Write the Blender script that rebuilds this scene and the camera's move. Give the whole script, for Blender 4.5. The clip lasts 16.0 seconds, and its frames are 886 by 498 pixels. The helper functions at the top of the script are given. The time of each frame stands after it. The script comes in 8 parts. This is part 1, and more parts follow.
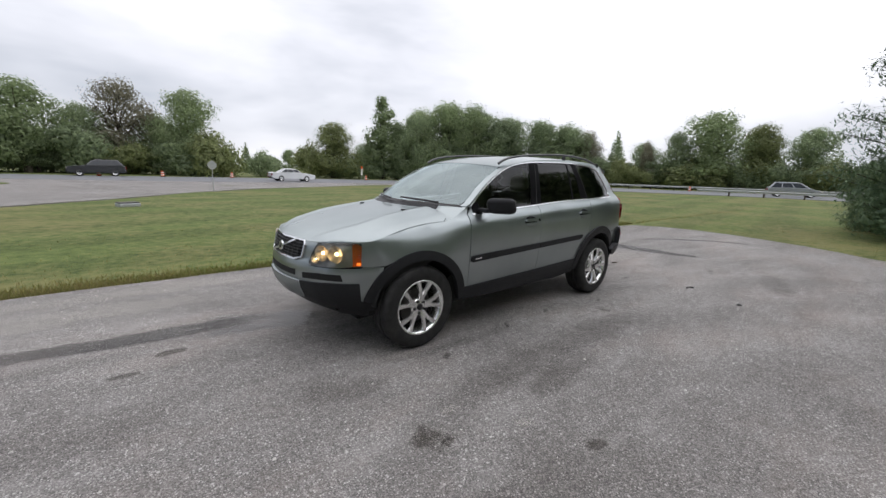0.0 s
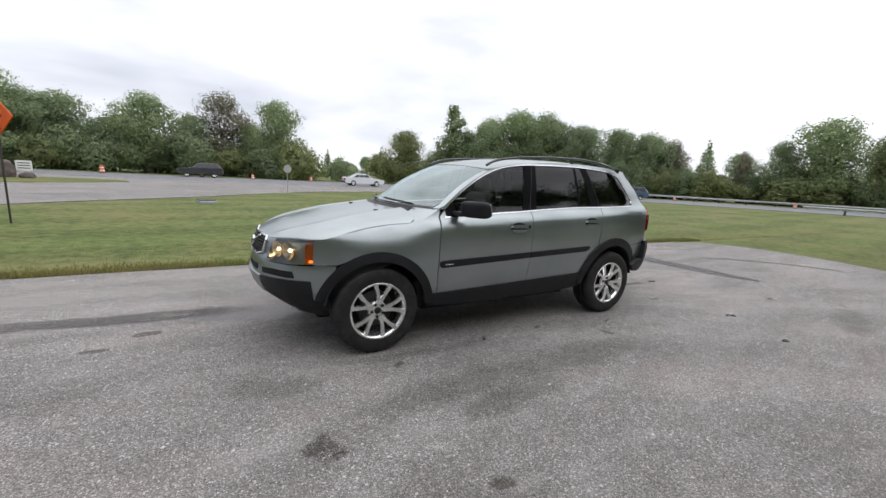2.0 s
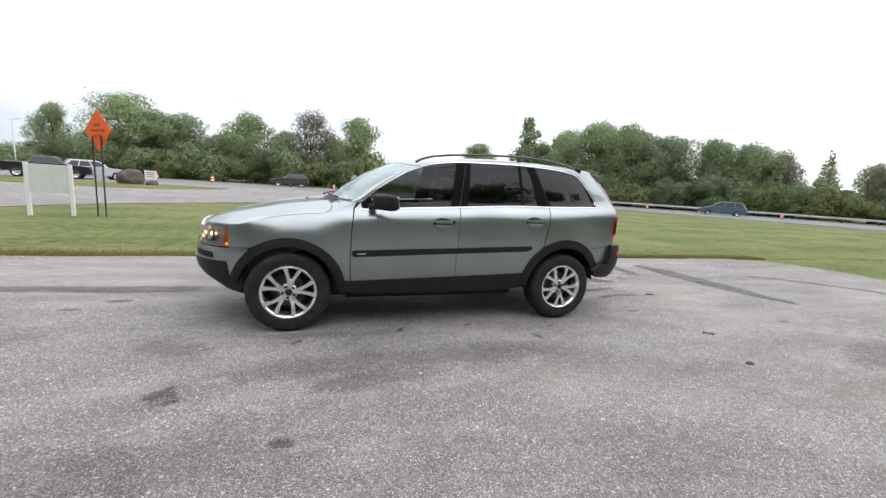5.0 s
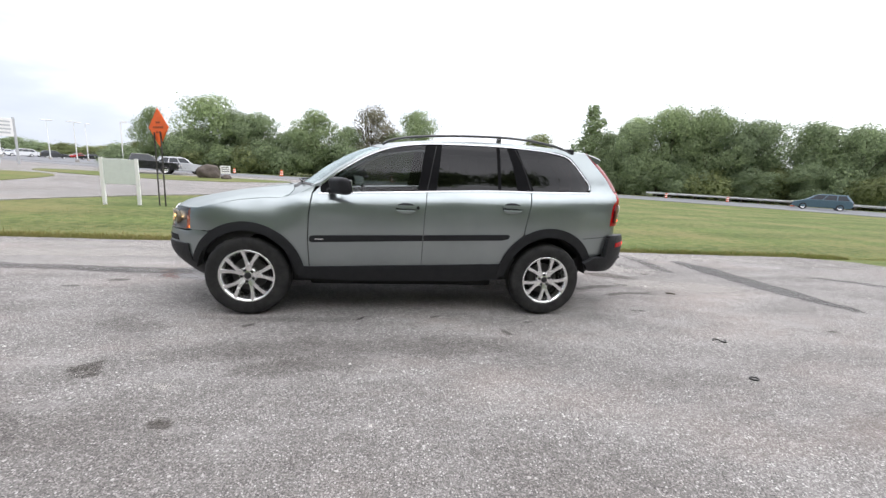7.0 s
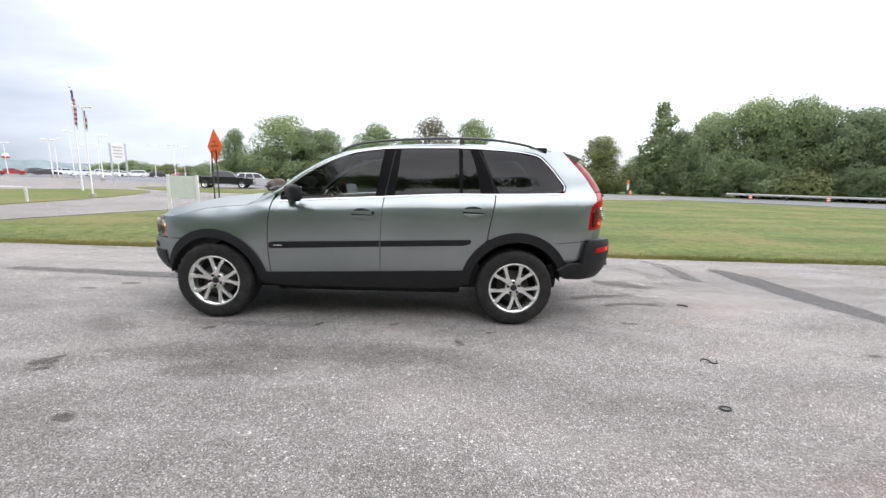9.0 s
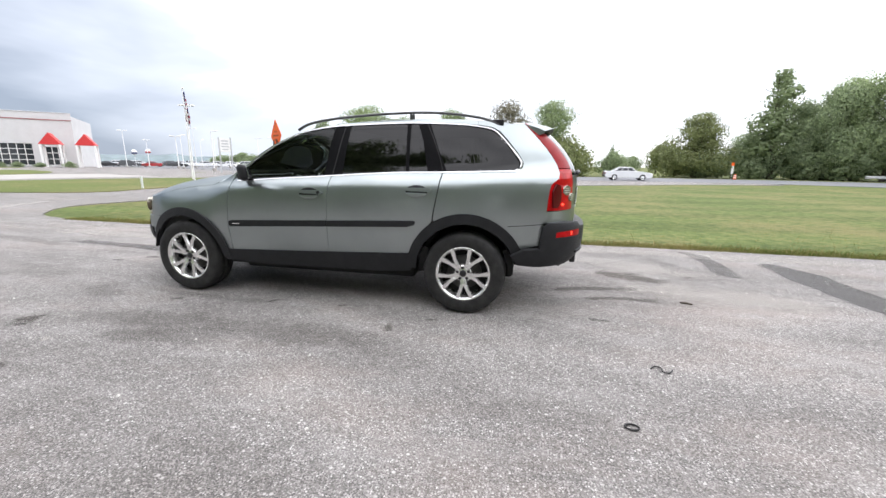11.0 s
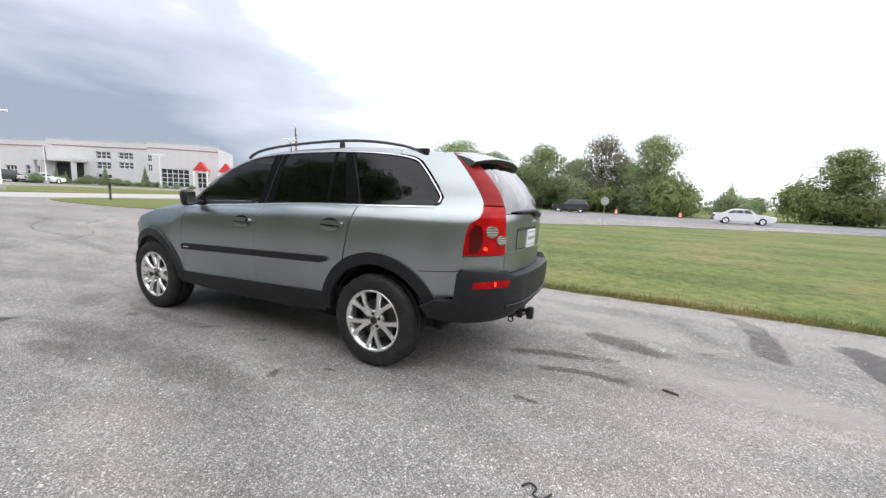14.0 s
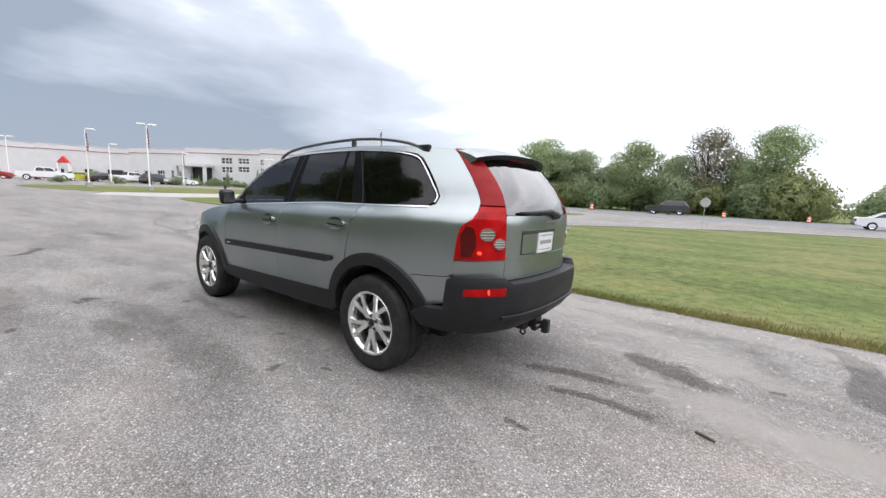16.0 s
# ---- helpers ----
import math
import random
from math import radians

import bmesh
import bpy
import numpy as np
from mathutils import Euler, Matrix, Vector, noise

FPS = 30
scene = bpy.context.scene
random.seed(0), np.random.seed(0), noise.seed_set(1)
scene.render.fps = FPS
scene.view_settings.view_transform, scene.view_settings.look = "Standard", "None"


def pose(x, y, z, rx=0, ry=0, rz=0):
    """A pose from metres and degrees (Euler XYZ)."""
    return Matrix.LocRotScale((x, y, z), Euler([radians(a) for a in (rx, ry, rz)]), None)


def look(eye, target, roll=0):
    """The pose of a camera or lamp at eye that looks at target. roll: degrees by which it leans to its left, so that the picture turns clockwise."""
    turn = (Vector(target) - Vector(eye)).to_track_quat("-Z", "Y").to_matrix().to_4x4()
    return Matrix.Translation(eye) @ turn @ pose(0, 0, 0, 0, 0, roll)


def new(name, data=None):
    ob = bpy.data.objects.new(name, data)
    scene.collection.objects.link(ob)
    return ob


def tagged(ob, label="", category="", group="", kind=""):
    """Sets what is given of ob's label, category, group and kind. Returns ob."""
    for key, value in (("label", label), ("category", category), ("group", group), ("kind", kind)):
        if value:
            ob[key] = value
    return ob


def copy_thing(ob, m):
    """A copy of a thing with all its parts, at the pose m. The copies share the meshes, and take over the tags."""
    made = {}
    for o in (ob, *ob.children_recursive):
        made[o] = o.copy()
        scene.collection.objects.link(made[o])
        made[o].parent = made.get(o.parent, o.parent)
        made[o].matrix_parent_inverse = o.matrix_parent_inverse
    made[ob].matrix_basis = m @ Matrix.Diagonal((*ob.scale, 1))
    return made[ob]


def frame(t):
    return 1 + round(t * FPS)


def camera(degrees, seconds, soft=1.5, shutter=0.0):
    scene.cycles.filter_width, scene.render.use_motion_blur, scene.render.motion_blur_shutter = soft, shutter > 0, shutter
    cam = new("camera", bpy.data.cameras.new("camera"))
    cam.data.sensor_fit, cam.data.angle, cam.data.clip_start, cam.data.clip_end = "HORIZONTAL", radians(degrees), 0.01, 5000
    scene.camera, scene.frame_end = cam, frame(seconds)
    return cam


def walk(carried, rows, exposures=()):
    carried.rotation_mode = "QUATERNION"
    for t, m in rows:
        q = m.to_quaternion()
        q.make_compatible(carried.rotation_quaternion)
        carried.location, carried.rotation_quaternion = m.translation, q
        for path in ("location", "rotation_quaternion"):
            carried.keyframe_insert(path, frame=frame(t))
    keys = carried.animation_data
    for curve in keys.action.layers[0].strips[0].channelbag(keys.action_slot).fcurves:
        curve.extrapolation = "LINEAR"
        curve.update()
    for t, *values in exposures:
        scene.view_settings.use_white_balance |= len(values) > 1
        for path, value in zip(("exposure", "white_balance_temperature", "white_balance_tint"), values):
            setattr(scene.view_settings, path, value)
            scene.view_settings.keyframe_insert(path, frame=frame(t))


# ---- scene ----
cam = camera(97.0, 16.0, 1.45)
PATH = [
    (0, (-3.372, -3.450, 1.517), (-2.106, -1.950, 1.132), 2.0),
    (0.5, (-3.200, -3.557, 1.502), (-1.954, -2.030, 1.159), 1.5),
    (1, (-2.938, -3.557, 1.482), (-1.703, -2.015, 1.175), 2.9),
    (1.5, (-2.731, -3.634, 1.496), (-1.621, -2.005, 1.159), 0.9),
    (2, (-2.535, -3.819, 1.488), (-1.555, -2.113, 1.127), 3.2),
    (2.5, (-2.339, -3.952, 1.439), (-1.353, -2.244, 1.102), 3.1),
    (3, (-2.106, -4.023, 1.441), (-1.156, -2.307, 1.050), 3.8),
    (3.5, (-1.898, -4.182, 1.438), (-1.029, -2.412, 1.103), 3.9),
    (3.7, (-1.801, -4.280, 1.430), (-0.960, -2.493, 1.115), 3.6),
    (5.8, (-0.774, -4.568, 1.391), (-0.254, -2.668, 1.048), 3.1),
    (6, (-0.652, -4.571, 1.359), (-0.121, -2.677, 0.998), 2.0),
    (6.5, (-0.461, -4.530, 1.366), (-0.025, -2.620, 0.966), 3.4),
    (7, (-0.253, -4.549, 1.371), (0.068, -2.611, 0.998), 3.3),
    (7.5, (-0.029, -4.632, 1.381), (0.098, -2.675, 0.987), 4.0),
    (8, (0.228, -4.548, 1.333), (0.382, -2.596, 0.928), 2.3),
    (8.5, (0.491, -4.472, 1.372), (0.653, -2.512, 1.009), 0.9),
    (9, (0.742, -4.504, 1.371), (0.742, -2.535, 1.023), 1.5),
    (9.2, (0.834, -4.521, 1.366), (0.805, -2.551, 1.018), 1.1),
    (11.3, (2.142, -4.066, 1.299), (1.666, -2.172, 0.868), 2.4),
    (11.5, (2.263, -3.977, 1.295), (1.777, -2.078, 0.898), 4.5),
    (12, (2.465, -3.816, 1.305), (1.862, -1.949, 0.918), 1.4),
    (12.5, (2.710, -3.754, 1.330), (1.965, -1.935, 0.959), 3.3),
    (13, (2.857, -3.620, 1.309), (2.109, -1.801, 0.944), 2.0),
    (13.5, (2.997, -3.398, 1.338), (2.295, -1.552, 1.023), 2.3),
    (14, (3.152, -3.290, 1.351), (2.300, -1.501, 1.079), 2.6),
    (14.5, (3.340, -3.216, 1.361), (2.349, -1.502, 1.081), 3.2),
    (15, (3.417, -3.065, 1.337), (2.392, -1.377, 1.019), 3.6),
    (15.5, (3.487, -2.911, 1.364), (2.392, -1.263, 1.073), 3.2),
    (16, (3.577, -2.800, 1.367), (2.366, -1.235, 1.079), 2.6),
]
walk(cam, [(t, look(eye, aim, roll)) for t, eye, aim, roll in PATH],
     [(t, stops, 6300, 14) for t, stops in ((0, -0.56), (1.5, -0.34), (2.5, -0.36), (3.5, -0.12), (6, 0.12), (7, 0.22), (9, 0.28), (12.5, 0.38), (14.5, 0.14), (16, 0.16))])

# ---- sky, sun ----
world = bpy.data.worlds.new("overcast_sky")
scene.world = world
world.use_nodes = True
wn, wl = world.node_tree.nodes, world.node_tree.links
wn.clear()


def wnode(kind, **kw):
    n = wn.new(kind)
    for k, v in kw.items():
        n.inputs[k].default_value = v
    return n


SUN_EL, SUN_ROT = radians(58), radians(35)
sky = wn.new("ShaderNodeTexSky")
sky.sky_type, sky.sun_disc = "NISHITA", False
sky.sun_elevation, sky.sun_rotation = SUN_EL, SUN_ROT
w_coord = wn.new("ShaderNodeTexCoord")
w_map = wn.new("ShaderNodeMapping")
w_map.inputs["Scale"].default_value = (1.0, 1.0, 3.2)
wl.new(w_coord.outputs["Generated"], w_map.inputs["Vector"])
cloud = wnode("ShaderNodeTexNoise", Scale=1.5, Detail=5.0, Roughness=0.5, Distortion=0.15)
wl.new(w_map.outputs["Vector"], cloud.inputs["Vector"])
w_sep = wn.new("ShaderNodeSeparateXYZ")
wl.new(w_coord.outputs["Generated"], w_sep.inputs["Vector"])


def wmath(op, a, b=None, clamp=False):
    n = wn.new("ShaderNodeMath")
    n.operation, n.use_clamp = op, clamp
    for i, v in enumerate((a, b)):
        if v is None:
            continue
        if isinstance(v, (int, float)):
            n.inputs[i].default_value = v
        else:
            wl.new(v, n.inputs[i])
    return n.outputs[0]


# a heavier cloud bank towards -x, thin bright cloud elsewhere; carried on unseen towards -y to darken the car's side
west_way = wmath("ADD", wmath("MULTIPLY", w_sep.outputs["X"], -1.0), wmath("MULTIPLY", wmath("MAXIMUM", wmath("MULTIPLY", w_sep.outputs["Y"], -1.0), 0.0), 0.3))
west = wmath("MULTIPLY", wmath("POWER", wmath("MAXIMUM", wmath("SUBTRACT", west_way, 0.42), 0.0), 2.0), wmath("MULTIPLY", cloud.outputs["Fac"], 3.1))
low = wmath("MULTIPLY", wmath("SUBTRACT", 1.0, w_sep.outputs["Z"]), 0.24)
haze = wmath("MULTIPLY", wmath("MULTIPLY", wmath("SUBTRACT", wmath("MULTIPLY", w_sep.outputs["X"], -1.0), 0.30), 4.0, True), wmath("MULTIPLY", wmath("SUBTRACT", 1.0, wmath("MULTIPLY", w_sep.outputs["Z"], 2.4), True), 0.16))
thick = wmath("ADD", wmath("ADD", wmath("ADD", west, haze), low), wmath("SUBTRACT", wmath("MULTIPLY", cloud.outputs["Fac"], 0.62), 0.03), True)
ramp = wn.new("ShaderNodeValToRGB")
cr = ramp.color_ramp
cr.elements[0].position, cr.elements[0].color = 0.30, (2.5, 2.5, 2.5, 1)
cr.elements[1].position, cr.elements[1].color = 0.92, (0.36, 0.42, 0.50, 1)
e = cr.elements.new(0.50)
e.color = (1.55, 1.57, 1.60, 1)
e = cr.elements.new(0.66)
e.color = (0.80, 0.86, 0.93, 1)
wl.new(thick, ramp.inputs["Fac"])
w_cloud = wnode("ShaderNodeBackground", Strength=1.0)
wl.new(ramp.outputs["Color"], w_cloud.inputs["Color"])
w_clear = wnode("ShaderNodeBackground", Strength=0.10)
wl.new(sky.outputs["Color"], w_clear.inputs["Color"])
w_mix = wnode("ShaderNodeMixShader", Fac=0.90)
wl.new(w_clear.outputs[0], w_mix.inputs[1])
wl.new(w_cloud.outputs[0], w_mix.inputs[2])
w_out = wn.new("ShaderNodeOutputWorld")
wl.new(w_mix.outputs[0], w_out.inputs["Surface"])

sun_data = bpy.data.lights.new("sun", "SUN")
sun_data.energy, sun_data.angle, sun_data.color = 0.7, radians(100), (1.0, 0.98, 0.96)
sun = new("sun", sun_data)
sun.matrix_world = look((14, 20, 40), (0, 0, 0))

# ---- materials ----
def nodes_of(name):
    m = bpy.data.materials.new(name)
    m.use_nodes = True
    nt = m.node_tree
    return m, nt, nt.nodes["Principled BSDF"]


def add(nt, kind, links=(), **kw):
    """A node with input values by name and links (socket, input name)."""
    n = nt.nodes.new(kind)
    for k, v in kw.items():
        n.inputs[k.replace("_", " ")].default_value = v
    for out, name in links:
        nt.links.new(out, n.inputs[name])
    return n


def math_node(nt, op, a, b=0.5, clamp=False):
    n = nt.nodes.new("ShaderNodeMath")
    n.operation, n.use_clamp = op, clamp
    for i, v in enumerate((a, b)):
        if isinstance(v, (int, float)):
            n.inputs[i].default_value = v
        else:
            nt.links.new(v, n.inputs[i])
    return n.outputs[0]


def ramp_node(nt, fac, stops):
    n = nt.nodes.new("ShaderNodeValToRGB")
    n.color_ramp.elements[0].position, n.color_ramp.elements[0].color = stops[0][0], (*stops[0][1], 1)
    n.color_ramp.elements[1].position, n.color_ramp.elements[1].color = stops[-1][0], (*stops[-1][1], 1)
    for p, c in stops[1:-1]:
        el = n.color_ramp.elements.new(p)
        el.color = (*c, 1)
    nt.links.new(fac, n.inputs["Fac"])
    return n.outputs["Color"]


def mix_col(nt, fac, a, b, mode="MIX"):
    n = nt.nodes.new("ShaderNodeMix")
    n.data_type, n.blend_type = "RGBA", mode
    for v, i in ((fac, 0), (a, 6), (b, 7)):
        if isinstance(v, (int, float)):
            n.inputs[i].default_value = v
        elif isinstance(v, tuple):
            n.inputs[i].default_value = (*v, 1)
        else:
            nt.links.new(v, n.inputs[i])
    return n.outputs[2]


def bump(nt, bsdf, height, strength=0.3, distance=0.01):
    b = add(nt, "ShaderNodeBump", [(height, "Height")], Strength=strength, Distance=distance)
    nt.links.new(b.outputs["Normal"], bsdf.inputs["Normal"])
    return b


def coords(nt):
    return nt.nodes.new("ShaderNodeTexCoord").outputs["Object"]


def noise_tex(nt, vec, scale, detail=4.0, rough=0.6):
    return add(nt, "ShaderNodeTexNoise", [(vec, "Vector")], Scale=scale, Detail=detail, Roughness=rough).outputs["Fac"]


def simple(name, color, rough=0.5, metal=0.0, vary=0.12, scale=6.0, bumps=0.0, bscale=80.0, coat=0.0, spec=0.5):
    """A plain material with two scales of variation."""
    m, nt, b = nodes_of(name)
    vec = coords(nt)
    n1, n2 = noise_tex(nt, vec, scale), noise_tex(nt, vec, scale * 9, 3.0)
    f = math_node(nt, "ADD", math_node(nt, "MULTIPLY", n1, 0.6), math_node(nt, "MULTIPLY", n2, 0.4))
    dark = tuple(c * (1 - vary) for c in color)
    light = tuple(min(1.0, c * (1 + vary)) for c in color)
    nt.links.new(ramp_node(nt, f, [(0.35, dark), (0.65, light)]), b.inputs["Base Color"])
    r = math_node(nt, "ADD", math_node(nt, "MULTIPLY", n2, 0.16), rough - 0.08, True)
    nt.links.new(r, b.inputs["Roughness"])
    b.inputs["Metallic"].default_value, b.inputs["Coat Weight"].default_value = metal, coat
    b.inputs["Specular IOR Level"].default_value = spec
    if bumps:
        bump(nt, b, noise_tex(nt, vec, bscale, 3.0), bumps, 0.004)
    return m


def chipseal():
    """Aged chip-seal: pale and dark stone chips in grey binder, with worn lanes, brown patches and dust."""
    m, nt, b = nodes_of("chipseal")
    vec = coords(nt)
    lane = nt.nodes.new("ShaderNodeMapping")
    lane.inputs["Scale"].default_value = (0.42, 1.0, 1.0)
    nt.links.new(vec, lane.inputs["Vector"])
    lane = lane.outputs[0]
    grain = add(nt, "ShaderNodeTexVoronoi", [(vec, "Vector")], Scale=185.0, Randomness=1.0)
    chips = add(nt, "ShaderNodeTexVoronoi", [(vec, "Vector")], Scale=82.0, Randomness=1.0)
    stones = add(nt, "ShaderNodeTexVoronoi", [(vec, "Vector")], Scale=36.0, Randomness=1.0)
    pick = [add(nt, "ShaderNodeSeparateColor", [(v.outputs["Color"], "Color")]).outputs[0] for v in (grain, chips, stones)]
    wide, mid = noise_tex(nt, lane, 0.4, 4.0, 0.6), noise_tex(nt, lane, 1.7, 6.0, 0.68)
    fine = noise_tex(nt, vec, 9.0, 5.0, 0.72)
    # binder and small grit
    base = ramp_node(nt, pick[0], [(0.0, (0.080, 0.077, 0.073)), (0.35, (0.150, 0.144, 0.137)), (0.75, (0.212, 0.204, 0.195)), (1.0, (0.35, 0.337, 0.323))])
    # chips, laid bare more in some lanes than in others
    bare = ramp_node(nt, math_node(nt, "ADD", math_node(nt, "MULTIPLY", mid, 0.6), math_node(nt, "MULTIPLY", fine, 0.4)), [(0.36, (0, 0, 0)), (0.62, (1, 1, 1))])
    body = ramp_node(nt, chips.outputs["Distance"], [(0.30, (1, 1, 1)), (0.46, (0, 0, 0))])
    show_c = ramp_node(nt, math_node(nt, "ADD", pick[1], math_node(nt, "MULTIPLY", bare, 0.30)), [(0.74, (0, 0, 0)), (0.80, (1, 1, 1))])
    tint = ramp_node(nt, add(nt, "ShaderNodeSeparateColor", [(chips.outputs["Color"], "Color")]).outputs[1], [(0.0, (0.29, 0.278, 0.267)), (0.6, (0.40, 0.386, 0.371)), (1.0, (0.58, 0.565, 0.547))])
    base = mix_col(nt, math_node(nt, "MULTIPLY", math_node(nt, "MULTIPLY", show_c, body), 0.88), base, tint)
    pits = math_node(nt, "MULTIPLY", ramp_node(nt, pick[1], [(0.10, (1, 1, 1)), (0.13, (0, 0, 0))]), body)
    base = mix_col(nt, math_node(nt, "MULTIPLY", pits, 0.62), base, (0.055, 0.052, 0.050))
    big = math_node(nt, "MULTIPLY", ramp_node(nt, pick[2], [(0.955, (0, 0, 0)), (0.965, (1, 1, 1))]), ramp_node(nt, stones.outputs["Distance"], [(0.24, (1, 1, 1)), (0.36, (0, 0, 0))]))
    base = mix_col(nt, math_node(nt, "MULTIPLY", big, 0.75), base, (0.54, 0.525, 0.506))
    # rust-brown drifts, lanes, dust
    rust = ramp_node(nt, noise_tex(nt, lane, 0.9, 6.0, 0.7), [(0.48, (0, 0, 0)), (0.68, (1, 1, 1))])
    base = mix_col(nt, math_node(nt, "MULTIPLY", rust, 0.30), base, (0.255, 0.205, 0.178))
    tone = ramp_node(nt, math_node(nt, "ADD", math_node(nt, "MULTIPLY", wide, 0.45), math_node(nt, "ADD", math_node(nt, "MULTIPLY", mid, 0.35), math_node(nt, "MULTIPLY", fine, 0.20))),
                     [(0.36, (0.70, 0.675, 0.655)), (0.50, (1.06, 1.045, 1.035)), (0.64, (1.40, 1.385, 1.375))])
    base = mix_col(nt, 1.0, base, tone, "MULTIPLY")
    dust = ramp_node(nt, noise_tex(nt, lane, 3.2, 7.0, 0.72), [(0.52, (0, 0, 0)), (0.72, (1, 1, 1))])
    base = mix_col(nt, math_node(nt, "MULTIPLY", dust, 0.36), base, (0.36, 0.347, 0.333))
    spots = ramp_node(nt, noise_tex(nt, vec, 4.2, 3.0, 0.55), [(0.66, (0, 0, 0)), (0.74, (1, 1, 1))])
    base = mix_col(nt, math_node(nt, "MULTIPLY", spots, 0.30), base, (0.075, 0.070, 0.066))
    nt.links.new(base, b.inputs["Base Color"])
    b.inputs["Roughness"].default_value = 0.86
    b.inputs["Specular IOR Level"].default_value = 0.35
    h = math_node(nt, "ADD", math_node(nt, "MULTIPLY", chips.outputs["Distance"], -0.7), math_node(nt, "MULTIPLY", fine, 0.8))
    bump(nt, b, h, 0.7, 0.010)
    return m


def turf(name, a, c, dry, stripe=0.0, blades=False):
    m, nt, b = nodes_of(name)
    vec = coords(nt)
    wide, mid, fine = noise_tex(nt, vec, 0.25, 5.0), noise_tex(nt, vec, 4.5, 6.0, 0.75), noise_tex(nt, vec, 38.0, 4.0, 0.75)
    f = math_node(nt, "ADD", math_node(nt, "MULTIPLY", mid, 0.6), math_node(nt, "MULTIPLY", fine, 0.4))
    col = ramp_node(nt, f, [(0.38, a), (0.62, c)])
    if stripe:
        rot = nt.nodes.new("ShaderNodeMapping")
        rot.inputs["Rotation"].default_value = (0, 0, radians(82))
        nt.links.new(vec, rot.inputs["Vector"])
        wave = add(nt, "ShaderNodeTexWave", [(rot.outputs[0], "Vector")], Scale=0.13, Distortion=2.2, Detail=2.0)
        band = ramp_node(nt, wave.outputs["Fac"], [(0.30, (0.84, 0.85, 0.82)), (0.70, (1.28, 1.24, 1.22))])
        col = mix_col(nt, stripe, col, mix_col(nt, 1.0, col, band, "MULTIPLY"))
    dr = ramp_node(nt, math_node(nt, "ADD", math_node(nt, "MULTIPLY", wide, 0.6), math_node(nt, "MULTIPLY", mid, 0.4)), [(0.46, (0, 0, 0)), (0.60, (1, 1, 1))])
    col = mix_col(nt, math_node(nt, "MULTIPLY", dr, 0.72), col, dry)
    b.inputs["Roughness"].default_value = 0.95
    b.inputs["Specular IOR Level"].default_value = 0.15
    if blades:
        rnd = nt.nodes.new("ShaderNodeNewGeometry").outputs["Random Per Island"]
        col = mix_col(nt, 1.0, col, ramp_node(nt, rnd, [(0.0, (1.0, 1.0, 1.0)), (0.6, (1.3, 1.3, 1.25)), (1.0, (1.8, 1.7, 1.5))]), "MULTIPLY")
        tl = add(nt, "ShaderNodeBsdfTranslucent", [(col, "Color")])
        mx = nt.nodes.new("ShaderNodeMixShader")
        mx.inputs[0].default_value = 0.5
        nt.links.new(b.outputs[0], mx.inputs[1])
        nt.links.new(tl.outputs[0], mx.inputs[2])
        nt.links.new(mx.outputs[0], nt.nodes["Material Output"].inputs["Surface"])
    else:
        bump(nt, b, f, 0.5, 0.02)
    nt.links.new(col, b.inputs["Base Color"])
    return m


def leafy(name, dark, light, rough=0.6, trans=0.25):
    """Leaves: colour varied leaf by leaf, and tree by tree."""
    m, nt, b = nodes_of(name)
    geo = nt.nodes.new("ShaderNodeNewGeometry")
    info = nt.nodes.new("ShaderNodeObjectInfo")
    f = math_node(nt, "ADD", math_node(nt, "MULTIPLY", geo.outputs["Random Per Island"], 0.75), math_node(nt, "MULTIPLY", info.outputs["Random"], 0.25))
    col = ramp_node(nt, f, [(0.0, dark), (0.7, light), (1.0, tuple(v * 1.5 for v in light))])
    nt.links.new(col, b.inputs["Base Color"])
    b.inputs["Roughness"].default_value = rough
    b.inputs["Specular IOR Level"].default_value = 0.3
    t = add(nt, "ShaderNodeBsdfTranslucent", [(col, "Color")])
    mix = nt.nodes.new("ShaderNodeMixShader")
    mix.inputs[0].default_value = trans
    nt.links.new(b.outputs[0], mix.inputs[1])
    nt.links.new(t.outputs[0], mix.inputs[2])
    nt.links.new(mix.outputs[0], nt.nodes["Material Output"].inputs["Surface"])
    return m


def pane(name, tint, gloss=1.0, rough=0.0, ior=1.75):
    """Thin glass: tinted see-through with a Fresnel-driven gloss."""
    m, nt, b = nodes_of(name)
    nt.nodes.remove(b)
    tr = add(nt, "ShaderNodeBsdfTransparent")
    tr.inputs["Color"].default_value = (*tint, 1)
    gl = add(nt, "ShaderNodeBsdfGlossy", Roughness=rough)
    gl.inputs["Color"].default_value = (*gloss, 1) if isinstance(gloss, tuple) else (gloss, gloss, gloss, 1)
    fr = add(nt, "ShaderNodeFresnel", IOR=ior)
    mx = nt.nodes.new("ShaderNodeMixShader")
    nt.links.new(fr.outputs[0], mx.inputs[0])
    nt.links.new(tr.outputs[0], mx.inputs[1])
    nt.links.new(gl.outputs[0], mx.inputs[2])
    nt.links.new(mx.outputs[0], nt.nodes["Material Output"].inputs["Surface"])
    return m


def glow(name, color, strength):
    m, nt, b = nodes_of(name)
    b.inputs["Base Color"].default_value = (*color, 1)
    b.inputs["Emission Color"].default_value = (*color, 1)
    b.inputs["Emission Strength"].default_value = strength
    return m


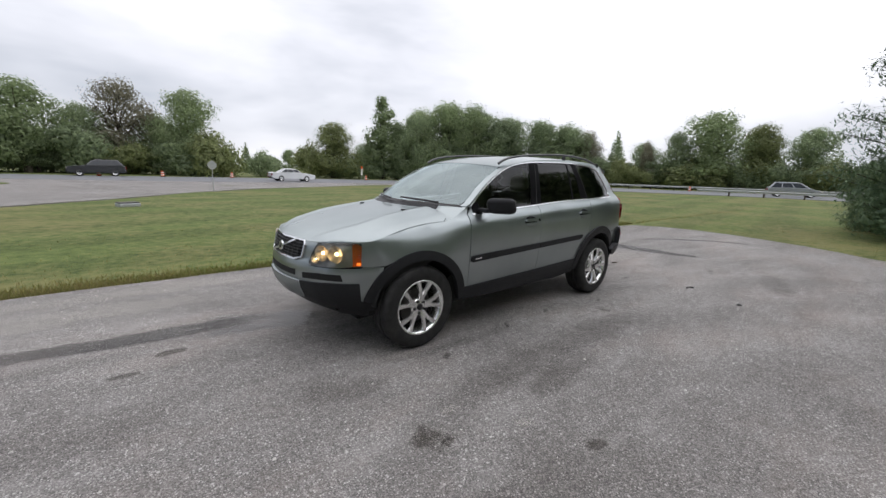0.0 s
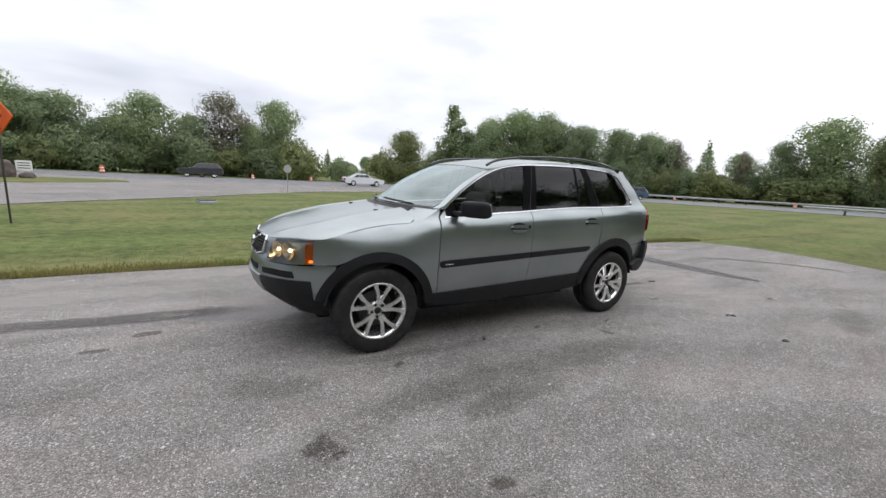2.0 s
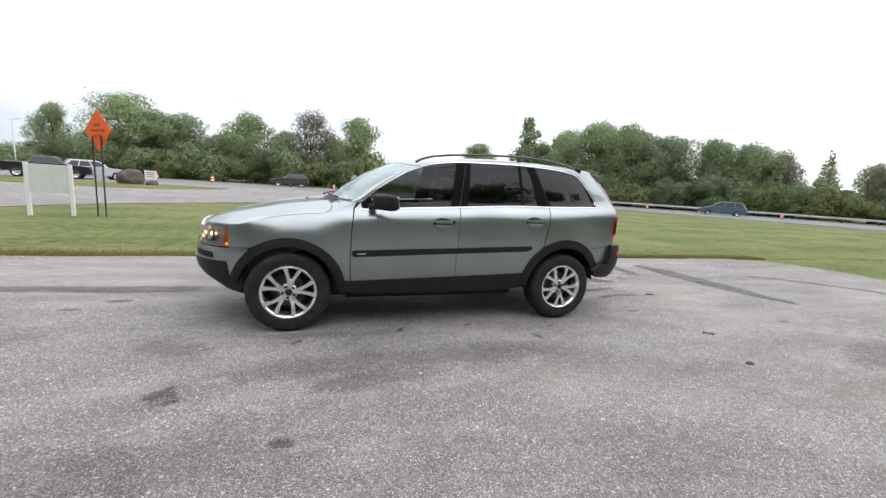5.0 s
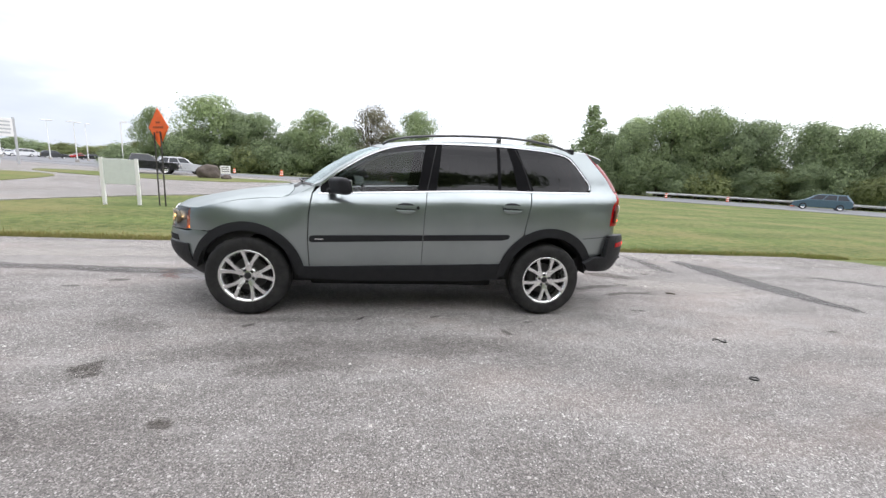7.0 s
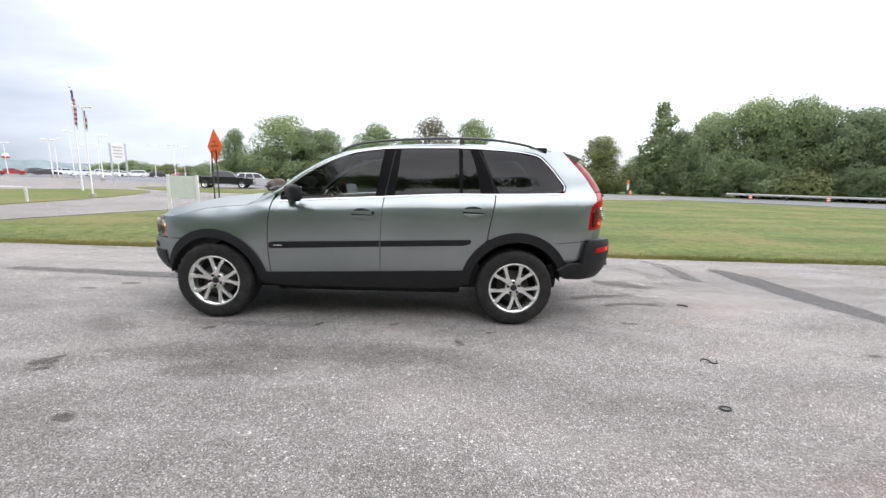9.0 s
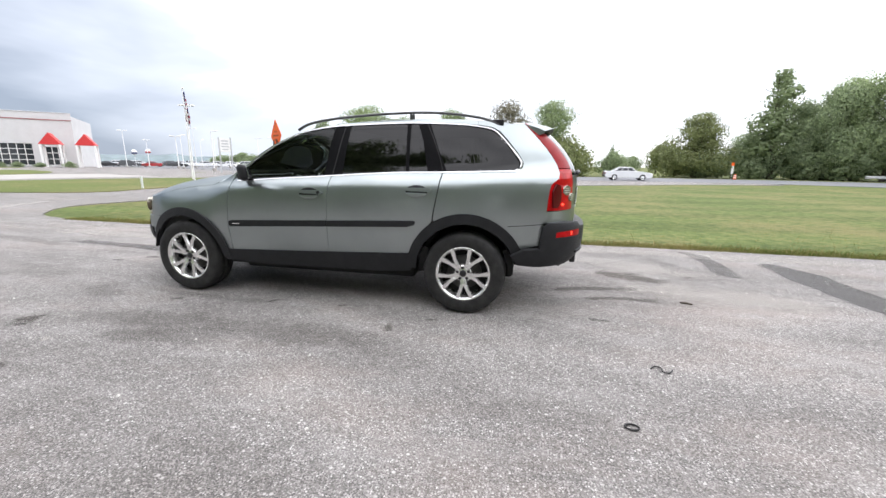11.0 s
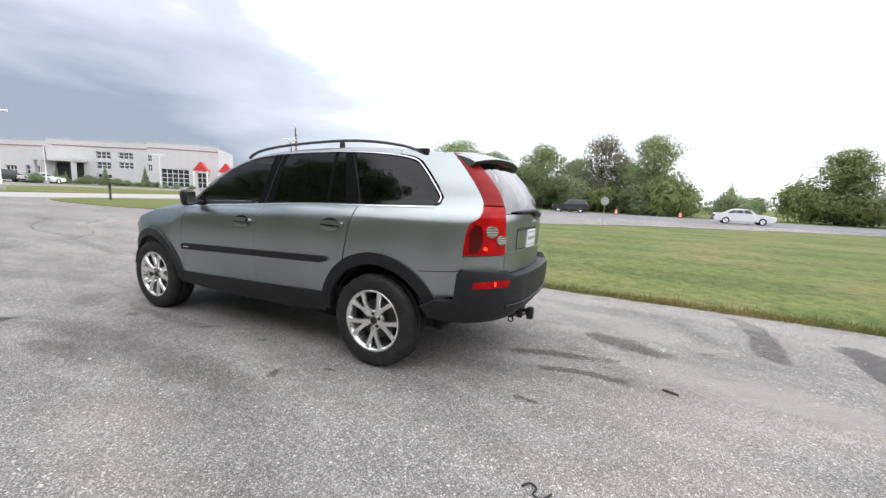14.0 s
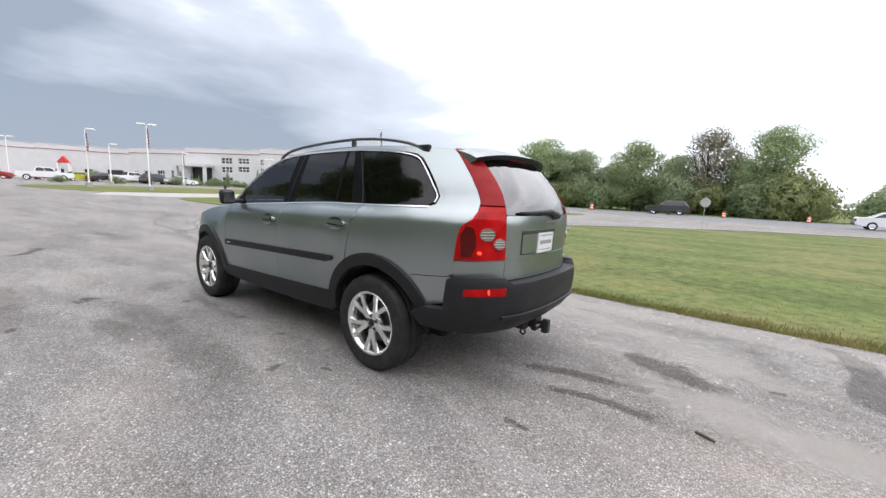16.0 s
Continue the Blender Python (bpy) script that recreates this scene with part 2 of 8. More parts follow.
M = {}
M["chipseal"] = chipseal()
M["turf"] = turf("mown_turf", (0.047, 0.075, 0.022), (0.144, 0.176, 0.056), (0.200, 0.178, 0.078), 0.55)
M["field"] = turf("rough_grass", (0.07, 0.095, 0.026), (0.15, 0.18, 0.055), (0.20, 0.175, 0.08))
M["blade"] = turf("grass_blade", (0.066, 0.092, 0.024), (0.160, 0.182, 0.054), (0.215, 0.185, 0.082), 0.6, True)
M["dry_blade"] = leafy("dry_grass_blade", (0.16, 0.13, 0.05), (0.30, 0.25, 0.11), 0.7, 0.3)
M["asphalt"] = simple("road_asphalt", (0.16, 0.165, 0.175), 0.85, 0, 0.16, 0.7, 0.5, 60)
M["concrete"] = simple("drive_concrete", (0.353, 0.336, 0.311), 0.85, 0, 0.12, 0.9, 0.3, 40)
M["bark"] = simple("bark", (0.085, 0.07, 0.055), 0.9, 0, 0.4, 5, 0.8, 20)
M["leaf"] = leafy("leaf_green", (0.170, 0.222, 0.116), (0.325, 0.398, 0.200), 0.6, 0.5)
M["leaf_dark"] = leafy("leaf_dark_green", (0.158, 0.208, 0.124), (0.300, 0.366, 0.200), 0.6, 0.5)
M["leaf_yellow"] = leafy("leaf_yellow_green", (0.132, 0.160, 0.070), (0.256, 0.288, 0.124), 0.6, 0.5)
M["leaf_brown"] = leafy("leaf_browning", (0.170, 0.165, 0.115), (0.30, 0.285, 0.20), 0.6, 0.5)
M["needle"] = leafy("needle_dark", (0.093, 0.144, 0.090), (0.192, 0.272, 0.154), 0.6, 0.3)
M["white"] = simple("white_paint", (0.78, 0.78, 0.76), 0.5, 0, 0.05)
M["offwhite"] = simple("weathered_white_board", (0.62, 0.66, 0.62), 0.6, 0, 0.06)
M["galv"] = simple("galvanised_steel", (0.50, 0.51, 0.52), 0.45, 0.7, 0.12, 8)
M["black"] = simple("black_plastic", (0.012, 0.012, 0.013), 0.5, 0, 0.2, 10, 0.2, 300)
M["post_dark"] = simple("dark_steel_post", (0.06, 0.055, 0.05), 0.6, 0.3, 0.2)
M["orange"] = simple("safety_orange", (0.85, 0.13, 0.01), 0.55, 0, 0.08)
M["red"] = simple("red_metal_roof", (0.55, 0.03, 0.03), 0.5, 0, 0.1)
M["wall_grey"] = simple("pale_precast_wall", (0.56, 0.56, 0.56), 0.85, 0, 0.06, 0.8, 0.2, 30)
M["stripe"] = simple("dull_red_stripe", (0.30, 0.13, 0.13), 0.7)
M["stone"] = simple("brown_boulder", (0.10, 0.082, 0.07), 0.9, 0, 0.35, 2.0, 0.8, 8)
M["win_dark"] = simple("dark_window_glass", (0.03, 0.035, 0.04), 0.08, 0, 0.2)

# ---- geometry helpers ----
def to_mesh(name, bm, mat, smooth=False):
    me = bpy.data.meshes.new(name)
    bm.normal_update()
    bm.to_mesh(me)
    bm.free()
    for mm in mat if isinstance(mat, (list, tuple)) else [mat]:
        me.materials.append(mm)
    if smooth:
        for p in me.polygons:
            p.use_smooth = True
    return me


def part(name, bm, mat, parent=None, label="", smooth=False):
    """Links a bmesh as one mesh object, under a thing or a part where one is given."""
    ob = new(name, to_mesh(name, bm, mat, smooth))
    if parent is not None:
        ob.parent = parent
    if label:
        ob["label"] = label
    return ob


def empty(name, label, category, m=None, group="", kind=""):
    ob = new(name)
    ob.empty_display_size = 0.2
    if m is not None:
        ob.matrix_basis = m
    return tagged(ob, label, category, group, kind)


def box(bm, x0, x1, y0, y1, z0, z1, bevel=0.0, m=None, seg=2):
    r = bmesh.ops.create_cube(bm, size=1.0)
    vs = r["verts"]
    for v in vs:
        v.co = Vector((x0 + (v.co.x + 0.5) * (x1 - x0), y0 + (v.co.y + 0.5) * (y1 - y0), z0 + (v.co.z + 0.5) * (z1 - z0)))
    if bevel:
        es = list({e for v in vs for e in v.link_edges})
        r2 = bmesh.ops.bevel(bm, geom=es, offset=bevel, segments=seg, profile=0.5, affect="EDGES")
        vs = list({v for f in r2["faces"] for v in f.verts} | {v for v in vs if v.is_valid})
    if m is not None:
        bmesh.ops.transform(bm, matrix=m, verts=[v for v in vs if v.is_valid])
    return vs


def tube(bm, pts, radii, seg=8, cap=True):
    """A tapered tube along points."""
    rings = []
    n = len(pts)
    pts = [Vector(p) for p in pts]
    if isinstance(radii, (int, float)):
        radii = [radii] * n
    for i, p in enumerate(pts):
        d = (pts[min(i + 1, n - 1)] - pts[max(i - 1, 0)]).normalized()
        a = d.cross(Vector((0, 0, 1)) if abs(d.z) < 0.9 else Vector((1, 0, 0))).normalized()
        c = d.cross(a)
        rings.append([bm.verts.new(p + radii[i] * (math.cos(2 * math.pi * k / seg) * a + math.sin(2 * math.pi * k / seg) * c)) for k in range(seg)])
    for r0, r1 in zip(rings, rings[1:]):
        for k in range(seg):
            bm.faces.new((r0[k], r0[(k + 1) % seg], r1[(k + 1) % seg], r1[k]))
    if cap:
        bm.faces.new(rings[0][::-1])
        bm.faces.new(rings[-1])
    return rings


def lathe(bm, profile, seg=32, axis="z", m=None, close=False):
    """Turns (radius, height) points round an axis."""
    rings = []
    for r, h in profile:
        ring = []
        for k in range(seg):
            a = 2 * math.pi * k / seg
            c = (r * math.cos(a), r * math.sin(a), h)
            if axis == "y":
                c = (c[0], c[2], c[1])
            elif axis == "x":
                c = (c[2], c[0], c[1])
            v = Vector(c)
            ring.append(bm.verts.new(m @ v if m is not None else v))
        rings.append(ring)
    pairs = list(zip(rings, rings[1:])) + ([(rings[-1], rings[0])] if close else [])
    for r0, r1 in pairs:
        for k in range(seg):
            try:
                bm.faces.new((r0[k], r0[(k + 1) % seg], r1[(k + 1) % seg], r1[k]))
            except ValueError:
                pass
    return rings


def smooth_line(pts, n=6, closed=False):
    """A Catmull-Rom line through points of any dimension."""
    P = [np.array(p, float) for p in pts]
    out, c = [], len(P)
    last = c if closed else c - 1
    for i in range(last):
        if closed:
            a, b, d, e = P[(i - 1) % c], P[i], P[(i + 1) % c], P[(i + 2) % c]
        else:
            a, b, d, e = P[max(i - 1, 0)], P[i], P[i + 1], P[min(i + 2, c - 1)]
        for k in range(n):
            t = k / n
            out.append(tuple(0.5 * (2 * b + (d - a) * t + (2 * a - 5 * b + 4 * d - e) * t * t + (3 * b - a - 3 * d + e) * t ** 3)))
    if not closed:
        out.append(tuple(P[-1]))
    return out


def step(a, b, v):
    u = min(1.0, max(0.0, (v - a) / (b - a)))
    return u * u * (3 - 2 * u)


def ground_z(x, y):
    """The lie of the land: level round the car, falling to the road, rising to the showroom."""
    return -0.12 * step(4, 30, y) * step(-45, -15, x) + 0.5 * step(25, 75, -x) * (1 - step(46, 62, y))


def sheet(name, outline, mat, lift, cell=2.0, skirt=0.06, parent=None):
    """A paved or grown sheet on the land, with a thin edge."""
    bm = bmesh.new()
    f = bm.faces.new([bm.verts.new((x, y, 0)) for x, y in outline])
    if f.normal.z < 0:
        f.normal_flip()
    bm.normal_update()
    if bm.faces[:][0].normal.z < 0:
        bmesh.ops.reverse_faces(bm, faces=bm.faces[:])
    bmesh.ops.triangulate(bm, faces=bm.faces[:])
    xs, ys = [p[0] for p in outline], [p[1] for p in outline]
    for axis, lo, hi in ((0, min(xs), max(xs)), (1, min(ys), max(ys))):
        c = math.ceil(lo / cell) * cell
        while c < hi:
            co, no = [0, 0, 0], [0, 0, 0]
            co[axis], no[axis] = c, 1
            bmesh.ops.bisect_plane(bm, geom=bm.verts[:] + bm.edges[:] + bm.faces[:], plane_co=co, plane_no=no, dist=1e-5)
            c += cell
    rim = [e for e in bm.edges if len(e.link_faces) == 1]
    for v in bm.verts:
        v.co.z = ground_z(v.co.x, v.co.y) + lift
    ext = bmesh.ops.extrude_edge_only(bm, edges=rim)
    for v in [g for g in ext["geom"] if isinstance(g, bmesh.types.BMVert)]:
        v.co.z -= skirt
    return part(name, bm, mat, parent)

# ---- the land ----
def axis_steps(fine_lo, fine_hi, d, far):
    v = list(np.arange(fine_lo, fine_hi + 1e-6, d))
    g, lo, hi = d, fine_lo, fine_hi
    while hi < far:
        g *= 1.35
        lo, hi = lo - g, hi + g
        v = [lo] + v + [hi]
    return v


bm = bmesh.new()
gx, gy = axis_steps(-90, 80, 2.0, 2600), axis_steps(-20, 70, 2.0, 2600)
rows_v = [[bm.verts.new((x, y, ground_z(x, y) - 0.025 - 0.04 * step(4, 12, y) * noise.noise((x * 0.2, y * 0.2, 0)))) for x in gx] for y in gy]
for r0, r1 in zip(rows_v, rows_v[1:]):
    for i in range(len(gx) - 1):
        bm.faces.new((r0[i], r0[i + 1], r1[i + 1], r1[i]))
ground = part("ground", bm, M["turf"], None, "", True)
tagged(ground, "mown green grass with dry patches, gently falling to the road", "ground", kind="structure")

rnd = random.Random(7)


def ragged(pts, n=5, amount=0.06):
    out = smooth_line(pts, n)
    return [(x + amount * noise.noise((x * 1.7, y * 1.7, 3.1)), y + amount * noise.noise((x * 1.7, y * 1.7, 9.7))) for x, y in out]


verge_south = [(8.9, 2.72), (7.0, 2.70), (4.0, 2.76), (1.0, 2.78), (-2.0, 2.72), (-5.0, 2.66), (-7.6, 2.74)]
verge_tip = [(-9.2, 3.0), (-10.4, 3.7), (-11.3, 4.9), (-11.3, 6.2)]
verge_north = [(-10.8, 8.0), (-9.8, 10.4), (-8.5, 12.6), (-6.3, 15.2), (-3.2, 18.6), (0.8, 23.6), (5.0, 27.4), (10.5, 30.4), (17.0, 33.8), (24.0, 36.0)]
pad_east = [(7.0, -14.0), (7.2, -8.0), (7.7, -5.4), (8.7, -3.5), (9.7, -2.1), (10.4, -0.4), (10.5, 1.0), (10.0, 2.2), (8.9, 2.72)]
lot = ragged(pad_east, 8) + ragged(verge_south, 12)[1:] + ragged(verge_tip, 6) + ragged(verge_north, 4, 0.12)
lot += [(24, 38.6), (14, 39.9), (2, 39.8), (-12, 42.6), (-30, 47.2), (-70, 55), (-112, 58), (-112, -45), (7.0, -45)]
pavement = sheet("pavement", lot, M["chipseal"], 0.0, 3.0)
tagged(pavement, "worn pale grey chip-seal parking lot with stains", "pavement", kind="structure")

near_edge = [(-160, 66), (-70, 54), (-30, 46.6), (-14, 42.6), (-4, 40.4), (5, 39.3), (16, 39.3), (24, 38.2), (31, 34.6), (38, 28.8), (44, 21), (49, 12), (53, 2), (58, -15), (68, -50), (110, -160)]
far_edge = [(-165, 80), (-72, 67), (-33, 58), (-15, 54.2), (-5, 53.4), (5, 53.4), (18, 54.2), (30, 52), (42, 46.6), (52, 39.2), (60, 29.6), (66, 18), (70, 4), (74.5, -14), (84, -49), (126, -158)]
road = sheet("road", smooth_line(near_edge, 4) + smooth_line(far_edge, 4)[::-1], M["asphalt"], 0.012, 4.0)
tagged(road, "grey asphalt highway curving past the lot", "road", kind="structure")

far_lot = sheet("pavement", [(-150, 80.5), (-72, 69.0), (-40, 61.5), (-34, 118), (-150, 150)], M["asphalt"], 0.008, 6.0)
tagged(far_lot, "grey paved sales lot beyond the highway", "pavement", kind="structure")

islands = [
    [(-16.6, 9.2), (-16.6, 11.8), (-17.2, 15.0), (-19.0, 20.5), (-21.4, 25.2), (-24.6, 27.4), (-27.6, 26.0), (-30.5, 18.0), (-31.5, 11.0), (-29.0, 8.0), (-22.0, 7.6)],
    [(-8.3, 33.0), (-10.2, 29.6), (-13.5, 27.0), (-19.0, 27.2), (-26.0, 30.2), (-28.5, 34.0), (-24.0, 35.2), (-15.0, 35.6), (-10.0, 35.0)],
    [(-40.0, 6.0), (-40.5, 12.0), (-42.0, 24.0), (-50.0, 29.0), (-56.0, 24.0), (-54.0, 8.0), (-50.0, 2.0), (-44.0, 2.6)],
    [(-66.0, 36.0), (-70.0, 31.0), (-84.0, 20.0), (-96.0, 14.0), (-95.0, 11.0), (-82.0, 16.0), (-66.0, 27.0), (-61.0, 34.0)],
]
for pts in islands:
    isl = sheet("lawn", [(p[0], p[1]) for p in smooth_line(pts, 4, True)], M["field"], 0.03, 3.0, 0.08)
    tagged(isl, "mown grass island in the lot", "lawn", kind="structure")
drive = sheet("driveway", [(-31.8, 8.0), (-33.5, 18.0), (-32.0, 27.0), (-39.0, 27.0), (-41.0, 22.0), (-39.5, 12.0), (-39.0, 6.0), (-34.0, 4.0)], M["concrete"], 0.014, 3.0)
tagged(drive, "pale concrete driveway between grass islands", "driveway", kind="structure")

# ---- trees ----
def crown_cloud(rng, n, lobes, leaf, flat=0.8):
    """Leaf sprays spread through lobes given as (centre, radius, squash)."""
    bm_ = bmesh.new()
    tot = sum(r * r for _, r, _ in lobes)
    for c, r, sq in lobes:
        for _ in range(int(n * r * r / tot)):
            d = Vector((rng.gauss(0, 1), rng.gauss(0, 1), rng.gauss(0, 1))).normalized()
            k = noise.noise((c[0] + d.x * 1.9, c[1] + d.y * 1.9, c[2] + d.z * 1.9))
            rad = r * (0.70 + 0.36 * rng.random() * (1 + 1.3 * k) + 0.35 * k) * (1 if rng.random() < 0.86 else 1.12)
            p = Vector(c) + Vector((d.x * rad, d.y * rad, d.z * rad * sq))
            s = leaf * rng.uniform(0.55, 1.3)
            u = (d.cross(Vector((rng.gauss(0, 1), rng.gauss(0, 1), rng.gauss(0, 1))))).normalized()
            w = (u.cross(d) + 0.5 * Vector((rng.uniform(-1, 1), rng.uniform(-1, 1), rng.uniform(-1, 1)))).normalized()
            a, b_ = u * s, w * s * 0.62
            mid = p + d * s * 0.18
            bm_.faces.new([bm_.verts.new(q) for q in (p - a - b_ * 0.5, p + a * 0.9 - b_ * 0.6, mid + b_ * 1.3)])
    return bm_


def trunk_mesh(rng, h, spread, r0, limbs=7, bare=0):
    bm_ = bmesh.new()
    lean = Vector((rng.uniform(-0.05, 0.05), rng.uniform(-0.05, 0.05), 1))
    pts = [lean * h * k / 5 + Vector((rng.uniform(-0.1, 0.1), rng.uniform(-0.1, 0.1), 0)) * (k > 0) for k in range(6)]
    pts[0].z = -0.15
    tube(bm_, pts, [r0 * 1.35, r0, r0 * 0.85, r0 * 0.65, r0 * 0.42, r0 * 0.15], 8)
    for i in range(limbs):
        t = rng.uniform(0.3, 0.9)
        base = lean * h * t
        a = rng.uniform(0, 6.28)
        out = Vector((math.cos(a), math.sin(a), rng.uniform(0.5, 1.1))).normalized()
        ln = spread * rng.uniform(0.6, 1.0) * (1.15 - 0.5 * t)
        q = [base, base + out * ln * 0.45, base + out * ln + Vector((0, 0, ln * 0.15))]
        tube(bm_, q, [r0 * 0.45 * (1.1 - t), r0 * 0.28 * (1.1 - t), 0.02], 6)
        for _ in range(bare):
            st = base + out * ln * rng.uniform(0.35, 0.9)
            tw = (out + Vector((rng.uniform(-1, 1), rng.uniform(-1, 1), rng.uniform(-0.2, 1)))).normalized()
            tube(bm_, [st, st + tw * ln * 0.3, st + tw * ln * 0.5 + Vector((0, 0, 0.2))], [0.026, 0.016, 0.006], 4)
    return bm_


def make_tree(kind, seed):
    """A broadleaf tree of unit radius about 4 m and height about 10 m, at the origin."""
    rng = random.Random(seed)
    mats = {"a": "leaf", "d": "leaf_dark", "y": "leaf_yellow", "bare": "leaf_brown", "tall": "leaf", "s": "leaf_dark", "sy": "leaf_yellow", "con": "needle"}
    names = {"con": "conifer", "s": "shrub", "sy": "shrub"}
    labels = {"a": "broadleaf tree with a dense green crown", "d": "dark green broadleaf tree with an uneven crown", "y": "yellowing green broadleaf tree beyond the road",
              "bare": "thinning brownish tree with visible branches", "tall": "tall narrow green tree beyond the road", "s": "dark green shrub under the roadside trees",
              "sy": "yellow-green shrub at the wood's edge", "con": "dark pointed conifer among the trees"}
    tr = empty(names.get(kind, "tree"), labels[kind], names.get(kind, "tree"), group="trees beyond the road")
    lobes, leaf, n = [], 0.118, 2600
    if kind in ("s", "sy"):
        for _ in range(9):
            a, q = rng.uniform(0, 6.28), rng.uniform(0, 2.6)
            lobes.append(((q * math.cos(a), q * math.sin(a), rng.uniform(0.9, 3.3)), rng.uniform(1.0, 1.7), 0.9))
        n, leaf = 7200, 0.15
        part("trunk", trunk_mesh(rng, 3.2, 2.0, 0.09, 5), M["bark"], tr)
    elif kind == "con":
        tiers = []
        for i in range(30):
            t = i / 29
            for k in range(5 if t < 0.85 else 2):
                a = k * 1.256 + i * 0.7 + rng.uniform(-0.3, 0.3)
                q = 1.35 * (1 - t) * rng.uniform(0.75, 1.1)
                tiers.append(((q * math.cos(a), q * math.sin(a), 0.9 + 8.9 * t - 0.25 * q + rng.uniform(-0.2, 0.2)), 0.20 + 0.60 * (1 - t), 0.75))
        bm_ = crown_cloud(rng, 7000, tiers, 0.13)
        part("crown", bm_, M["leaf_dark"], tr)
        part("trunk", trunk_mesh(rng, 9.6, 0.5, 0.16, 4), M["bark"], tr)
        return tr
    elif kind == "tall":
        for i in range(15):
            t = i / 14
            a, q = rng.uniform(0, 6.28), rng.uniform(0.2, 1.2) * (1 - 0.75 * t)
            lobes.append(((q * math.cos(a) * 1.3, q * math.sin(a) * 1.3, 2.4 + 7.4 * t), rng.uniform(0.7, 1.25) * (1.15 - 0.6 * t), 1.0))
        n, leaf = 6400, 0.15
        part("trunk", trunk_mesh(rng, 9.4, 1.6, 0.17, 10), M["bark"], tr)
    else:
        for i in range(20):
            a, q, zz = rng.uniform(0, 6.28), rng.uniform(0.4, 2.9), 1.8 + 6.9 * (i + 0.5) / 20
            q *= (1 - 0.6 * max(0, (zz - 5.8) / 3)) * (0.75 + 0.25 * min(1, zz / 3.5))
            lobes.append(((q * math.cos(a), q * math.sin(a), zz), rng.uniform(1.1, 1.9), 0.85))
        lobes.append(((0, 0, 8.4), 1.4, 0.9))
        if kind == "bare":
            n, leaf = 9500, 0.12
            part("trunk", trunk_mesh(rng, 8.0, 3.7, 0.15, 18, 6), M["bark"], tr)
        else:
            n = 19500
            part("trunk", trunk_mesh(rng, 8.2, 3.4, 0.22, 9), M["bark"], tr)
    part("crown", crown_cloud(rng, n, lobes, leaf), M[mats[kind]], tr)
    return tr


tree_kinds = {k: [make_tree(k, 11 + 7 * i + 3 * j) for j in range(v)] for i, (k, v) in enumerate({"a": 4, "d": 3, "y": 2, "bare": 1, "tall": 1, "s": 3, "sy": 2, "con": 1}.items())}
tree_used = {}


def plant(kind, x, y, top, rad, rng):
    """Sets a tree with its crown's top height over the datum and its radius."""
    pool = tree_kinds[kind]
    src = pool[rng.randrange(len(pool))]
    z = ground_z(x, y) - 0.03
    full = {"s": 4.6, "sy": 4.6, "con": 10.0, "tall": 10.6}.get(kind, 9.9)
    wide = {"s": 3.4, "sy": 3.4, "con": 2.1, "tall": 1.9}.get(kind, 3.9)
    sz, sx = max(top - z, 1.5) / full, rad / wide
    sx = min(max(sx, 0.6 * sz), 1.5 * sz)
    m = pose(x, y, z, 0, 0, rng.uniform(0, 360))
    if src not in tree_used:
        tree_used[src] = True
        src.matrix_basis, src.scale = m, (1, 1, 1)
        src.matrix_basis = m @ Matrix.Diagonal((sx, sx, sz, 1))
        return src
    ob = copy_thing(src, m)
    ob.matrix_basis = m @ Matrix.Diagonal((sx, sx, sz, 1))
    return ob


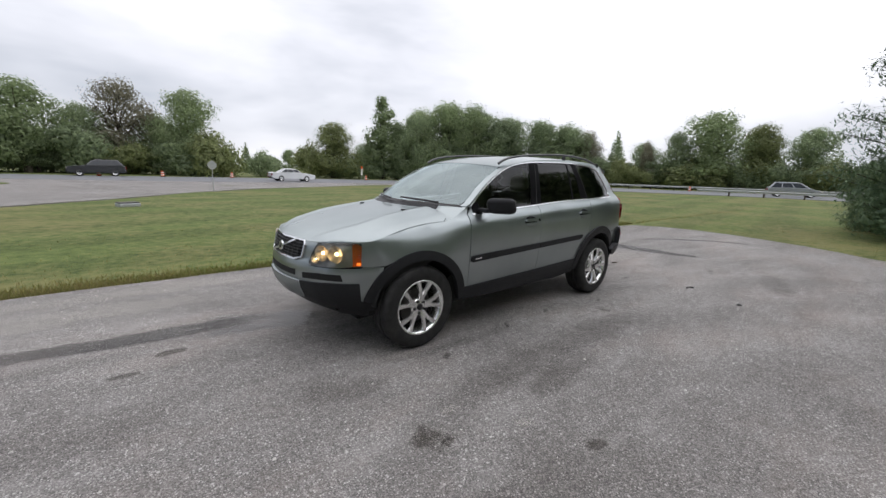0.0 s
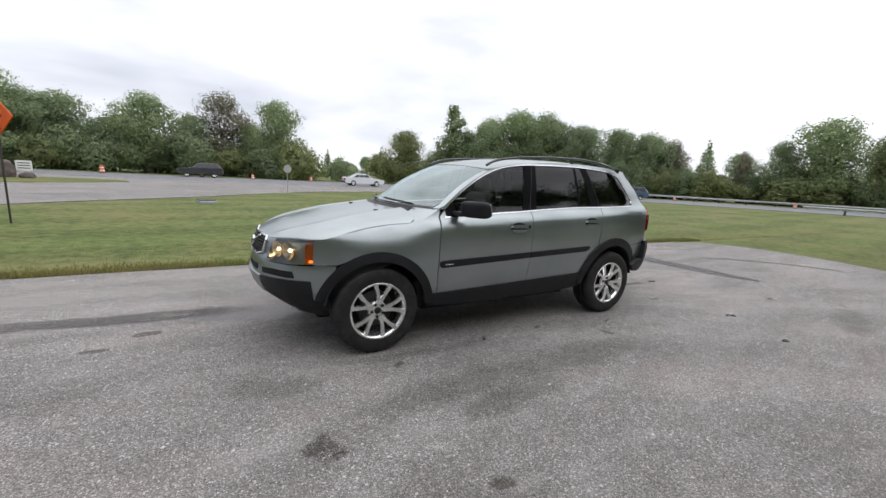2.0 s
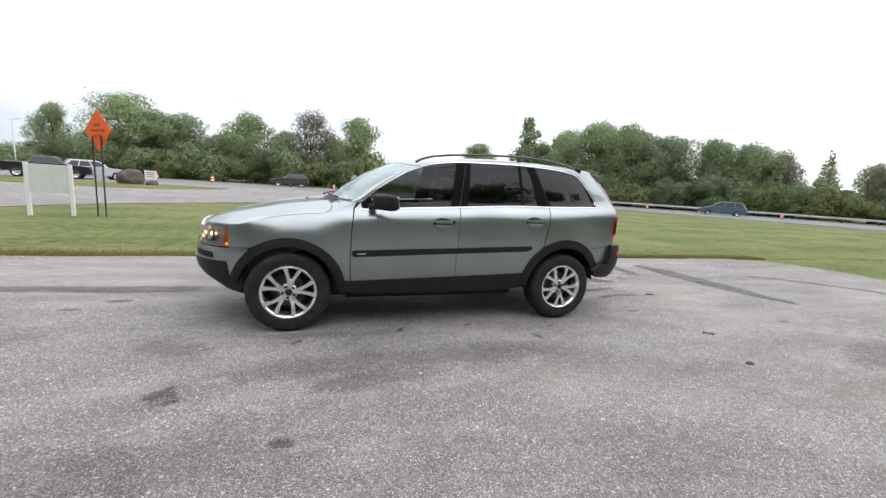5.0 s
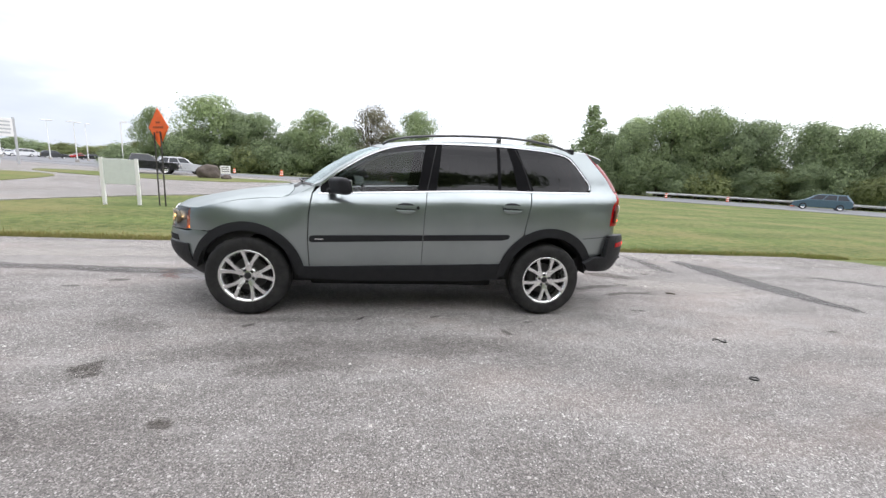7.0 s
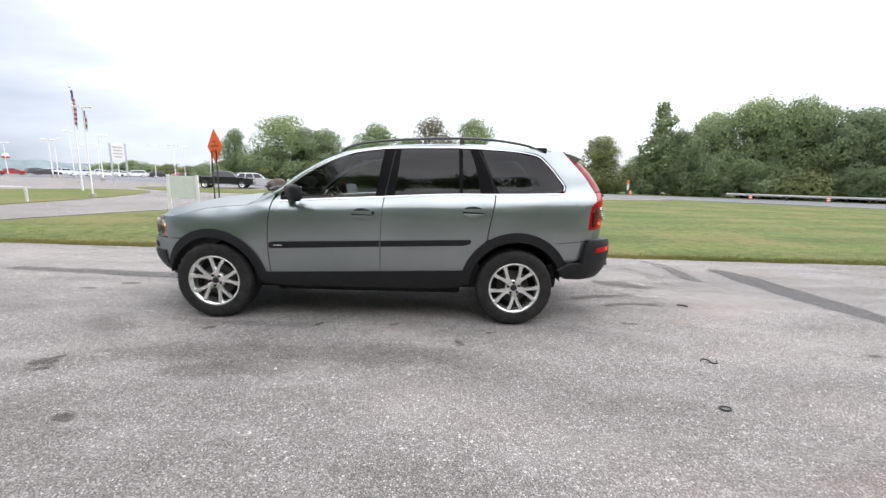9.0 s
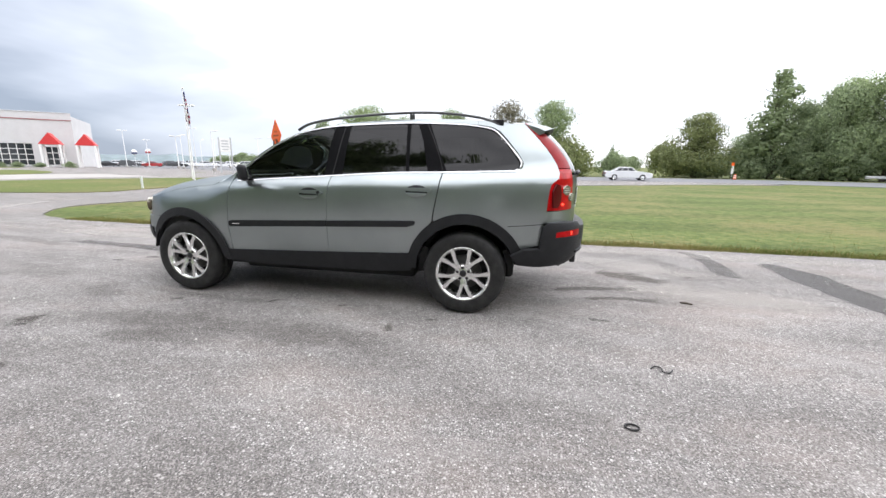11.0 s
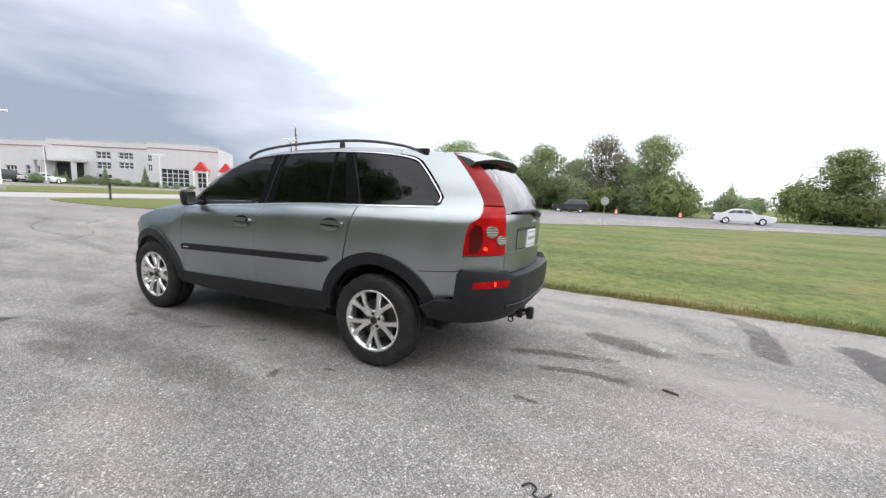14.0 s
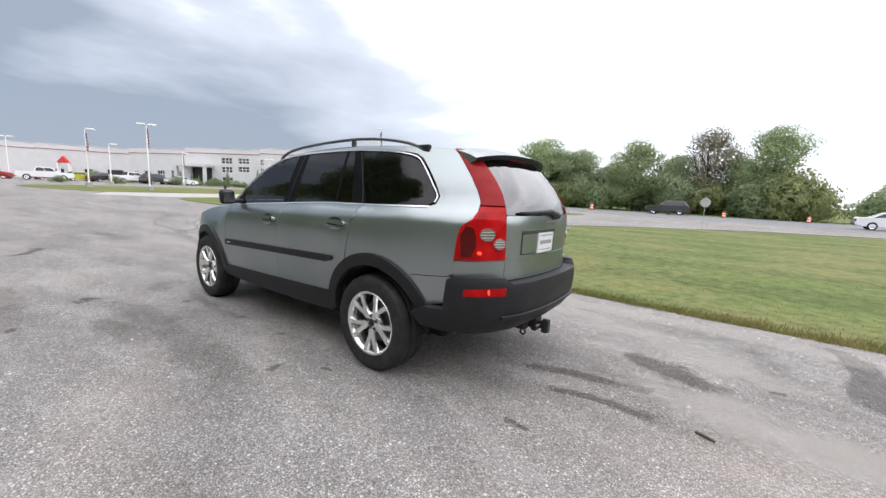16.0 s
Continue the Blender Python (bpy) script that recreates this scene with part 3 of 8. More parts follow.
wood = [
    (-34.9, 63.5, 9.0, 2.6, "a"), (-37.9, 60.6, 3.3, 4.3, "s"), (-26.3, 63.0, 11.4, 5.4, "a"), (-19.4, 63.3, 9.4, 4.8, "d"), (-10.5, 62.2, 10.2, 4.8, "a"),
    (-1.6, 66.0, 12.3, 5.2, "bare"), (5.3, 61.8, 11.1, 4.2, "a"), (7.6, 59.5, 6.9, 4.2, "sy"), (21.5, 98.8, 6.6, 2.1, "con"), (32.2, 101.2, 5.9, 2.5, "d"),
    (25.8, 61.0, 9.1, 4.8, "y"), (34.6, 58.9, 14.3, 3.2, "tall"), (39.9, 55.9, 11.5, 4.2, "d"), (45.4, 54.4, 14.3, 5.3, "a"), (49.6, 50.9, 13.8, 4.8, "a"),
    (54.8, 48.6, 12.0, 4.4, "d"), (61.3, 44.2, 11.9, 4.3, "d"), (64.1, 40.2, 11.3, 4.0, "d"), (67.7, 38.5, 10.5, 3.5, "bare"), (73.0, 35.5, 10.3, 3.4, "con"),
    (74.4, 30.4, 8.7, 1.9, "bare"), (76.4, 25.9, 10.3, 3.1, "d"), (80.1, 21.2, 13.4, 6.7, "a"), (81.6, 14.8, 11.4, 4.4, "y"), (82.0, 8.0, 10.4, 4.4, "d"),
    (79.0, -6.0, 9.0, 4.0, "d"), (84.0, -16.0, 10.1, 4.4, "a"), (88.0, -28.0, 10.1, 4.6, "d"), (-6.2, 66.0, 8.6, 3.6, "d"), (1.8, 67.0, 8.2, 3.8, "d"),
    (-15.0, 66.0, 7.6, 4.2, "d"), (-43.3, 75.0, 4.2, 3.0, "y"), (14.5, 62.0, 4.0, 2.8, "s"), (18.5, 70.0, 3.2, 2.6, "s"), (24.0, 88.0, 3.6, 3.0, "a"), (27.5, 104.0, 4.2, 2.4, "con"),
    (42.5, 59.5, 12.9, 4.8, "a"), (47.5, 56.0, 13.6, 4.8, "d"), (52.4, 52.4, 13.0, 4.8, "d"), (58.0, 49.0, 12.1, 4.6, "d"), (62.8, 45.2, 11.8, 4.4, "a"), (37.6, 59.4, 10.4, 3.8, "d"), (66.0, 42.5, 11.0, 3.8, "d"), (-22.8, 65.5, 9.6, 4.4, "d"), (-30.5, 65.0, 6.0, 3.8, "d"), (70.5, 40.5, 9.4, 4.0, "d"), (77.5, 31.5, 8.4, 3.4, "d"), (88.0, 17.0, 10.6, 4.6, "d"),
    (-74.5, 125.9, 4.6, 4.0, "d"), (-75.9, 136.5, 4.6, 4.4, "d"), (-107.5, 164.4, 3.4, 6.0, "d"),
    # unseen trees added to the west, to darken the car side's reflections
    (-62.0, -19.0, 11.5, 5.6, "d"), (-54.0, -22.0, 12.5, 5.6, "a"), (-46.0, -24.0, 16.0, 5.6, "d"),
    (-30.0, -20.0, 17.5, 5.4, "d"), (-22.5, -18.5, 20.0, 5.6, "a"), (-15.0, -18.0, 20.0, 5.4, "d"), (-9.0, -17.0, 15.0, 5.2, "a"), (-3.5, -17.6, 12.0, 5.6, "d"), (2.5, -17.0, 11.6, 5.2, "d"),
    (8.5, -17.4, 12.2, 5.6, "a"), (14.5, -16.5, 11.2, 5.2, "d"), (20.5, -14.5, 11.6, 5.4, "a"), (25.0, -9.5, 12.0, 4.8, "d"), (29.0, -16.0, 10.3, 5.0, "a"), (-38.0, -26.0, 17.5, 5.0, "d"),
    (-12.0, -14.5, 5.0, 3.0, "s"), (-6.0, -14.2, 4.6, 3.0, "s"), (0.0, -14.5, 5.2, 3.0, "s"), (5.5, -14.2, 5.0, 3.0, "s"), (11.5, -13.5, 5.0, 3.0, "s"), (-18.5, -15.0, 5.0, 3.2, "s"), (-25.5, -16.0, 6.4, 3.2, "s"),
]
rnd = random.Random(21)
for x, y, top, rad, kind in wood:
    far_side = y > 40 or x > 60
    plant(kind, x, y, top * 1.02, rad * (1.08 if far_side else 1.0), rnd)
    if far_side and kind in ("a", "d", "y", "tall", "bare") and top > 7 and math.hypot(x, y) < 100:
        ux, uy = x / math.hypot(x, y), y / math.hypot(x, y)
        for _ in range(2):
            u, v = rnd.uniform(-3.2, 3.2), rnd.uniform(-1.0, 2.2)
            plant(rnd.choice(("s", "s", "sy", "d")), x - uy * u + ux * v, y + ux * u + uy * v, top * rnd.uniform(0.36, 0.56), rad * rnd.uniform(0.85, 1.1), rnd)
# a low far line of trees beyond the rows of cars
for i in range(20):
    x = -138.0 + 5.0 * i
    plant(rnd.choice(("s", "s", "sy", "d")), x, 128.0 - 0.36 * (x + 64.0) + rnd.uniform(-2.5, 2.5), rnd.uniform(3.6, 6.0), rnd.uniform(5.2, 7.2), rnd)
# the lower storey of the wood, without gaps
for (xa, ya), (xb, yb), n in (((-30.0, 62.0), (9.0, 63.0), 13), ((23.0, 63.0), (39.0, 60.0), 5), ((38.0, 58.0), (78.0, 27.0), 15), ((78.0, 24.0), (82.0, 2.0), 6)):
    for i in range(n):
        f = (i + rnd.uniform(-0.2, 0.2)) / (n - 1)
        plant(rnd.choice(("s", "s", "sy", "d")), xa + (xb - xa) * f, ya + (yb - ya) * f, rnd.uniform(4.2, 6.4), rnd.uniform(3.4, 4.4), rnd)
for pool in tree_kinds.values():
    for src in pool:
        if src not in tree_used:
            for o in list(src.children_recursive) + [src]:
                bpy.data.objects.remove(o)

# ---- the parked car: its outer surfaces ----
def curve(pts):
    """A smooth monotone curve through (x, y) points, as a function."""
    xs, ys = np.array([p[0] for p in pts], float), np.array([p[1] for p in pts], float)
    h, d = np.diff(xs), np.diff(ys) / np.diff(xs)
    m = np.zeros(len(xs))
    m[0], m[-1] = d[0], d[-1]
    for i in range(1, len(xs) - 1):
        if d[i - 1] * d[i] > 0:
            w1, w2 = 2 * h[i] + h[i - 1], h[i] + 2 * h[i - 1]
            m[i] = (w1 + w2) / (w1 / d[i - 1] + w2 / d[i])

    def f(x):
        if x <= xs[0]:
            return float(ys[0] + m[0] * (x - xs[0]))
        if x >= xs[-1]:
            return float(ys[-1] + m[-1] * (x - xs[-1]))
        i = int(np.searchsorted(xs, x)) - 1
        t = (x - xs[i]) / h[i]
        return float((1 + 2 * t) * (1 - t) ** 2 * ys[i] + t * (1 - t) ** 2 * h[i] * m[i] + t * t * (3 - 2 * t) * ys[i + 1] + t * t * (t - 1) * h[i] * m[i + 1])
    return f


belt = curve([(-2.4, 1.0), (-0.83, 1.135), (-0.13, 1.172), (0.18, 1.188), (1.2, 1.226), (1.83, 1.255), (2.5, 1.275)])
flank = curve([(-1.0, 0.78), (-0.75, 0.862), (-0.55, 0.893), (-0.35, 0.907), (-0.2, 0.902), (-0.1, 0.888), (-0.05, 0.868), (-0.018, 0.84),
               (0.0, 0.82), (0.025, 0.804), (0.2, 0.755), (0.4, 0.688), (0.47, 0.655), (0.52, 0.60)])
taper = curve([(-2.2, 0.38), (-2.05, 0.225), (-1.95, 0.150), (-1.84, 0.100), (-1.7, 0.055), (-1.5, 0.018), (-1.3, 0.004), (-1.2, 0.0), (1.0, 0.0), (1.4, 0.01), (1.7, 0.033),
               (1.92, 0.068), (2.05, 0.092), (2.14, 0.115), (2.25, 0.16), (2.35, 0.25)])


def half_width(x, z):
    zr = z - belt(x)
    lean = 0.062 * min(1.0, max(0.0, (zr + 0.40) / 0.35)) ** 2 * step(0.86, 1.25, -x) * (1 - 0.9 * step(1.40, 1.88, -x))
    return flank(zr) - lean - taper(x) * (1 + 0.35 * step(-0.05, 0.1, zr) + 1.0 * step(0.05, 0.45, zr))


roof_edge = curve([(-0.90, 1.195), (-0.80, 1.238), (-0.66, 1.352), (-0.40, 1.510), (-0.14, 1.610), (0.25, 1.676), (0.7, 1.702), (1.0, 1.706), (1.3, 1.700), (1.62, 1.682), (1.8, 1.655), (1.9, 1.62)])
sweep_back = curve([(-0.9, 0.25), (-0.14, 0.14), (0.25, 0.05), (0.6, 0.0), (1.6, 0.0), (1.75, -0.03), (1.9, -0.10)])
crown_up = curve([(-0.9, 0.0), (-0.5, 0.03), (-0.14, 0.045), (0.7, 0.045), (1.9, 0.035)])
hood_mid = curve([(-2.30, 0.945), (-2.22, 0.972), (-2.136, 0.997), (-1.86, 1.062), (-1.58, 1.122), (-1.29, 1.165), (-1.06, 1.196)])
hood_side = curve([(-2.30, 0.885), (-2.15, 0.925), (-1.98, 0.948), (-1.88, 0.958), (-1.84, 0.968), (-1.7, 1.006), (-1.5, 1.048), (-1.3, 1.074), (-1.06, 1.088)])
nose_plan = curve([(-0.905, -1.38), (-0.885, -1.56), (-0.85, -1.71), (-0.806, -1.84), (-0.773, -1.922), (-0.735, -1.992), (-0.68, -2.072), (-0.6, -2.152), (-0.45, -2.232), (-0.3, -2.276), (-0.15, -2.303), (0, -2.312),
                   (0.15, -2.303), (0.3, -2.276), (0.45, -2.232), (0.6, -2.152), (0.68, -2.072), (0.735, -1.992), (0.773, -1.922), (0.806, -1.84), (0.85, -1.71), (0.885, -1.56), (0.905, -1.38)])
nose_inset = curve([(0.26, 0.36), (0.33, 0.235), (0.41, 0.12), (0.48, 0.045), (0.56, 0.006), (0.62, 0.0), (0.70, 0.0), (0.76, 0.012), (0.80, 0.03), (0.88, 0.045), (0.94, 0.075), (0.98, 0.12)])
tail_plan = curve([(-0.85, 1.90), (-0.82, 2.06), (-0.78, 2.15), (-0.72, 2.208), (-0.65, 2.262), (-0.57, 2.312), (-0.5, 2.345), (-0.3, 2.395), (0, 2.41),
                   (0.3, 2.395), (0.5, 2.345), (0.57, 2.312), (0.65, 2.262), (0.72, 2.208), (0.78, 2.15), (0.82, 2.06), (0.85, 1.90)])
tail_inset = curve([(0.6, 0.0), (0.95, 0.0), (1.15, -0.004), (1.25, 0.008), (1.33, 0.042), (1.47, 0.135), (1.60, 0.262), (1.66, 0.34), (1.70, 0.43)])
tail_narrow = curve([(0.6, 1.0), (1.15, 1.0), (1.25, 0.975), (1.4, 0.915), (1.55, 0.835), (1.70, 0.74)])
stern_plan = curve([(-0.90, 1.78), (-0.885, 1.90), (-0.86, 2.05), (-0.80, 2.21), (-0.70, 2.34), (-0.6, 2.41), (-0.4, 2.475), (0, 2.50),
                    (0.4, 2.475), (0.6, 2.41), (0.70, 2.34), (0.80, 2.21), (0.86, 2.05), (0.885, 1.90), (0.90, 1.78)])
stern_inset = curve([(0.42, 0.15), (0.45, 0.105), (0.483, 0.07), (0.558, 0.026), (0.638, 0.006), (0.70, 0.0), (0.76, 0.0), (0.80, 0.006), (0.84, 0.022), (0.87, 0.05)])


def side_fn(sign):
    return lambda x, z: Vector((x, sign * half_width(x, z), z))


def plan_fn(plan, inset, narrow=None, way=1):
    """A surface that wraps round an end of the car: u is y along the plan, v the height."""
    def f(y, z):
        e = 0.004
        sl = (plan(y + e) - plan(y - e)) / (2 * e)
        nx, ny = way, -sl * way
        ln = math.hypot(nx, ny)
        nx, ny = nx / ln, ny / ln
        d = inset(z) * (0.3 + 0.7 * abs(nx))
        k = narrow(z) if narrow else 1.0
        return Vector((plan(y) - nx * d, (y - ny * d) * k, z))
    return f


def top_fn(x, t):
    ye = half_width(x, roof_edge(x))
    k = 1 - t * t
    return Vector((x - sweep_back(x) * k, ye * t, roof_edge(x) + crown_up(x) * k))


def bonnet_front(y):
    return nose_plan(y) + 0.068


def hood_fn(x, t):
    zs = hood_side(x)
    ye = half_width(x, zs) - 0.004
    a = abs(t)
    crease = 0.017 * math.exp(-((a - (0.60 - 0.10 * (x + 1.1))) / (0.06 if a < 0.60 - 0.10 * (x + 1.1) else 0.10)) ** 2)
    z = hood_mid(x) - (hood_mid(x) - zs) * (0.3 * a * a + 0.7 * a ** 6) + crease
    y = ye * t
    d = max(0.0, x - bonnet_front(y))
    lip = 0.934 + 0.026 * step(0.38, 0.66, abs(y))
    return Vector((x, y, z - (z - lip) * math.exp(-d / 0.055)))


def inset_poly(poly, d):
    """The polygon drawn in by d."""
    n = len(poly)
    area = sum(poly[i][0] * poly[(i + 1) % n][1] - poly[(i + 1) % n][0] * poly[i][1] for i in range(n))
    s = 1 if area > 0 else -1
    out = []
    for i in range(n):
        a, b_, c = np.array(poly[i - 1]), np.array(poly[i]), np.array(poly[(i + 1) % n])
        e1, e2 = b_ - a, c - b_
        e1, e2 = e1 / (np.linalg.norm(e1) + 1e-9), e2 / (np.linalg.norm(e2) + 1e-9)
        n1, n2 = np.array((-e1[1], e1[0])) * s, np.array((-e2[1], e2[0])) * s
        m = n1 + n2
        m = m / max(np.dot(m, m), 0.5) * 2
        out.append(tuple(b_ + m * d))
    return out


def arc(cx, cz, r, a0, a1, n=18):
    return [(cx + r * math.cos(radians(a0 + (a1 - a0) * k / n)), cz + r * math.sin(radians(a0 + (a1 - a0) * k / n))) for k in range(n + 1)]


def panel(name, outline, fn, mat, parent, du=0.09, dv=0.07, off=0.0, thick=0.015, label="", lip=0.004):
    """A pressed panel: an outline in the surface's own two coordinates, bent onto it, with turned-in edges."""
    bm_ = bmesh.new()
    bm_.faces.new([bm_.verts.new((u, v, 0)) for u, v in outline])
    bmesh.ops.triangulate(bm_, faces=bm_.faces[:])
    for ax, d in ((0, du), (1, dv)):
        lo, hi = min(p[ax] for p in outline), max(p[ax] for p in outline)
        k = math.ceil(lo / d + 0.01)
        while k * d < hi - 1e-4:
            co, no = [0, 0, 0], [0, 0, 0]
            co[ax], no[ax] = k * d, 1
            bmesh.ops.bisect_plane(bm_, geom=bm_.verts[:] + bm_.edges[:] + bm_.faces[:], plane_co=co, plane_no=no, dist=1e-5)
            k += 1
    bm_.verts.ensure_lookup_table()
    bm_.verts.index_update()
    pts, nrm = [], []
    e = 0.002
    for v in bm_.verts:
        p = fn(v.co.x, v.co.y)
        n = (fn(v.co.x + e, v.co.y) - fn(v.co.x - e, v.co.y)).cross(fn(v.co.x, v.co.y + e) - fn(v.co.x, v.co.y - e)).normalized()
        if n.dot(p - Vector((min(max(p.x, -1.6), 1.6), 0, 0.75))) < 0:
            n = -n
        pts.append(p + n * off)
        nrm.append(n)
    verts, faces, loop_n = list(pts), [], []
    for f in bm_.faces:
        ids = [v.index for v in f.verts]
        fnorm = (pts[ids[1]] - pts[ids[0]]).cross(pts[ids[2]] - pts[ids[0]])
        if fnorm.dot(nrm[ids[0]]) < 0:
            ids = ids[::-1]
        faces.append(ids)
        loop_n += [nrm[i] for i in ids]
    rim = [ed for ed in bm_.edges if len(ed.link_faces) == 1]
    inner = {}
    for ed in rim:
        for v in ed.verts:
            if v.index not in inner:
                inner[v.index] = len(verts)
                verts.append(pts[v.index] - nrm[v.index] * thick)
    for ed in rim:
        a, b_ = (v.index for v in ed.verts)
        ids = [a, b_, inner[b_], inner[a]]
        f = ed.link_faces[0]
        mid = sum((pts[v.index] for v in f.verts), Vector()) / len(f.verts)
        fnorm = (verts[ids[1]] - verts[ids[0]]).cross(verts[ids[2]] - verts[ids[0]])
        if fnorm.length < 1e-12:
            continue
        if fnorm.dot((verts[a] + verts[b_]) * 0.5 - mid) < 0:
            ids, fnorm = ids[::-1], -fnorm
        fnorm.normalize()
        faces.append(ids)
        for i in ids:
            loop_n.append((fnorm + nrm[a] * 0.6).normalized() if i in (a, b_) else fnorm)
    bm_.free()
    me = bpy.data.meshes.new(name)
    me.from_pydata([tuple(v) for v in verts], [], faces)
    me.materials.append(mat)
    for p in me.polygons:
        p.use_smooth = True
    me.normals_split_custom_set([tuple(n) for n in loop_n])
    ob = new(name, me)
    ob.parent = parent
    if label:
        ob["label"] = label
    return ob


def strip_along(name, line, fn, width, mat, parent, off=0.004, thick=0.012, label=""):
    """A narrow trim along an open line on a surface."""
    L = [np.array(p, float) for p in line]
    left, right = [], []
    for i, p in enumerate(L):
        d = L[min(i + 1, len(L) - 1)] - L[max(i - 1, 0)]
        n = np.array((-d[1], d[0])) / (np.linalg.norm(d) + 1e-9)
        left.append(tuple(p + n * width / 2))
        right.append(tuple(p - n * width / 2))
    return panel(name, left + right[::-1], fn, mat, parent, 0.3, 0.3, off, thick, label)


def paint_mat():
    m, nt, b = nodes_of("silver_green_paint")
    vec = coords(nt)
    wide = noise_tex(nt, vec, 2.0, 4.0)
    col = ramp_node(nt, wide, [(0.25, (0.312, 0.345, 0.346)), (0.75, (0.366, 0.401, 0.402))])
    nt.links.new(col, b.inputs["Base Color"])
    b.inputs["Metallic"].default_value = 0.9
    dirt = noise_tex(nt, vec, 1.6, 3.0, 0.5)
    nt.links.new(math_node(nt, "ADD", math_node(nt, "MULTIPLY", dirt, 0.06), 0.255), b.inputs["Roughness"])
    b.inputs["Coat Weight"].default_value, b.inputs["Coat Roughness"].default_value = 0.40, 0.09
    b.inputs["Specular Tint"].default_value = (0.48, 0.51, 0.505, 1)
    return m


M["paint"] = paint_mat()
M["trim"] = simple("grey_black_bumper_plastic", (0.020, 0.0205, 0.0225), 0.5, 0, 0.15, 12, 0.25, 500, 0, 0.22)
M["rail"] = simple("grey_rail_metal", (0.085, 0.088, 0.088), 0.4, 0.3, 0.1, 20)
M["seal"] = simple("black_rubber_seal", (0.012, 0.012, 0.012), 0.6, 0, 0.2)
M["gloss_black"] = simple("gloss_black_pillar", (0.010, 0.010, 0.011), 0.35, 0, 0.2, spec=0.03)
M["chrome"] = simple("bright_chrome", (0.66, 0.67, 0.68), 0.18, 1.0, 0.04)
M["alloy"] = simple("polished_alloy", (0.84, 0.84, 0.83), 0.20, 0.9, 0.04, 10)
M["housing"] = simple("lamp_housing", (0.50, 0.47, 0.42), 0.35, 0.75, 0.15, 20)
M["lens_dark"] = simple("smoked_red_lens", (0.085, 0.003, 0.004), 0.2, 0, 0.1, 30, 0, 80, 0.15, 0.2)
def tyre_mat():
    """Tyre rubber: moulded rings on the wall, blocks on the shoulder, dust."""
    m, nt, b = nodes_of("tyre_rubber")
    sep = add(nt, "ShaderNodeSeparateXYZ", [(coords(nt), "Vector")])
    x, z = sep.outputs["X"], sep.outputs["Z"]
    ang = math_node(nt, "ARCTAN2", z, x)
    rad = math_node(nt, "SQRT", math_node(nt, "ADD", math_node(nt, "MULTIPLY", x, x), math_node(nt, "MULTIPLY", z, z)))
    blocks = math_node(nt, "GREATER_THAN", math_node(nt, "SINE", math_node(nt, "MULTIPLY", ang, 66.0)), -0.45)
    outer = math_node(nt, "GREATER_THAN", rad, 0.338)
    rings = math_node(nt, "GREATER_THAN", math_node(nt, "SINE", math_node(nt, "MULTIPLY", rad, 420.0)), 0.6)
    marks = math_node(nt, "GREATER_THAN", math_node(nt, "SINE", math_node(nt, "MULTIPLY", ang, 23.0)), 0.3)
    wall = math_node(nt, "MULTIPLY", math_node(nt, "MULTIPLY", rings, marks), math_node(nt, "LESS_THAN", rad, 0.325))
    h = math_node(nt, "ADD", math_node(nt, "MULTIPLY", blocks, outer), math_node(nt, "MULTIPLY", wall, 0.35))
    dust = noise_tex(nt, coords(nt), 9.0, 5.0, 0.65)
    col = ramp_node(nt, dust, [(0.35, (0.016, 0.016, 0.0165)), (0.75, (0.040, 0.039, 0.037))])
    nt.links.new(col, b.inputs["Base Color"])
    b.inputs["Roughness"].default_value, b.inputs["Specular IOR Level"].default_value = 0.68, 0.3
    bump(nt, b, h, 0.9, 0.006)
    return m


M["tyre"] = tyre_mat()
M["liner"] = simple("dark_liner", (0.010, 0.010, 0.010), 0.9, 0, 0.3)
M["disc"] = simple("brake_steel", (0.07, 0.068, 0.066), 0.5, 0.6, 0.2, 20)
M["glass_front"] = pane("front_side_glass", (0.30, 0.33, 0.32), 0.9, ior=1.48)
M["glass_tint"] = pane("tinted_privacy_glass", (0.02, 0.023, 0.023), 0.9, ior=1.48)
M["glass_screen"] = pane("windscreen_glass", (0.34, 0.40, 0.40), (0.80, 0.92, 0.92), ior=2.7)
M["glass_rear"] = pane("rear_window_glass", (0.03, 0.033, 0.033), ior=2.3)
M["clear_insert"] = simple("clear_lamp_insert", (0.36, 0.34, 0.30), 0.18, 0.6, 0.22, 60, 0, 80, 0.8)
M["lens_clear"] = pane("clear_lamp_lens", (0.86, 0.87, 0.86))


def red_lens(name, dark, mid, light, spec, coat, lit):
    """Ribbed red lens: deep colour with finer ribs under a clear coat, faintly lit from inside."""
    m, nt, b = nodes_of(name)
    vec = coords(nt)
    ribs = add(nt, "ShaderNodeTexWave", [(vec, "Vector")], Scale=70.0, Distortion=0.0).outputs["Fac"]
    f = math_node(nt, "ADD", math_node(nt, "MULTIPLY", ribs, 0.15), math_node(nt, "MULTIPLY", noise_tex(nt, vec, 9.0, 2.0), 0.80))
    nt.links.new(ramp_node(nt, f, [(0.25, dark), (0.55, mid), (0.85, light)]), b.inputs["Base Color"])
    b.inputs["Roughness"].default_value = 0.28
    b.inputs["Specular IOR Level"].default_value = spec
    b.inputs["Coat Weight"].default_value, b.inputs["Coat Roughness"].default_value = coat, 0.03
    if lit:
        nt.links.new(ramp_node(nt, f, [(0.35, (0.25, 0.001, 0.001)), (0.75, (1.0, 0.012, 0.010))]), b.inputs["Emission Color"])
        b.inputs["Emission Strength"].default_value = lit
    bump(nt, b, ribs, 0.12, 0.002)
    return m


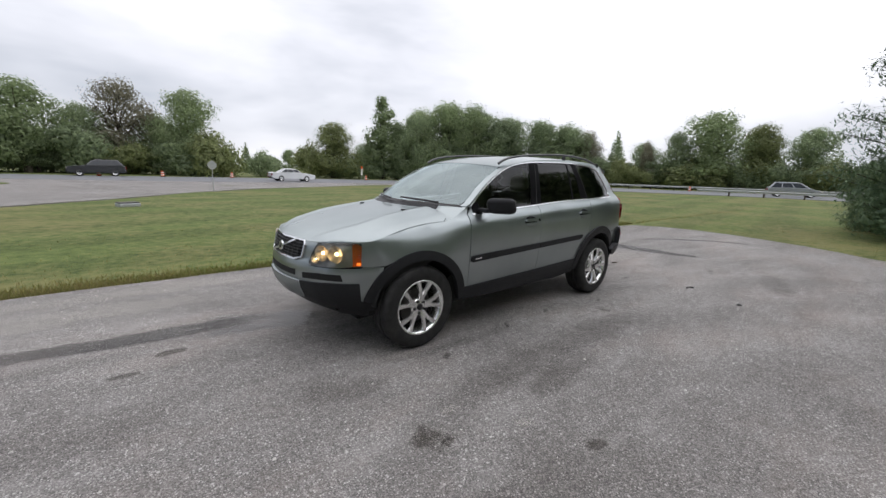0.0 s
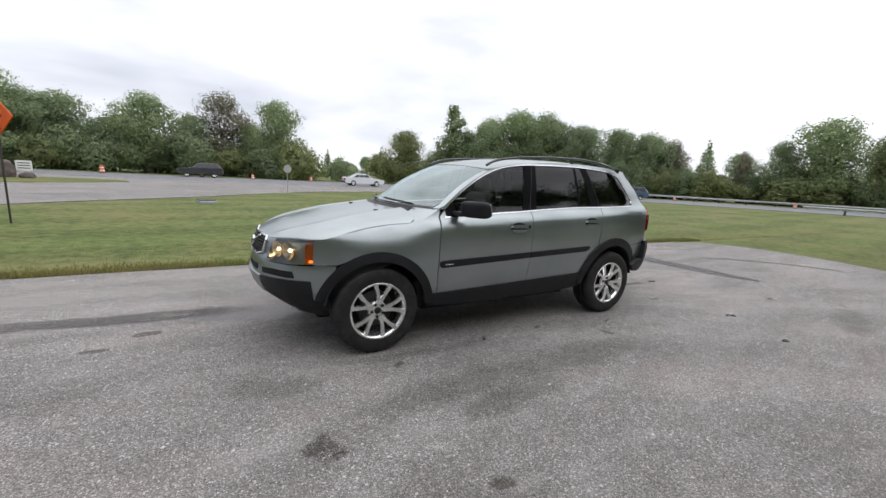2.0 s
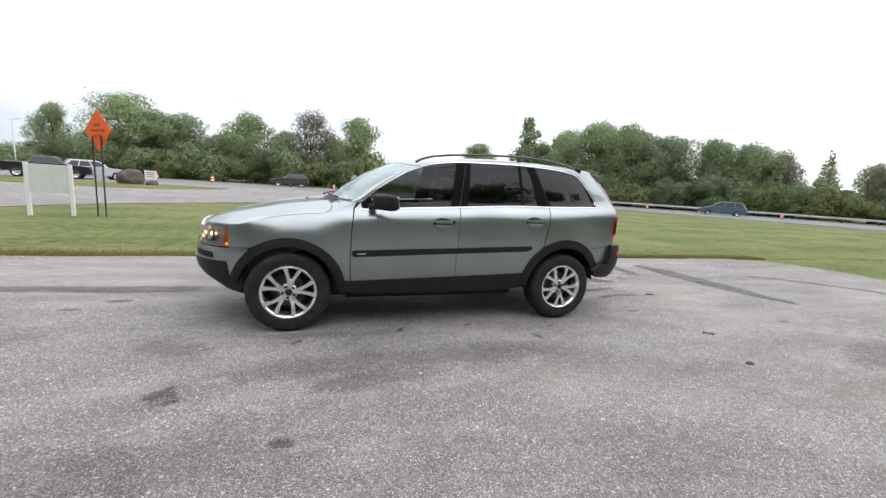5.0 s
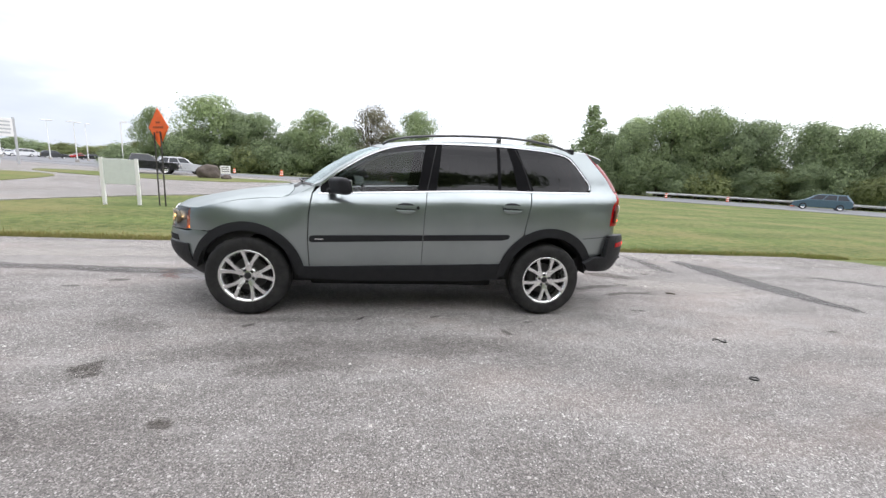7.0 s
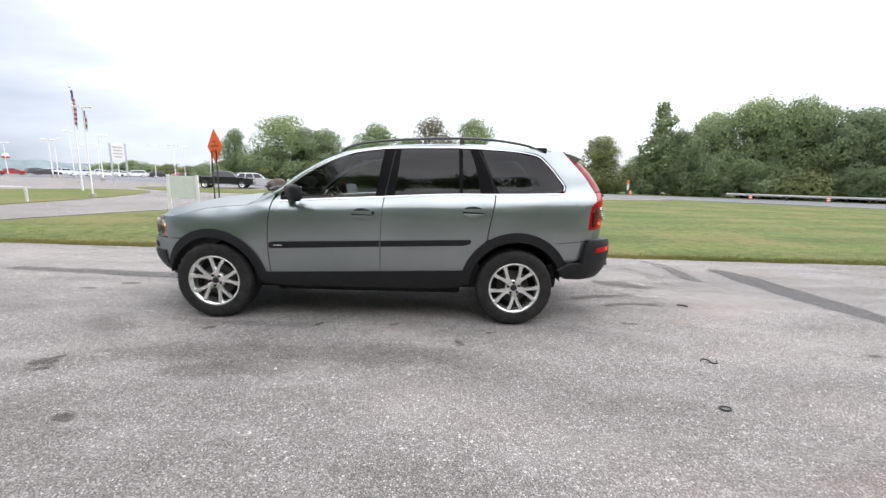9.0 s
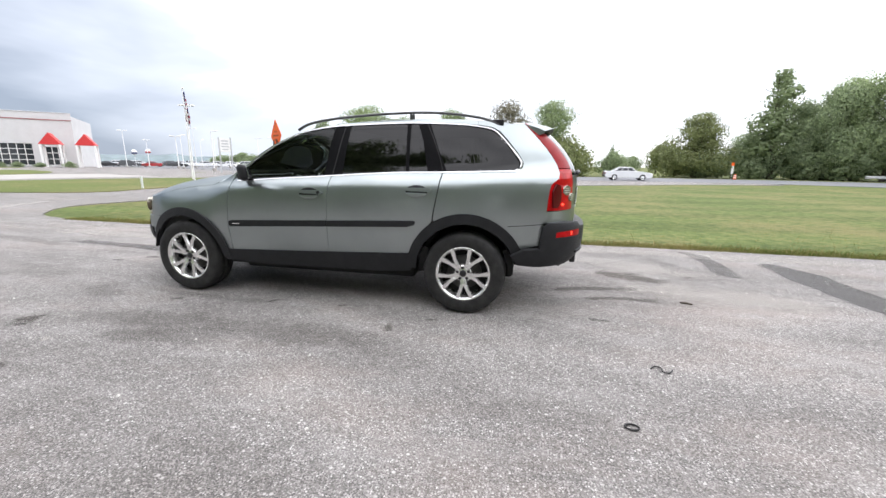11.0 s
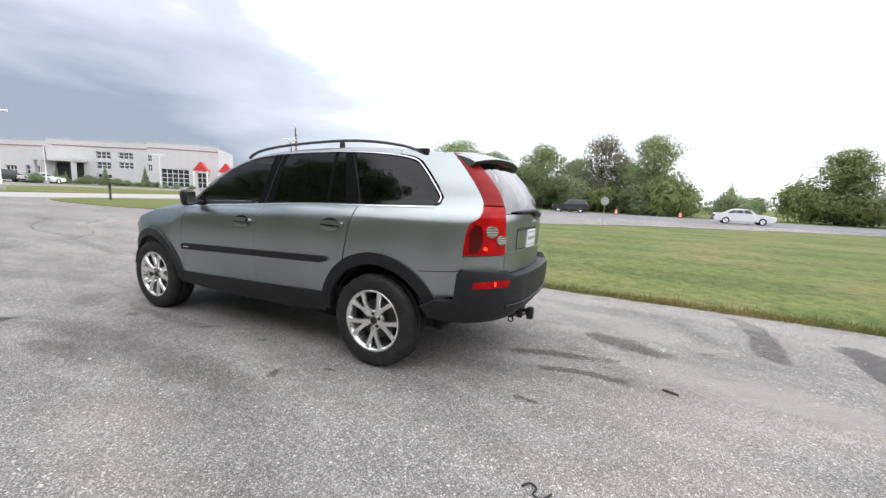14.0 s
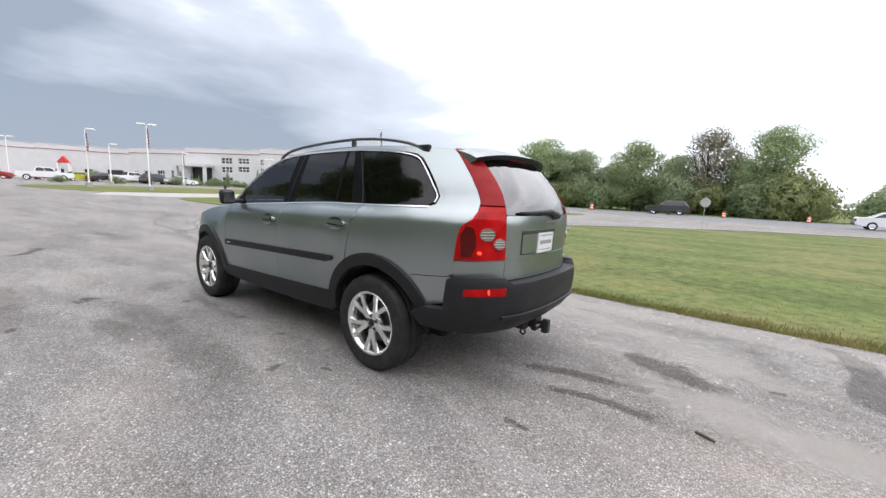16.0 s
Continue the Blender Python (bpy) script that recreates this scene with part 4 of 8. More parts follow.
M["lens_red"] = red_lens("red_lamp_lens", (0.20, 0.002, 0.003), (0.42, 0.004, 0.005), (0.56, 0.006, 0.006), 0.10, 0.16, 0.08)
M["strip_red"] = red_lens("dull_red_lamp_strip", (0.20, 0.008, 0.010), (0.27, 0.011, 0.013), (0.34, 0.014, 0.016), 0.10, 0.10, 0.0)
M["lens_amber"] = simple("amber_lamp_lens", (0.75, 0.16, 0.015), 0.12, 0, 0.12, 30, 0, 80, 1.0)
M["reflector"] = simple("lamp_reflector", (0.72, 0.66, 0.54), 0.30, 1.0, 0.1, 30)
M["bulb"] = glow("warm_bulb", (1.0, 0.72, 0.38), 11.0)
M["amber_glow"] = glow("amber_bulb", (1.0, 0.25, 0.02), 2.2)
M["red_glow"] = glow("red_tail_bulb", (1.0, 0.05, 0.02), 2.0)
M["cabin"] = simple("dark_cabin_plastic", (0.03, 0.03, 0.032), 0.7, 0, 0.15)
M["leather"] = simple("grey_seat_leather", (0.09, 0.088, 0.082), 0.55, 0, 0.12, 8)
M["plate"] = simple("white_plate", (0.72, 0.73, 0.74), 0.4, 0, 0.05)
M["pale_ink"] = simple("faded_ink", (0.30, 0.27, 0.29), 0.5, 0, 0.1)

car = empty("car", "silver-green sport utility car with black lower trim, parked on the lot", "car")
WF, WR = -1.4285, 1.4285
SIDES = (-1, 1)

dlo_top = [(-0.80, 1.205), (-0.767, 1.232), (-0.68, 1.305), (-0.596, 1.368), (-0.50, 1.432), (-0.396, 1.493), (-0.27, 1.552), (-0.137, 1.597), (0.0, 1.624), (0.17, 1.645),
           (0.314, 1.654), (0.6, 1.664), (0.87, 1.668), (1.066, 1.664), (1.285, 1.655), (1.45, 1.642), (1.60, 1.618), (1.67, 1.585), (1.75, 1.505), (1.83, 1.41), (1.885, 1.335), (1.878, 1.29), (1.83, 1.268)]
lamp_edge = [(1.895, 1.672), (1.955, 1.610), (2.02, 1.54), (2.085, 1.468), (2.145, 1.39), (2.19, 1.315), (2.212, 1.25), (2.205, 1.205), (2.175, 1.182), (2.145, 1.155), (2.132, 1.10), (2.124, 1.03), (2.118, 0.94)]
dlo_low = [(-0.83, 1.14), (-0.387, 1.172), (0.10, 1.20), (0.273, 1.212), (0.89, 1.246), (1.25, 1.252), (1.83, 1.268)]
low_z = curve(dlo_low)
arch_f = [p for p in arc(WF, 0.362, 0.500, 192, -14, 26)]
arch_r = [p for p in arc(WR + 0.01, 0.372, 0.528, 191, -16, 26)]
sill_top = curve([(-1.1, 0.46), (-0.886, 0.466), (0.152, 0.497), (1.1, 0.53)])
seam_f = [(-0.815, 1.20), (-0.861, 1.141), (-0.886, 0.946), (-0.895, 0.70), (-0.886, 0.466)]
wing_edge = curve([(-1.15, 1.084), (-1.05, 1.106), (-0.97, 1.140), (-0.90, 1.180), (-0.84, 1.214)])
seam_m = [(0.184, 1.207), (0.162, 1.0), (0.153, 0.73), (0.150, 0.497)]

for sg in SIDES:
    S = side_fn(sg)
    # front wing, with the arch cut out of it
    wing = [(-1.922, 0.950), (-1.84, 0.966), (-1.7, 1.004), (-1.5, 1.046), (-1.3, 1.072), (-1.15, 1.083)] + [(x, wing_edge(x)) for x in (-1.10, -1.05, -1.0, -0.96, -0.92, -0.88, -0.84)]
    wing += [(-0.872, 1.141), (-0.892, 0.946), (-0.901, 0.70), (-0.893, 0.466)]
    wing += [(-0.945, 0.468)] + [p for p in reversed(arch_f) if p[1] > 0.468 and (p[1] > 0.768 or p[0] > WF)] + [(-1.76, 0.765), (-1.930, 0.762), (-1.928, 0.84), (-1.924, 0.91)]
    panel("front_wing", wing, S, M["paint"], car, 0.08, 0.05)
    # doors
    fd = [(-0.80, 1.208)] + [(x, low_z(x)) for x in np.linspace(-0.78, 0.18, 12)] + seam_m[1:] + [(x, sill_top(x)) for x in np.linspace(0.05, -0.8, 8)] + seam_f[::-1][:-1]
    door_f = panel("front_door", inset_poly(fd, 0.0025), S, M["paint"], car, 0.09, 0.05)
    rd = [(0.184, 1.207)] + [(x, low_z(x)) for x in np.linspace(0.25, 1.20, 10)] + [(1.222, 1.252), (1.195, 1.094), (1.158, 0.90), (1.148, 0.825)]
    rd += [p for p in reversed(arch_r) if p[0] < 1.14 and p[1] > 0.53] + [(0.955, 0.526)] + [(x, sill_top(x)) for x in np.linspace(0.85, 0.2, 6)] + seam_m[::-1][:-1]
    door_r = panel("rear_door", inset_poly(rd, 0.0025), S, M["paint"], car, 0.09, 0.05)
    # quarter panel with the rear pillar
    qp = [(1.228, 1.252)] + [(x, low_z(x)) for x in np.linspace(1.3, 1.78, 6)] + [(1.84, 1.262), (1.895, 1.285), (1.905, 1.335), (1.85, 1.42), (1.77, 1.515), (1.69, 1.60), (1.62, 1.635), (1.50, 1.652)]
    qp += [(1.50, 1.689), (1.62, 1.680), (1.75, 1.668), (1.88, 1.668)] + lamp_edge + [(2.125, 0.86), (2.10, 0.82), (2.085, 0.64)]
    qp += [(1.89, 0.60)] + [p for p in arch_r[::-1] if p[1] > 0.60 and p[0] > 1.145] + [(1.156, 0.83), (1.164, 0.90), (1.201, 1.094)]
    panel("quarter_panel", inset_poly(qp, 0.002), S, M["paint"], car, 0.08, 0.05)
    strip_along("panel_gap", [(1.80, 0.802), (1.95, 0.812), (2.12, 0.828)], S, 0.005, M["liner"], car, 0.0012, 0.004)
    # windscreen pillar and side rail over the windows
    up = [(-0.86, 1.212), (-0.80, 1.238), (-0.66, 1.350), (-0.53, 1.438), (-0.40, 1.508), (-0.27, 1.566), (-0.14, 1.608), (0.05, 1.65), (0.25, 1.674), (0.7, 1.700), (1.0, 1.704), (1.3, 1.698), (1.498, 1.689)]
    up += [(1.498, 1.652), (1.285, 1.668), (1.066, 1.677), (0.87, 1.681), (0.6, 1.677), (0.314, 1.667), (0.17, 1.658), (0.0, 1.637), (-0.137, 1.610), (-0.27, 1.565), (-0.396, 1.506), (-0.50, 1.445), (-0.596, 1.381), (-0.68, 1.318), (-0.767, 1.245), (-0.81, 1.206)]
    panel("roof_side_rail", up, S, M["paint"], car, 0.08, 0.04)
    # bright line round the windows and along the belt
    strip_along("window_trim", [(x, z + 0.005) for x, z in smooth_line(dlo_top[:-1], 3)], S, 0.008, M["chrome"], car, 0.003, 0.02)
    strip_along("belt_trim", [(x, low_z(x) - 0.006) for x in np.linspace(-0.81, 1.86, 28)], S, 0.010, M["chrome"], car, 0.005, 0.02)
    # glass, and the black pillars between it
    g_top = curve([p for p in dlo_top if p[0] < 1.61])
    def lower(a, b_, n=6):
        return [(x, low_z(x) + 0.006) for x in np.linspace(a, b_, n)]
    fg = lower(-0.77, 0.095, 8) + [(0.165, g_top(0.165) - 0.004)] + [(x, g_top(x) - 0.005) for x in np.linspace(0.05, -0.72, 14)]
    w1 = panel("window", fg, S, M["glass_front"], door_f, 0.09, 0.07, -0.008, 0.006, "lightly tinted side glass")
    rg = lower(0.275, 0.885, 6) + [(0.868, g_top(0.868) - 0.005), (0.6, g_top(0.6) - 0.005), (0.325, g_top(0.325) - 0.005)]
    w2 = panel("window", rg, S, M["glass_tint"], door_r, 0.09, 0.07, -0.008, 0.006, "dark tinted side glass")
    rg2 = lower(0.915, 1.085, 3) + [(1.03, 1.508), (0.975, g_top(0.975) - 0.006), (0.905, g_top(0.905) - 0.006)]
    w3 = panel("fixed_window", rg2, S, M["glass_tint"], door_r, 0.09, 0.07, -0.008, 0.006, "dark tinted fixed glass")
    qg = lower(1.255, 1.80, 5) + [(1.835, 1.278), (1.865, 1.295), (1.872, 1.335), (1.82, 1.41), (1.742, 1.505), (1.662, 1.582), (1.59, 1.612), (1.45, 1.636), (1.285, 1.649), (1.085, 1.658), (1.16, 1.473), (1.21, 1.36)]
    w4 = panel("quarter_window", qg, S, M["glass_tint"], car, 0.09, 0.07, -0.006, 0.006, "dark tinted quarter glass")
    for ob in (w1, w2, w3, w4):
        ob.visible_shadow = False
    pb = lower(0.095, 0.275, 3) + [(0.325, g_top(0.325) - 0.003), (0.165, g_top(0.165) - 0.003)]
    panel("pillar_cover", pb, S, M["gloss_black"], car, 0.09, 0.1, -0.006, 0.02)
    strip_along("window_divider", [(0.90, low_z(0.9) + 0.005), (0.886, g_top(0.886) - 0.004)], S, 0.030, M["gloss_black"], door_r, -0.005, 0.012)
    pc = lower(1.085, 1.255, 3) + [(1.21, 1.36), (1.16, 1.473), (1.085, 1.658), (0.975, g_top(0.975) - 0.003), (1.03, 1.508)]
    panel("pillar_cover", pc, S, M["gloss_black"], car, 0.09, 0.1, -0.006, 0.02)
    strip_along("door_seal", [(0.184, 1.215), (0.21, 1.34), (0.245, 1.52), (0.272, 1.65)], S, 0.008, M["seal"], car, -0.002, 0.01)
    strip_along("door_seal", [(1.222, 1.26), (1.185, 1.38), (1.12, 1.54), (1.06, 1.655)], S, 0.008, M["seal"], car, -0.002, 0.01)
    panel("mirror_base", [(-0.80, 1.205), (-0.795, 1.155), (-0.70, 1.152), (-0.68, 1.19), (-0.72, 1.255)], S, M["gloss_black"], car, 0.1, 0.1, 0.001, 0.02)
    # dark lower trim
    a_out, a_in = arc(WF, 0.362, 0.502, 166, 4, 28), arc(WF, 0.360, 0.425, 4, 166, 28)
    panel("arch_trim", a_out + a_in, S, M["trim"], car, 0.12, 0.12, 0.018, 0.05)
    a_out, a_in = arc(WR + 0.01, 0.372, 0.530, 177, 22, 28), arc(WR + 0.01, 0.366, 0.448, 22, 177, 28)
    panel("arch_trim", a_out + a_in, S, M["trim"], car, 0.12, 0.12, 0.018, 0.05)
    sill = [(-0.955, 0.470)] + [(x, sill_top(x) + 0.002) for x in np.linspace(-0.88, 0.96, 12)] + [(0.935, 0.36), (0.6, 0.335), (-0.6, 0.335), (-0.985, 0.36)]
    panel("sill_cladding", sill, S, M["trim"], car, 0.2, 0.05, 0.012, 0.06)
    bar1 = [(-0.882, 0.735), (-0.875, 0.757), (-0.84, 0.764), (0.147, 0.797), (0.147, 0.744), (-0.80, 0.706), (-0.862, 0.703), (-0.878, 0.715)]
    b1 = panel("side_moulding", bar1, S, M["trim"], door_f, 0.2, 0.02, 0.016, 0.02)
    panel("badge", [(-0.835, 0.728), (-0.835, 0.738), (-0.755, 0.741), (-0.755, 0.731)], S, M["chrome"], b1, 0.2, 0.2, 0.018, 0.004)
    bar2 = [(0.157, 0.797), (0.9, 0.824), (0.985, 0.827), (1.003, 0.818), (0.990, 0.790), (0.93, 0.772), (0.157, 0.744)]
    panel("side_moulding", bar2, S, M["trim"], door_r, 0.2, 0.02, 0.016, 0.02)
    # handles: a bar over a pressed cup, its shade a flat dark ellipse
    for xa, za, dr in ((-0.005, 1.040, door_f), (1.022, 1.083, door_r)):
        cup = [(xa - 0.01 + 0.098 * math.cos(a), za + 0.002 + 0.050 * math.sin(a)) for a in np.linspace(0, 2 * math.pi, 25)[:-1]]
        panel("handle_cup", cup, S, M["trim"], dr, 0.04, 0.04, 0.003, 0.004)
        # scoop: the cup's lower half, its face turned up
        bm = bmesh.new()
        rim = [(xa - 0.01 + 0.096 * math.cos(a), za + 0.002 + 0.052 * math.sin(a)) for a in np.linspace(math.pi + 0.35, 2 * math.pi - 0.35, 13)]
        row = [(bm.verts.new((x, sg * (half_width(x, z) + 0.004 + 0.016), z)), bm.verts.new((x, sg * (half_width(x, za - 0.012) + 0.0045), za - 0.012)), bm.verts.new((x, sg * (half_width(x, z - 0.006) - 0.004), z - 0.006))) for x, z in rim]
        for r0, r1 in zip(row, row[1:]):
            bm.faces.new((r0[0], r1[0], r1[1], r0[1]))
            bm.faces.new((r0[2], r1[2], r1[0], r0[0]))
        part("handle_scoop", bm, M["paint"], dr, "", True)
        grip = [(xa - 0.112, za + 0.004), (xa - 0.105, za + 0.022), (xa - 0.05, za + 0.027), (xa + 0.06, za + 0.028), (xa + 0.112, za + 0.024), (xa + 0.128, za + 0.012), (xa + 0.126, za - 0.004), (xa + 0.105, za - 0.008), (xa + 0.02, za - 0.002), (xa - 0.06, za - 0.003)]
        hd = panel("handle", grip, S, M["paint"], dr, 0.04, 0.02, 0.030, 0.030)
        if dr is door_f:
            panel("keyhole", [(xa + 0.098 + 0.015 * math.cos(a), za + 0.009 + 0.015 * math.sin(a)) for a in np.linspace(0, 2 * math.pi, 15)[:-1]], S, M["trim"], hd, 0.04, 0.04, 0.032, 0.006)
    for wx, spans in ((WF, ((150, 186), (-6, 30))), (WR + 0.01, ((150, 186), (-6, 30)))):
        for a0, a1 in spans:
            panel("arch_shield", arc(wx, 0.366, 0.432, a0, a1, 8) + arc(wx, 0.366, 0.385, a1, a0, 8), S, M["liner"], car, 0.1, 0.1, -0.05, 0.02)
    # inner liner that shuts the gaps
    li = [(-1.80, 0.93), (-0.85, 1.12), (1.2, 1.20), (2.0, 1.20), (2.08, 0.80), (1.90, 0.62)] + [p for p in arc(WR + 0.01, 0.372, 0.54, 22, 165, 12)] + [(0.9, 0.42), (-0.9, 0.40)] + [p for p in arc(WF, 0.362, 0.515, 12, 165, 12)] + [(-1.87, 0.62)]
    panel("inner_liner", li, S, M["liner"], car, 0.2, 0.2, -0.022, 0.01)
    for wx in (WF, WR + 0.01):
        bm = bmesh.new()
        lathe(bm, [(0.43, sg * 0.52), (0.435, sg * 0.85)], 40, "y", Matrix.Translation((wx, 0, 0.368)))
        for f in [f for f in bm.faces if f.calc_center_median().z < 0.43]:
            bm.faces.remove(f)
        vs = [bm.verts.new((wx + 0.45 * math.cos(a), sg * 0.52, 0.368 + 0.45 * math.sin(a))) for a in np.linspace(0.05, math.pi - 0.05, 24)]
        bm.faces.new(vs)
        part("wheel_housing", bm, M["liner"], car)

# bonnet, windscreen, roof
ts = list(np.linspace(-0.995, 0.995, 33))
front_line = []
for t in ts:
    x = -2.2
    for _ in range(40):
        x = 0.5 * x + 0.5 * bonnet_front((half_width(x, hood_side(x)) - 0.004) * t)
    front_line.append((x, t))
hood_rear = curve([(0.0, -1.165), (0.3, -1.15), (0.6, -1.095), (0.8, -1.06), (0.92, -1.075), (1.0, -1.14)])
rear_line = [(hood_rear(abs(t)), t) for t in ts[::-1]]
bonnet = panel("bonnet", front_line + rear_line, hood_fn, M["paint"], car, 0.05, 0.04)
scr = [(-0.83, t) for t in np.linspace(-0.90, 0.90, 13)] + [(x, 0.925) for x in np.linspace(-0.75, -0.28, 6)] + [(-0.235, t) for t in np.linspace(0.90, -0.90, 13)] + [(x, -0.925) for x in np.linspace(-0.28, -0.75, 6)]
screen = panel("windscreen", scr, top_fn, M["glass_screen"], car, 0.08, 0.12, -0.004, 0.006, "clear windscreen")
screen.visible_shadow = False
for sg in SIDES:
    panel("pillar_top", [(-0.86, sg * 0.93), (-0.86, sg), (-0.15, sg), (-0.15, sg * 0.93)], top_fn, M["paint"], car, 0.08, 0.05, 0.0, 0.02)
panel("screen_seal", [(-0.87, t) for t in np.linspace(-0.96, 0.96, 13)] + [(-0.83, t) for t in np.linspace(0.96, -0.96, 13)], top_fn, M["seal"], car, 0.08, 0.12, -0.003, 0.02)
roof_out = [(-0.23, t) for t in np.linspace(-0.92, 0.92, 15)] + [(-0.16, 0.925), (-0.14, 0.995)] + [(x, 0.995) for x in np.linspace(-0.05, 1.8, 16)] + [(1.865, t) for t in np.linspace(0.995, -0.995, 15)] + [(x, -0.995) for x in np.linspace(1.8, -0.05, 16)] + [(-0.14, -0.995), (-0.16, -0.925)]
panel("roof", roof_out, top_fn, M["paint"], car, 0.12, 0.15)
bm, wing_l, wing_r = bmesh.new(), bmesh.new(), bmesh.new()
cols_ = []
for i in range(25):
    t = -0.95 + 1.9 * i / 24
    xr = hood_rear(abs(t))
    a, b_ = hood_fn(xr, t) + Vector((0.005, 0, -0.004)), top_fn(-0.865, t * 0.97) + Vector((0, 0, -0.006))
    run = b_.x - a.x
    ta = (hood_fn(xr, t) - hood_fn(xr - 0.02, t)) / 0.02 * run
    tb = Vector((run, (b_ - a).y, 0.6 * (b_ - a).z))
    col_ = []
    for k in range(7):
        u = k / 6
        col_.append(a * ((1 + 2 * u) * (1 - u) ** 2) + ta * (u * (1 - u) ** 2) + b_ * (u * u * (3 - 2 * u)) + tb * (u * u * (u - 1)))
    cols_.append((t, col_))
for sg in SIDES:
    edge_ = [side_fn(sg)(x, wing_edge(x)) for x in np.linspace(-1.13, -0.845, 7)]
    cols_.insert(0 if sg < 0 else len(cols_), (sg, edge_))
for (t0, c0), (t1, c1) in zip(cols_, cols_[1:]):
    b3 = bm if abs(t0 + t1) < 1.5 else wing_l if t0 < 0 else wing_r
    for k in range(6):
        b3.faces.new([b3.verts.new(v) for v in (c0[k], c0[k + 1], c1[k + 1], c1[k])])
for b3 in (bm, wing_l, wing_r):
    bmesh.ops.remove_doubles(b3, verts=b3.verts[:], dist=0.0005)
    bmesh.ops.recalc_face_normals(b3, faces=b3.faces[:])
    if sum(f.normal.z for f in b3.faces) < 0:
        bmesh.ops.reverse_faces(b3, faces=b3.faces[:])
for b3 in (wing_l, wing_r):
    part("wing_top", b3, M["paint"], car, "", True)
part("cowl", bm, M["trim"], car, "black plastic cowl under the windscreen", True)
for y0, y1, xe in ((-0.55, -0.02, -0.82), (0.10, 0.62, -0.82)):
    bm = bmesh.new()
    pts = [top_fn(-0.86, y0 / 0.78) + Vector((-0.02, 0, 0.02)), top_fn(-0.85, (y0 * 0.5 + y1 * 0.5) / 0.78) + Vector((-0.01, 0, 0.028)), top_fn(-0.83, y1 / 0.78) + Vector((-0.008, 0, 0.022))]
    tube(bm, smooth_line(pts, 5), 0.010, 6)
    part("wiper", bm, M["black"], car)
for yy in (-0.42, 0.42):
    bm = bmesh.new()
    p = hood_fn(-1.30, yy / 0.82)
    box(bm, p.x - 0.02, p.x + 0.02, p.y - 0.015, p.y + 0.015, p.z - 0.004, p.z + 0.010, 0.004)
    part("washer_jet", bm, M["black"], car)

# roof rails
for sg in SIDES:
    rail_pts = [(-0.25, 1.655), (-0.19, 1.690), (-0.087, 1.722), (0.08, 1.748), (0.238, 1.764), (0.55, 1.785), (0.862, 1.796), (1.05, 1.795), (1.221, 1.786), (1.40, 1.766), (1.55, 1.738), (1.68, 1.690)]
    bm = bmesh.new()
    sp = smooth_line([(x, sg * (0.600 + 0.02 * math.sin((x + 0.3) * 1.5)), z - 0.032) for x, z in rail_pts], 4)
    rings = tube(bm, sp, 0.016, 10)
    for r in rings:
        c = sum((v.co for v in r), Vector()) / len(r)
        for v in r:
            v.co.z = c.z + (v.co.z - c.z) * 0.75
    rail = part("roof_rail", bm, M["rail"], car, "dark grey roof rail", True)
    for sx in (0.90,):
        bm = bmesh.new()
        box(bm, sx - 0.024, sx + 0.024, sg * 0.617 - 0.012, sg * 0.617 + 0.012, 1.690, 1.752, 0.008)
        part("rail_foot", bm, M["rail"], rail)
    for sx, zz in ((1.66, 1.685),):
        bm = bmesh.new()
        box(bm, sx - 0.06, sx + 0.06, sg * 0.60 - 0.018, sg * 0.60 + 0.018, zz - 0.04, zz + 0.014, 0.010)
        part("rail_foot", bm, M["trim"], rail)

# nose: bumper, grille, headlamps
N = plan_fn(nose_plan, nose_inset, None, -1)
NY = lambda a, b_, n: [y for y in np.linspace(a, b_, n)]
low = [(y, 0.315 + 0.06 * (1 - (y / 0.8) ** 2)) for y in NY(-0.80, 0.80, 31)] + [(0.815, 0.36), (0.812, 0.455), (0.766, 0.47), (0.760, 0.628)] + [(y, 0.608 + 0.022 * min(1, max(0, (abs(y) - 0.3) / 0.3))) for y in NY(0.75, -0.75, 31)] + [(-0.760, 0.628), (-0.766, 0.47), (-0.812, 0.455), (-0.815, 0.36)]
bump_f = panel("front_bumper", low, N, M["trim"], car, 0.06, 0.04, 0.012, 0.05, "black lower bumper moulding")
uppr = [(y, 0.606 + 0.022 * min(1, max(0, (abs(y) - 0.3) / 0.3))) for y in NY(-0.76, 0.76, 31)] + [(0.764, 0.47), (0.803, 0.455), (0.822, 0.62), (0.832, 0.755), (0.78, 0.762)] + [(y, 0.748) for y in NY(0.76, -0.76, 31)] + [(-0.78, 0.762), (-0.832, 0.755), (-0.822, 0.62), (-0.803, 0.455), (-0.764, 0.47)]
panel("bumper_centre", [(y, 0.468) for y in NY(-0.33, 0.33, 13)] + [(0.36, 0.50), (0.345, 0.612)] + [(y, 0.614) for y in NY(0.33, -0.33, 13)] + [(-0.345, 0.612), (-0.36, 0.50)], N, M["paint"], bump_f, 0.06, 0.04, 0.020, 0.03)
panel("bumper_cover", uppr, N, M["paint"], bump_f, 0.06, 0.04, 0.0, 0.05, "silver-green bumper cover")
for sg in SIDES:
    slot = [(sg * y, z) for y, z in ((0.375, 0.640), (0.375, 0.686), (0.53, 0.702), (0.68, 0.700), (0.69, 0.648), (0.53, 0.650))]
    panel("bumper_slot", slot, N, M["liner"], bump_f, 0.05, 0.05, 0.003, 0.01)
mid = [(-0.275, 0.645), (-0.275, 0.692), (0.275, 0.692), (0.275, 0.645)]
panel("lower_grille", mid, N, M["liner"], bump_f, 0.05, 0.05, 0.004, 0.01)
